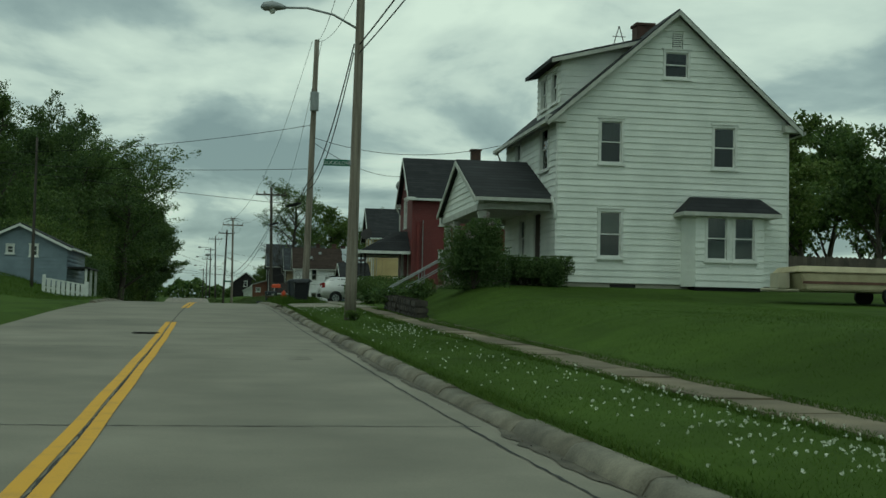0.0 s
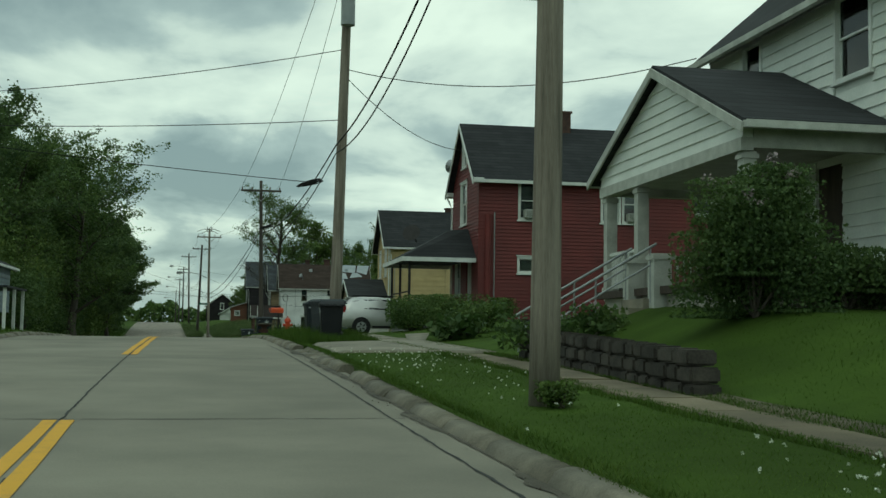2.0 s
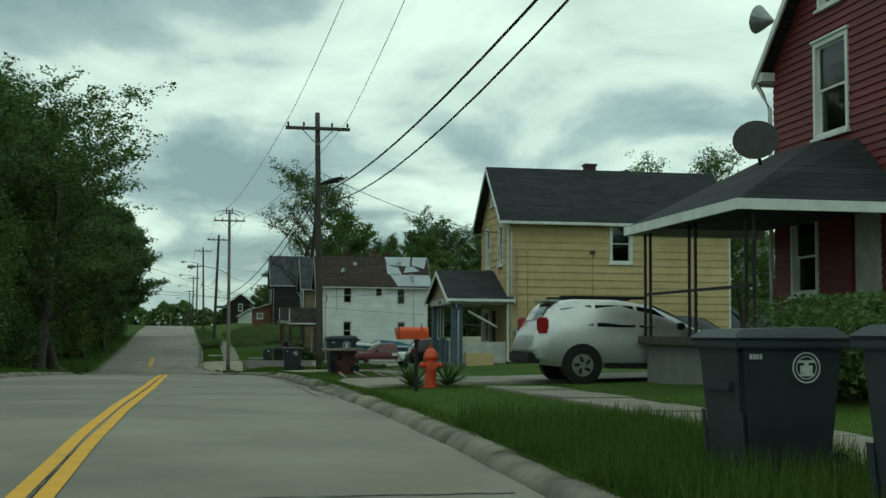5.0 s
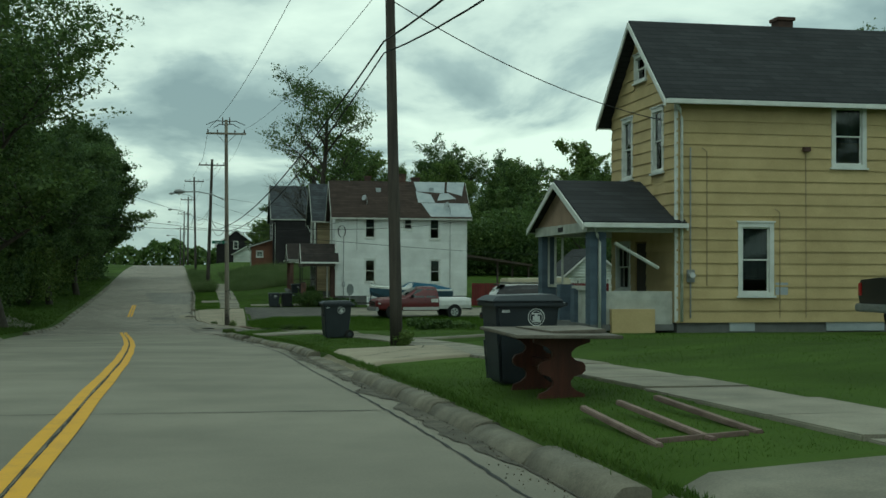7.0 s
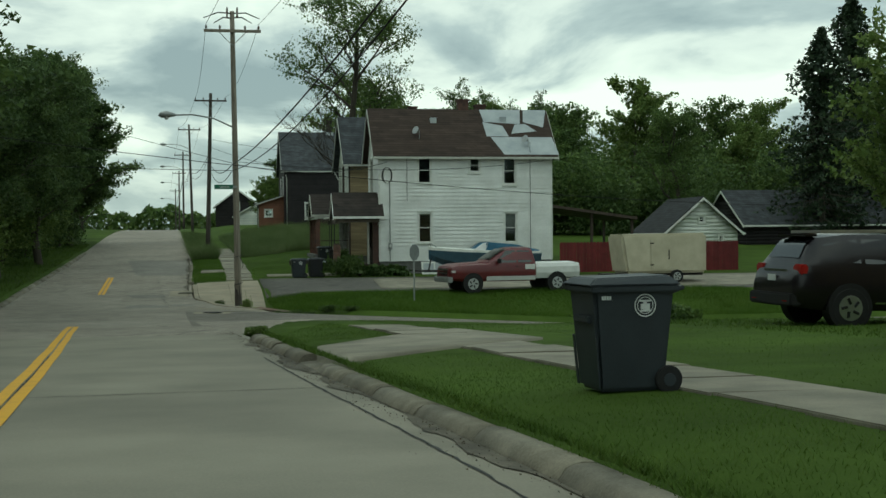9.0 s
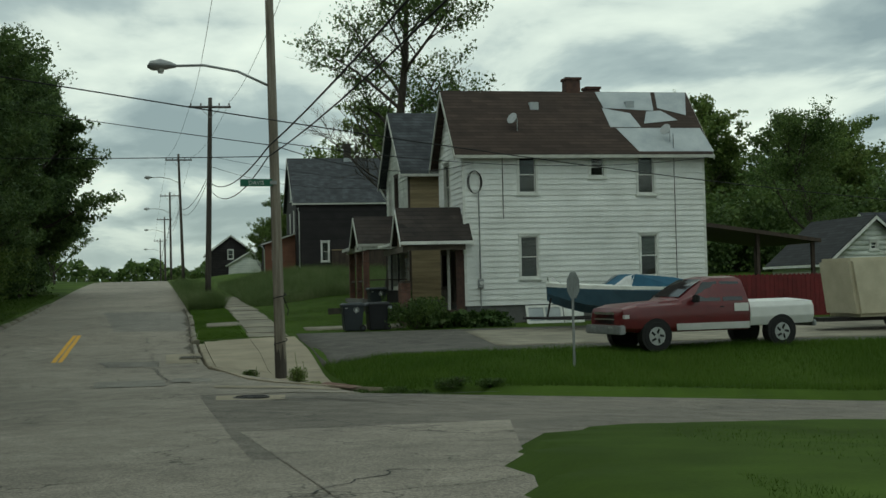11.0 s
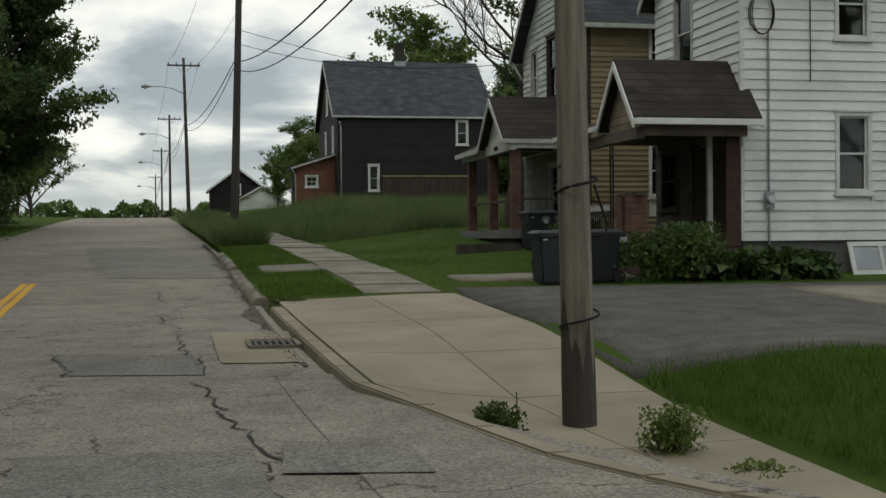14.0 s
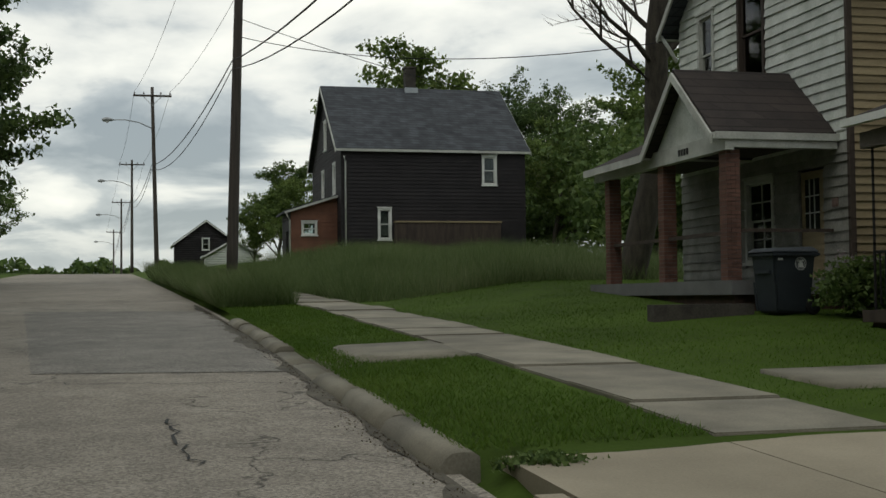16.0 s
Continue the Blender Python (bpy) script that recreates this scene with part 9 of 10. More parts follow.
def vehicle(name, label, x, y, turn, spec):
    """spec: paint, stations along the length, glass, wheels, and small parts as boxes."""
    o = thing(name, (0, 0, 0), label, spec["category"])
    w, st = spec["w"], spec["stations"]
    bm = bmesh.new()
    car_shell(bm, st)
    body = part("body", bm, spec["paint"], o, smooth=True)
    body.data.set_sharp_from_angle(angle=radians(32))
    for xs, mat, lab in spec.get("panels", ()):
        bm = bmesh.new()
        loft(bm, [(xx, body_ring(w * f, a, b)) for xx, a, b, f in xs])
        part("bed", bm, mat, o, lab, bevel=0.012)

    def side_y(px, pz):
        hw, _, belt, top, rh = lerp_stations(st, px)
        t = min(max((pz - belt) / max(top - 0.1 - belt, 0.05), 0), 1)
        return 0.955 * hw + (rh - 0.955 * hw) * t + 0.014 * math.sin(math.pi * t)

    for s in (-1, 1):
        for poly in spec["side_glass"]:
            bm = bmesh.new()
            lo = [bm.verts.new((px, s * (side_y(px, pz) - 0.01), pz)) for px, pz in poly]
            hi = [bm.verts.new((px, s * (side_y(px, pz) + 0.010), pz)) for px, pz in poly]
            k = len(poly)
            bm.faces.new(hi)
            bm.faces.new(list(reversed(lo)))
            for i in range(k):
                bm.faces.new((lo[i], lo[(i + 1) % k], hi[(i + 1) % k], hi[i]))
            part("side_window", bm, "car_glass", o)
    for xa, xb in spec["screens"]:
        bm = bmesh.new()
        rows = []
        for px in np.linspace(xa, xb, 5):
            _, _, _, top, rh = lerp_stations(st, px)
            dz = lerp_stations(st, px + 0.02)[3] - lerp_stations(st, px - 0.02)[3]
            n = Vector((-dz, 0, 0.04)).normalized() * 0.014
            rows.append([bm.verts.new((px + n.x, q * rh * 0.86, top + n.z + 0.014 * (1 - abs(q)))) for q in (-1, -0.5, 0, 0.5, 1)])
        for r0, r1 in zip(rows, rows[1:]):
            for i in range(4):
                bm.faces.new((r0[i], r0[i + 1], r1[i + 1], r1[i]))
        pane = part("windscreen", bm, "car_glass", o, smooth=True)
    for wx in spec["wheels"]:
        hw = lerp_stations(st, min(wx, st[-1][0]))[0] if wx < st[-1][0] else w / 2
        for s in (-1, 1):
            bm = bmesh.new()
            add_tube(bm, [(wx, s * (hw - 0.28), spec["wr"] + 0.02), (wx, s * (hw + 0.006), spec["wr"] + 0.02)], spec["wr"] * 1.16, 24)
            part("wheel_arch", bm, "black", o)
            wheel(o, wx, s * (hw - 0.105), spec["wr"], 0.24, s)
    for nm, mat, (a, b, c2, d, e, f), lab in spec["bits"]:
        for s in (-1, 1) if c2 is not None and c2 > 0 and nm not in ("plate", "grille", "bumper", "sign", "roof_rack_bar") else (1,):
            bm = bmesh.new()
            y0, y1 = (s * c2, s * d)
            add_box(bm, a, b, min(y0, y1), max(y0, y1), e, f)
            part(nm, bm, mat, o, lab, bevel=min(0.03, 0.3 * min(abs(b - a), abs(d - c2), abs(f - e))))
    k = spec.get("scale", 1.0)
    o.matrix_world = pose(x, y, gz(x, y) - 0.02, 0, 0, turn) @ Matrix.Diagonal((k, k, k, 1.0))
    return o


PICKUP = dict(category="pickup truck", paint="paint_red", w=1.98, belt=1.22, roof=1.92, tumble=0.80, wr=0.39, wheels=(-1.95, 1.95),
              scale=1.08, stations=[(-2.97, 0.78, 0.62, 1.0, 1.00, 0), (-2.88, 0.91, 0.54, 1.08, 1.14, 0), (-2.5, 0.965, 0.50, 1.14, 1.24, 0), (-1.45, 0.985, 0.48, 1.20, 1.31, 0), (-1.15, 0.985, 0.48, 1.22, 1.36, 0.82), (-0.75, 0.985, 0.48, 1.22, 1.62, 0.76),
                        (-0.38, 0.985, 0.48, 1.22, 1.83, 0.72), (-0.05, 0.985, 0.48, 1.22, 1.92, 0.71), (0.75, 0.985, 0.48, 1.22, 1.93, 0.71), (0.88, 0.98, 0.48, 1.22, 1.86, 0.71), (0.95, 0.97, 0.48, 1.22, 1.45, 0.78)],
              panels=[([(0.96, 0.58, 1.24, 1.0), (1.6, 0.58, 1.24, 1.0), (2.9, 0.60, 1.25, 1.0), (3.05, 0.62, 1.23, 0.97)], "paint_white", "white replacement truck bed")],
              side_glass=[[(-0.86, 1.27), (0.06, 1.27), (0.06, 1.80), (-0.38, 1.78)], [(0.14, 1.27), (0.76, 1.27), (0.74, 1.78), (0.14, 1.80)]],
              screens=[(-1.10, -0.32), (0.885, 0.945)],
              bits=[("headlight", "clear_lens", (-2.90, -2.70, 0.60, 0.93, 0.84, 1.0), ""), ("grille", "iron", (-2.97, -2.90, -0.56, 0.56, 0.70, 1.02), "dark crossbar grille"), ("grille_bar", "chrome", (-2.985, -2.965, -0.56, 0.56, 0.98, 1.04), ""),
                    ("grille_bar", "chrome", (-2.985, -2.965, -0.56, 0.56, 0.84, 0.87), ""), ("bumper", "steel", (-3.06, -2.86, -0.97, 0.97, 0.46, 0.70), "grey steel front bumper"), ("fog_lamp", "clear_lens", (-3.07, -3.05, 0.35, 0.60, 0.62, 0.66), ""),
                    ("bumper", "steel", (3.05, 3.18, -0.9, 0.9, 0.5, 0.68), "steel rear bumper"), ("tail_light", "red_lens", (3.01, 3.07, 0.80, 0.94, 0.85, 1.15), ""), ("mirror", "black", (-0.86, -0.72, 0.97, 1.17, 1.25, 1.45), ""),
                    ("side_trim", "paint_silver", (-1.35, 0.92, 0.975, 0.997, 0.52, 0.70), "silver lower side trim"), ("patch", "paint_white", (0.45, 0.90, 0.975, 0.996, 0.98, 1.20), "white primer patch on the door"), ("door_handle", "black", (0.0, 0.12, 0.97, 1.0, 1.10, 1.13), "")])
SUV_STATIONS = [(-2.36, 0.60, 0.44, 0.9, 0.68, 0), (-2.28, 0.80, 0.36, 0.9, 0.82, 0), (-2.0, 0.90, 0.30, 0.98, 0.93, 0), (-1.3, 0.935, 0.28, 1.0, 1.02, 0), (-1.05, 0.94, 0.28, 1.02, 1.08, 0.82), (-0.65, 0.94, 0.28, 1.02, 1.34, 0.74),
                (-0.15, 0.94, 0.28, 1.03, 1.56, 0.68), (0.5, 0.94, 0.28, 1.04, 1.65, 0.67), (1.3, 0.935, 0.30, 1.06, 1.65, 0.65), (1.8, 0.92, 0.32, 1.07, 1.60, 0.63), (1.98, 0.915, 0.34, 1.07, 1.46, 0.64), (2.18, 0.90, 0.38, 1.05, 1.12, 0.72), (2.27, 0.87, 0.42, 0.98, 0.98, 0), (2.34, 0.80, 0.48, 0.9, 0.84, 0)]
SUV = dict(category="suv", paint="paint_silver", w=1.88, wr=0.35, wheels=(-1.45, 1.35), stations=SUV_STATIONS,
           side_glass=[[(-0.72, 1.10), (0.16, 1.10), (0.16, 1.52), (-0.2, 1.46)], [(0.24, 1.10), (1.02, 1.11), (1.02, 1.54), (0.24, 1.53)], [(1.10, 1.12), (1.86, 1.22), (1.72, 1.46), (1.10, 1.54)]],
           screens=[(-1.0, -0.2), (1.86, 2.12)],
           bits=[("tail_light", "red_lens", (2.02, 2.225, 0.70, 0.905, 0.94, 1.28), "red tail light"), ("plate", "white_mark", (2.335, 2.35, -0.17, 0.17, 0.82, 0.94), "pale number plate with plain bars"), ("bumper", "black", (2.16, 2.42, -0.84, 0.84, 0.38, 0.60), "dark plastic rear bumper"),
                 ("bumper_top", "paint_silver", (2.16, 2.40, -0.83, 0.83, 0.61, 0.70), ""), ("bumper", "black", (-2.44, -2.2, -0.80, 0.80, 0.34, 0.52), ""), ("roof_rail", "black", (-0.1, 1.7, 0.52, 0.56, 1.66, 1.72), ""), ("headlight", "clear_lens", (-2.32, -2.1, 0.5, 0.84, 0.70, 0.82), ""),
                 ("mirror", "black", (-0.72, -0.57, 0.93, 1.10, 1.06, 1.20), ""), ("spoiler", "paint_silver", (1.72, 1.95, -0.56, 0.56, 1.60, 1.645), ""), ("rear_wiper", "black", (2.06, 2.12, -0.02, 0.30, 1.22, 1.24), ""), ("lower_trim", "black", (-1.0, 0.9, 0.90, 0.945, 0.30, 0.40), "dark lower trim"), ("door_handle", "paint_silver", (0.02, 0.15, 0.925, 0.955, 0.98, 1.01), "")])
EXPLORER = dict(SUV, paint="paint_dark", w=1.98, wr=0.38, wheels=(-1.55, 1.45), stations=[(a * 1.08, b * 1.05, c * 1.07, d * 1.07, e * 1.07, f * 1.06) for a, b, c, d, e, f in SUV_STATIONS],
                side_glass=[[(px * 1.08, pz * 1.07) for px, pz in g] for g in SUV["side_glass"]], screens=[(-1.08, -0.22), (2.02, 2.29)],
                bits=[("tail_light", "red_lens", (2.26, 2.415, 0.62, 0.955, 1.00, 1.20), "red tail light"), ("plate", "white_mark", (2.53, 2.545, -0.17, 0.17, 0.88, 1.0), "pale number plate with plain bars"), ("bumper", "black", (2.34, 2.60, -0.88, 0.88, 0.42, 0.66), ""),
                      ("roof_rail", "alu", (-0.3, 1.85, 0.56, 0.60, 1.77, 1.83), ""), ("chrome_strip", "chrome", (2.44, 2.465, -0.5, 0.5, 1.06, 1.10), ""), ("headlight", "clear_lens", (-2.52, -2.3, 0.5, 0.9, 0.76, 0.90), ""), ("bumper", "paint_dark", (-2.62, -2.4, -0.84, 0.84, 0.42, 0.60), ""),
                      ("mirror", "black", (-0.8, -0.62, 0.98, 1.16, 1.14, 1.30), ""), ("spoiler", "paint_dark", (1.9, 2.14, -0.6, 0.6, 1.71, 1.76), ""), ("sill_strip", "chrome", (-1.0, 0.95, 0.975, 0.99, 0.44, 0.47), "bright sill strip"), ("rear_reflector", "red_lens", (2.56, 2.61, 0.55, 0.75, 0.50, 0.54), "")])
BLACKTRUCK = dict(PICKUP, paint="paint_black", panels=[(PICKUP["panels"][0][0], "paint_black", "black truck bed")], bits=[b for b in PICKUP["bits"] if b[0] not in ("patch", "side_trim")])
vehicle("pickup_truck", "red pickup truck with a white replacement bed in the lot", 13.95, 154.0, 9, PICKUP)
vehicle("suv_car", "silver suv parked nose-in on the driveway", 9.68, 78.0, 180, dict(SUV))
vehicle("dark_suv", "dark plum suv with chrome wheels on the lawn edge", 13.55, 119.8, 180, EXPLORER)
vehicle("black_pickup", "black pickup truck parked behind the yard", 19.75, 100.85, 180, BLACKTRUCK)


def boat(x, y):
    """A runabout on its trailer; the bow points to -x."""
    o = thing("motor_boat", (0, 0, 0), "blue and white motor boat with a cover on a trailer", "boat")
    L = 6.0
    def ring(t):
        w = 1.1 * min(1, (t * 2.0) ** 0.6 + 0.03)
        keel = 0.55 + 0.55 * max(0, 1 - t * 2.6) ** 2
        top = 1.45 + 0.25 * (1 - t) ** 2
        return [(0, keel), (w * 0.75, keel + 0.28), (w, top - 0.12), (w * 0.97, top), (0, top + 0.06), (-w * 0.97, top), (-w, top - 0.12), (-w * 0.75, keel + 0.28)]
    bm = bmesh.new()
    loft(bm, [(t * L - L / 2, ring(t)) for t in (0.0, 0.05, 0.12, 0.22, 0.35, 0.5, 0.7, 0.85, 1.0)])
    part("hull", bm, "boat_blue", o, smooth=False)
    bm = bmesh.new()
    loft(bm, [(t * L - L / 2 - 0.02, [(y2 * 1.02, z2) for y2, z2 in [(ring(t)[3][0], ring(t)[3][1] - 0.10), (ring(t)[3][0], ring(t)[3][1] + 0.03), (0, ring(t)[4][1] + 0.04), (-ring(t)[3][0], ring(t)[3][1] + 0.03), (-ring(t)[3][0], ring(t)[3][1] - 0.10)]]) for t in (0.0, 0.05, 0.12, 0.22, 0.35, 0.5, 0.7, 0.85, 1.0)])
    part("deck", bm, "trim", o, "white deck and gunwale")
    bm = bmesh.new()
    loft(bm, [(-0.6, [(-0.8, 1.5), (0.8, 1.5), (0.75, 1.56), (-0.75, 1.56)]), (0.1, [(-0.9, 1.5), (0.9, 1.5), (0.8, 2.0), (-0.8, 2.0)]), (1.6, [(-1.0, 1.5), (1.0, 1.5), (0.8, 1.85), (-0.8, 1.85)]), (2.9, [(-1.0, 1.45), (1.0, 1.45), (0.9, 1.55), (-0.9, 1.55)])])
    part("cover", bm, "tarp", o, "blue canvas cover")
    for s in (-1, 1):
        bm = bmesh.new()
        add_hexa(bm, [(-0.75, s * 0.78, 1.56), (-0.05, s * 0.86, 1.56), (-0.05, s * 0.87, 1.56), (-0.75, s * 0.79, 1.56), (-0.2, s * 0.7, 1.92), (0.1, s * 0.79, 2.0), (0.1, s * 0.8, 2.0), (-0.2, s * 0.71, 1.92)])
        part("windscreen", bm, "clear_lens", o)
    bm = bmesh.new()
    for s in (-1, 1):
        add_tube(bm, [(-3.9, 0, 0.5), (-2.4, s * 0.7, 0.45), (2.8, s * 0.75, 0.45)], 0.05, 8)
    add_box(bm, 0.9, 1.0, -1.0, 1.0, 0.3, 0.4)
    add_box(bm, -2.0, -1.92, -0.7, 0.7, 0.42, 0.5)
    add_tube(bm, [(-3.0, 0, 0.5), (-2.85, 0, 1.2)], 0.04, 8)
    part("trailer_frame", bm, "iron", o)
    for s in (-1, 1):
        wheel(o, 0.95, s * 1.05, 0.3, 0.18, s)
    bm = bmesh.new()
    add_tube(bm, [(-2.7, 0.7, 1.75), (-2.9, 0.2, 1.95), (-2.9, -0.2, 1.95), (-2.7, -0.7, 1.75)], 0.018, 6)
    part("bow_rail", bm, "chrome", o)
    o.matrix_world = pose(x, y, gz(x, y) - 0.02, 0, 0, 2)


boat(14.65, 162.6)


def cargo_trailer(x, y, turn):
    o = thing("cargo_trailer", (0, 0, 0), "cream enclosed cargo trailer in the back lot", "trailer")
    bm = bmesh.new()
    add_hexa(bm, [(-2.2, -1.05, 0.5), (2.2, -1.05, 0.5), (2.2, 1.05, 0.5), (-2.2, 1.05, 0.5), (-2.5, -1.0, 2.5), (2.2, -1.05, 2.55), (2.2, 1.05, 2.55), (-2.5, 1.0, 2.5)])
    part("box", bm, "cream", o, bevel=0.12)
    bm = bmesh.new()
    add_box(bm, -0.9, 0.2, -1.075, -1.058, 0.7, 2.2)
    d = part("door", bm, "cream", o)
    bm = bmesh.new()
    for zz in (0.9, 2.0):
        add_box(bm, -0.95, -0.75, -1.09, -1.076, zz, zz + 0.06)
    add_box(bm, 0.05, 0.10, -1.10, -1.076, 1.2, 1.7)
    part("latch", bm, "iron", d)
    bm = bmesh.new()
    add_box(bm, -3.2, 2.2, -0.5, 0.5, 0.36, 0.5)
    part("chassis", bm, "iron", o)
    for s in (-1, 1):
        wheel(o, 0.5, s * 1.05, 0.34, 0.2, s)
    o.matrix_world = pose(x, y, gz(x, y) - 0.02, 0, 0, turn)


cargo_trailer(23.1, 158.3, 3)


def camper(x, y):
    """A folded tent camper on the lawn."""
    o = thing("folded_camper", (0, 0, 0), "folded tan tent camper with a rusty roof on the lawn", "camper trailer")
    bm = bmesh.new()
    add_hexa(bm, [(-2.1, -1.0, 0.42), (2.1, -1.0, 0.42), (2.1, 1.0, 0.42), (-2.1, 1.0, 0.42), (-2.3, -1.05, 0.95), (2.3, -1.05, 0.95), (2.3, 1.05, 0.95), (-2.3, 1.05, 0.95)])
    part("body", bm, "tan", o, bevel=0.05)
    bm = bmesh.new()
    add_hexa(bm, [(-2.4, -1.1, 0.96), (2.4, -1.1, 0.96), (2.4, 1.1, 0.96), (-2.4, 1.1, 0.96), (-2.25, -0.95, 1.16), (2.25, -0.95, 1.14), (2.25, 0.95, 1.14), (-2.25, 0.95, 1.16)])
    part("roof", bm, "tan", o, "stained tan lid", bevel=0.03)
    bm = bmesh.new()
    add_box(bm, -2.2, 2.2, -1.04, -1.02, 0.62, 0.70)
    part("stripe", bm, "brick", o)
    for s in (-1, 1):
        wheel(o, 0.6, s * 0.98, 0.3, 0.18, s)
    bm = bmesh.new()
    add_tube(bm, [(-3.1, 0, 0.45), (-2.1, 0.5, 0.42)], 0.04, 6)
    add_tube(bm, [(-3.1, 0, 0.45), (-2.1, -0.5, 0.42)], 0.04, 6)
    add_box(bm, -2.7, -2.35, -0.35, 0.35, 0.5, 0.95)
    part("drawbar", bm, "cream", o)
    o.matrix_world = pose(x, y, gz(x, y) - 0.02, 0, 0, -4)


camper(21.4, 36.6)


bm = bmesh.new()
n = 16
for i in range(n):
    ya, yb = 168.35 + 1.5 * i / n, 168.35 + 1.5 * (i + 1) / n
    xa, xb = 7.165 + 0.02 * (i % 2), 7.165 + 0.02 * ((i + 1) % 2)
    lo = [(xa, ya, 0.98 + 0.04 * math.sin(i)), (xa + 0.012, ya, 0.98 + 0.04 * math.sin(i)), (xb + 0.012, yb, 0.98 + 0.04 * math.sin(i + 1)), (xb, yb, 0.98 + 0.04 * math.sin(i + 1))]
    add_hexa(bm, lo + [(lo[k][0], lo[k][1], 1.30 + 0.02 * math.cos(i * 1.7)) for k in range(4)])
bmesh.ops.remove_doubles(bm, verts=bm.verts, dist=0.001)
single("hung_cloth", bm, "trim_dirty", "white patterned cloth hung over the porch rail", "cloth", loc=(7.17, 169.1, 1.1))


# ---------------------------------------------------------------- grass
def keep_out(x, y):
    """True where no lawn grows: paving, lots, houses."""
    k = kerb_x(y)
    rel = x - k
    near, far = np.where(y > 150, 1.8, 2.25), np.where(y > 150, 3.3, 3.5)
    bad = (rel < 0.02) & (rel > -LEFT - 0.05)
    bad |= (rel > near) & (rel < far) & ~((y > 50) & (y < 55))
    for a, b in ((50.3, 55.8), (76.2, 81.6), (92.9, 99.1), (114.3, 119.5)):
        bad |= (y > a + 0.25 * np.clip(rel, 0, 4)) & (y < b + 0.25 * np.clip(rel, 0, 4)) & (rel > 0) & (rel < 5)
    bad |= (rel > 0) & (y > 134.0) & (y < 146.8)
    bad |= (rel > 0) & (y > 122.0) & (y < 137) & (rel < 0.35 * (y - 122))
    bad |= (x < 2.72) & (rel > 0) & (y > 146) & (y < 163.9)
    bad |= (x > 2.7) & (y > 154.95 - 0.064 * (x - 2.75)) & (y < 163.6)
    for a, b, c, d in ((9.3, 22.1, 42.2, 51.5), (9.3, 25.1, 71.4, 77), (11.1, 24.2, 106.8, 112.7), (7.4, 19.8, 166.7, 173.2), (6.9, 18.1, 175.4, 182.5), (4.4, 17.5, 219.6, 226.5)):
        bad |= (x > a) & (x < b) & (y > c) & (y < d)
    return bad


def blades(name, n, xr, yr, h, w, mat, label, seed, lean=1.7, follow=True, clump=0.0):
    rs = np.random.RandomState(seed)
    y = rs.uniform(*yr, n)
    x = rs.uniform(*xr, n) + (kerb_x(y) if follow else 0)
    ok = ~keep_out(x, y)
    x, y = x[ok], y[ok]
    patch = 0.5 + 0.5 * np.sin(x * 0.9 + 1.3 * np.sin(y * 0.43)) * np.sin(y * 0.7 + np.sin(x * 0.6))
    hh = h * rs.uniform(0.45, 1.15, len(x)) * (1 - clump + 2 * clump * patch)
    z = ground_z(x, y)
    az = rs.uniform(0, 6.28, len(x))
    d = np.stack([np.cos(az), np.sin(az)], 1)
    ln = rs.uniform(0.25 * lean, lean, len(x)) * hh
    p = np.stack([x, y, z - 0.01], 1)
    s = np.stack([-d[:, 1], d[:, 0], 0 * x], 1) * (w * rs.uniform(0.6, 1.2, len(x)))[:, None] / 2
    tip = p + np.stack([d[:, 0] * ln, d[:, 1] * ln, hh], 1)
    m = len(x)
    v = np.concatenate([p - s, p + s, tip])
    i = np.arange(m)
    f = np.stack([i, i + m, i + 2 * m], 1)
    tagged(new(name, array_mesh(name, v, f, mat)), label, "grass", kind="stuff")


blades("verge_grass", 190000, (0.0, 2.35), (4, 133), 0.042, 0.009, "grass", "short green verge grass", 1, clump=0.3)
blades("lawn_grass", 130000, (3.3, 12), (4, 62), 0.040, 0.012, "grass", "mown green lawn grass", 2, clump=0.3)
blades("lawn_grass_mid", 90000, (3.3, 14), (62, 134), 0.040, 0.012, "grass", "mown green lawn grass", 3, clump=0.3)
blades("verge_grass_far", 60000, (0.0, 1.9), (163.8, 190), 0.06, 0.014, "grass_lush", "green verge grass beside the upper road", 4, clump=0.3)
blades("lawn_grass_far", 60000, (3.2, 11), (164.6, 186), 0.045, 0.013, "grass_lush", "green lawn grass before the porches", 5, clump=0.3)
blades("tall_grass", 110000, (-0.2, 2.2), (184.5, 225), 0.68, 0.012, "grass_tall", "tall unmown meadow grass on the verge", 6, lean=1.2, clump=0.5)
blades("tall_grass_lot", 160000, (2.2, 16), (185.5, 219), 0.74, 0.014, "grass_tall", "tall unmown meadow grass on the empty lot", 7, lean=1.1, clump=0.45)
blades("bank_grass", 115000, (2.9, 26), (146.6, 155.2), 0.2, 0.013, "grass_lush", "rough grass bank by the side street", 8, lean=1.0, clump=0.35)
blades("rough_grass", 16000, (0.1, 2.3), (55.6, 67), 0.30, 0.018, "grass", "rough uncut grass round the bins", 9, lean=0.6, clump=0.4)
blades("left_grass", 40000, (-LEFT - 9, -LEFT - 0.3), (58, 130), 0.16, 0.03, "grass", "rough grass on the bank", 10, clump=0.3)
blades("left_grass_far", 25000, (-LEFT - 6, -LEFT - 0.3), (130, 215), 0.2, 0.03, "grass", "rough grass at the wood's edge", 11, clump=0.3)
blades("yard_grass", 40000, (8, 26), (112, 134), 0.09, 0.026, "grass", "green yard grass", 12, clump=0.3)


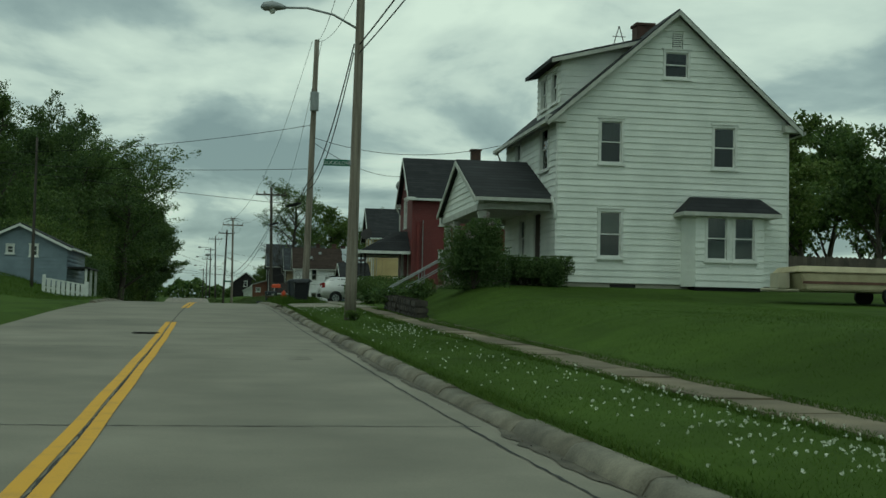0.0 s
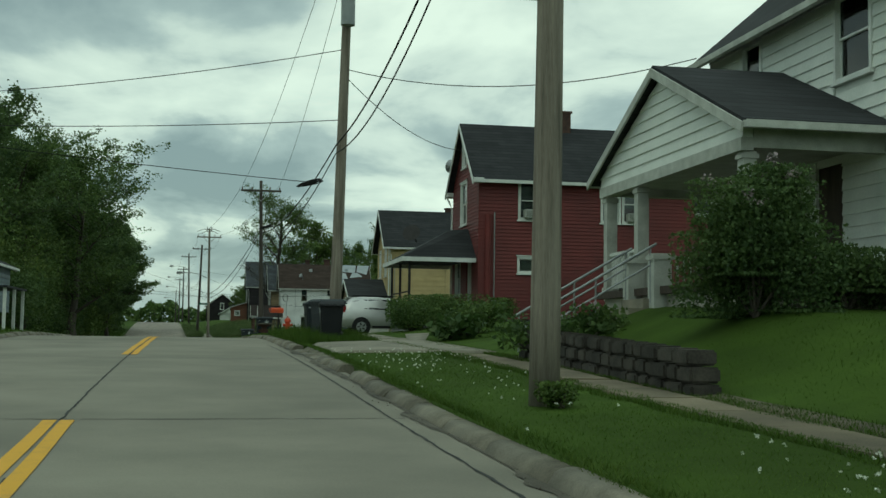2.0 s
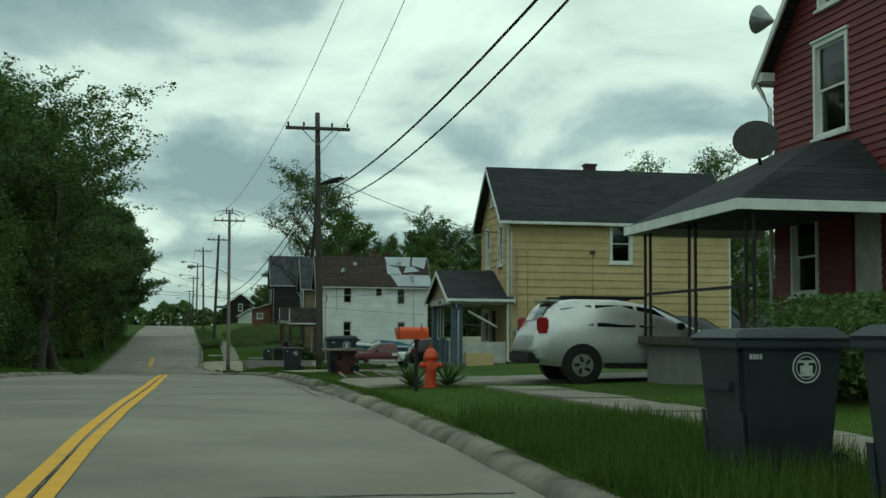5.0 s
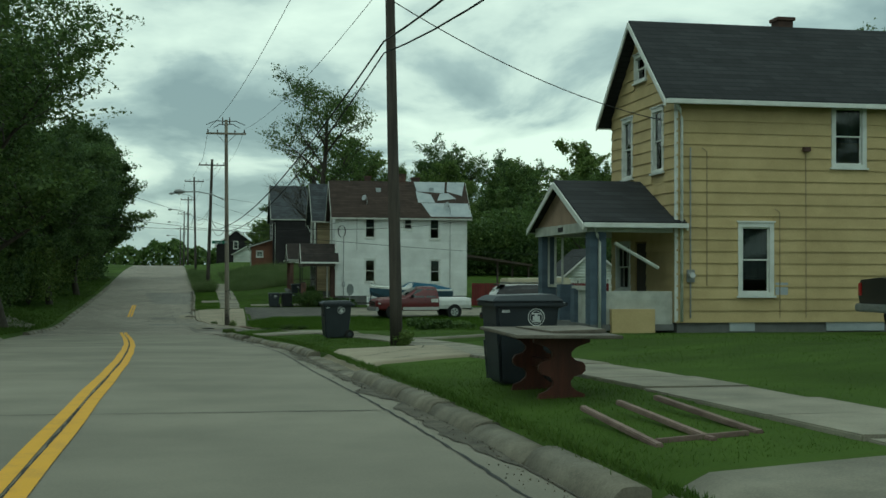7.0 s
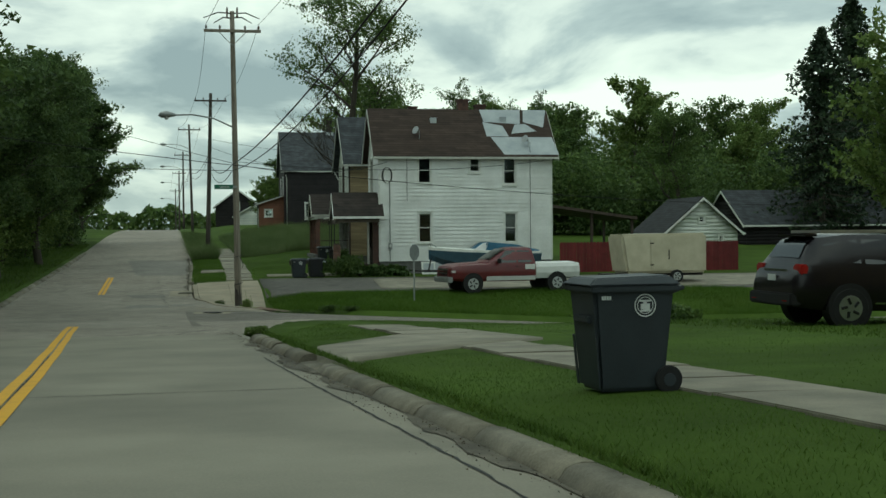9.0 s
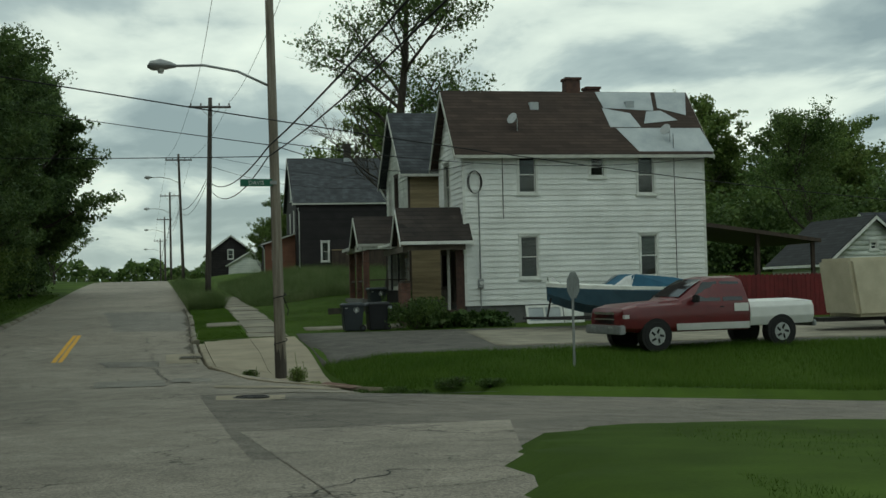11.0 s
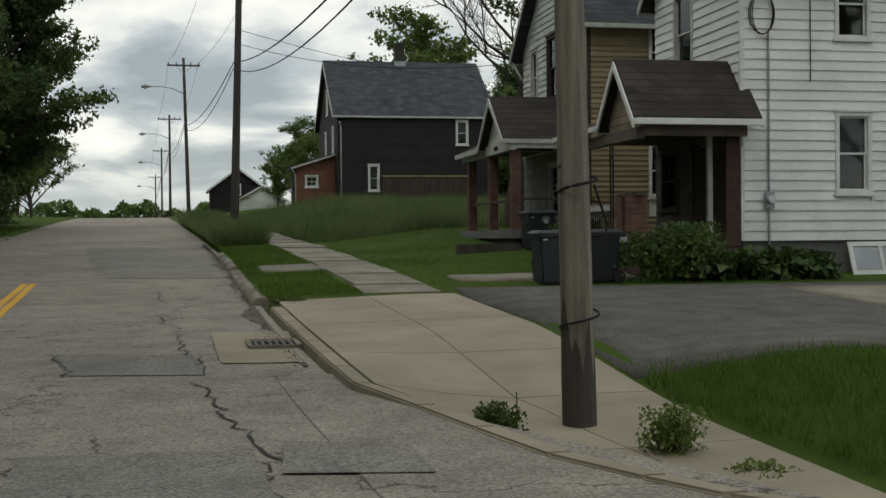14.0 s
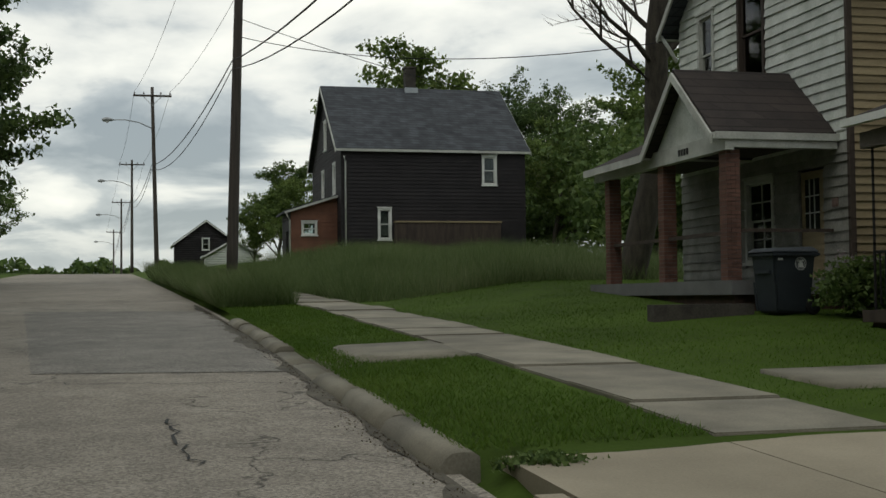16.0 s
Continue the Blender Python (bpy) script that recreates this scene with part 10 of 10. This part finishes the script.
def creeping_edge(name, n, off, yr, label, seed, wide=0.28):
    """Grass that has grown over the edge of the slabs in uneven tongues."""
    rs = np.random.RandomState(seed)
    y = rs.uniform(*yr, n)
    tongue = wide * (0.35 + 0.65 * np.abs(np.sin(y * 1.7 + 2 * np.sin(y * 0.61)) * np.sin(y * 0.37 + seed)))
    x = kerb_x(y) + off + rs.uniform(-1, 1, n) * tongue
    az, hh = rs.uniform(0, 6.28, n), 0.05 * rs.uniform(0.4, 1.2, n)
    p = np.stack([x, y, ground_z(x, y) - 0.005], 1)
    d = np.stack([np.cos(az), np.sin(az)], 1)
    s = np.stack([-d[:, 1], d[:, 0], 0 * x], 1) * 0.009
    tip = p + np.stack([d[:, 0] * 0.05, d[:, 1] * 0.05, hh + 0.015], 1)
    i = np.arange(n)
    tagged(new(name, array_mesh(name, np.concatenate([p - s, p + s, tip]), np.stack([i, i + n, i + 2 * n], 1), "grass")), label, "grass", kind="stuff")


creeping_edge("path_edge_grass", 26000, 2.4, (4, 56), "grass creeping over the pavement edge", 31)
creeping_edge("path_edge_grass_far", 26000, 3.45, (4, 56), "grass creeping over the pavement edge", 32, 0.34)
creeping_edge("kerb_edge_grass", 30000, 0.16, (4, 130), "grass creeping over the kerb", 33, 0.12)


def gutter_litter():
    rs = np.random.RandomState(12)
    cs = []
    for y0, y1, n, wide in ((4, 60, 400, 0.2), (76, 100, 900, 0.3), (100, 128, 1300, 0.35), (156, 186, 2600, 0.22)):
        yy = rs.uniform(y0, y1, n)
        xx = kerb_x(yy) - 0.17 - np.abs(rs.normal(0, wide * (0.3 + 0.7 * np.abs(np.sin(yy * 0.9))), n)) * 0.6
        cs.append(np.stack([xx, yy, road_z(yy) + 0.014 + rs.uniform(0, 0.006, n)], 1))
    v, f = leaf_quads(np.concatenate(cs), 0.018, rs, flat=0.85)
    tagged(new("gutter_litter", array_mesh("gutter_litter", v, f, "litter")), "dead leaves and dirt lying in the gutter", "litter", kind="stuff")


def gutter_dirt(name, y0, y1, wide, seed):
    """A film of washed-in dirt with an uneven edge."""
    rs = np.random.RandomState(seed)
    ys = np.arange(y0, y1, 0.22)
    w = np.convolve(rs.uniform(0.0, 1.0, len(ys) + 6), np.ones(7) / 7, "valid")
    w = wide * np.clip((w - 0.3) * 2.2, 0.06, 1.3) + rs.uniform(-0.03, 0.03, len(ys))
    w = w * np.clip(np.minimum(ys - y0, y1 - ys) / 2.5, 0.08, 1)
    k = kerb_x(ys)
    a, b = np.stack([k - 0.14, ys, road_z(ys) + 0.014], 1), np.stack([k - 0.16 - np.maximum(w, 0.04), ys, road_z(ys) + 0.009], 1)
    n = len(ys)
    i = np.arange(n - 1)
    tagged(new(name, array_mesh(name, np.concatenate([a, b]), np.stack([i, i + 1, i + 1 + n, i + n], 1), "gutter_dirt")), "dark dirt washed along the kerb", "dirt", kind="structure")


gutter_dirt("gutter_dirt_1", 4, 60, 0.22, 1)
gutter_dirt("gutter_dirt_2", 77, 124, 0.36, 2)
gutter_dirt("gutter_dirt_3", 156, 190, 0.34, 3)
gutter_litter()
# weeds at the foot of the corner pole and along the kerb
for i, (x, y, h) in enumerate(((0.62, 152.75, 0.3), (1.75, 151.6, 0.45), (2.15, 150.6, 0.2), (5.1, 101.2, 0.3), (5.9, 37.7, 0.25), (kx(124.0) + 0.0, 124.1, 0.14), (kx(123.4) - 0.2, 123.5, 0.1))):
    bush("weed", x, y, 0.24, 0.22, h * 1.3, "leaf_light", 1500, 0.045, "leafy weed at the foot of a pole" if i < 5 else "low tuft of grass at a broken kerb end", 300 + i)
for x, y, h in ((1.72, 151.45, 0.95), (1.9, 151.7, 0.7), (0.7, 152.6, 0.5)):
    rs = np.random.RandomState(int(h * 100))
    e = thing("weed", (x, y, gz(x, y) - 0.03), "tall thin weed stalk beside a pole", "weed")
    zs = np.linspace(0, h, 8)
    path = [(x + 0.05 * math.sin(3 * z + h), y + 0.04 * z, gz(x, y) - 0.03 + z) for z in zs]
    bm = bmesh.new()
    add_tube(bm, path, [0.009 * (1 - 0.7 * z / h) + 0.002 for z in zs], 5)
    part("stalk", bm, "leaf_light", e)
    c = np.array(path)[rs.randint(1, 8, 70)] + rs.normal(0, 0.045, (70, 3))
    v, f = leaf_quads(c, 0.085, rs)
    part_mesh("foliage", array_mesh("foliage", v, f, "leaf_light"), e)


for i, (x, y, h) in enumerate(((3.0, 147.45, 0.16), (3.5, 147.2, 0.24), (4.1, 147.05, 0.18), (4.9, 146.95, 0.25), (5.8, 146.9, 0.2), (-0.35, 163.6, 0.12))):
    bush("weed", x, y, 0.34, 0.22, h, "leaf_mid", 1300, 0.05, "low ragged weeds at the edge of the grass", 330 + i)


def clover():
    rs = np.random.RandomState(3)
    cs = []
    for cx, cy, rx, ry, n in ((1.5, 12, 0.5, 3.0, 190), (1.2, 19, 0.6, 2.5, 40), (1.3, 25, 0.8, 4, 45), (1.6, 8.5, 0.4, 1.5, 90), (1.6, 30.5, 0.5, 1.6, 90), (1.0, 44, 0.6, 3, 80), (1.3, 47.5, 0.6, 1.6, 60)):
        yy = cy + rs.normal(0, ry, n)
        xx = kerb_x(yy) + np.clip(cx + rs.normal(0, rx, n), 0.2, 2.15)
        ok = ~keep_out(xx, yy)
        cs.append(np.stack([xx[ok], yy[ok], ground_z(xx[ok], yy[ok]) + rs.uniform(0.07, 0.12, ok.sum())], 1))
    c = np.repeat(np.concatenate(cs), 7, 0)
    c = c + rs.normal(0, 0.007, c.shape)
    v, f = leaf_quads(c, 0.022, rs)
    tagged(new("clover_flowers", array_mesh("clover_flowers", v, f, "clover")), "scattered white clover flowers in the verge", "flowers", kind="stuff")


clover()


# ---------------------------------------------------------------- siding boards, laid last
loose = {}
count = {}
for owner, w, pts, mat in BOARDS:
    count[w] = count.get(w, 0) + 1
    base = ORIGIN[w]
    co = [tuple(Vector(p) - base) for p in pts]
    if owner is not None and count[w] <= 170:
        me = bpy.data.meshes.new("board")
        me.from_pydata(co, [], [(3, 2, 1, 0), (4, 5, 6, 7), (0, 1, 5, 4), (1, 2, 6, 5), (2, 3, 7, 6), (3, 0, 4, 7)])
        me.materials.append(M[mat])
        ob = new("board", me)
        ob.parent = w
    else:
        loose.setdefault((w, mat), []).append(co)
for (w, mat), many in loose.items():
    v = np.array(many).reshape(-1, 3)
    q = np.array([(3, 2, 1, 0), (4, 5, 6, 7), (0, 1, 5, 4), (1, 2, 6, 5), (2, 3, 7, 6), (3, 0, 4, 7)])
    f = (q[None] + 8 * np.arange(len(many))[:, None, None]).reshape(-1, 4)
    ob = new("siding", array_mesh("siding", v, f, mat))
    ob.parent = w
    tagged(ob, kind="stuff")
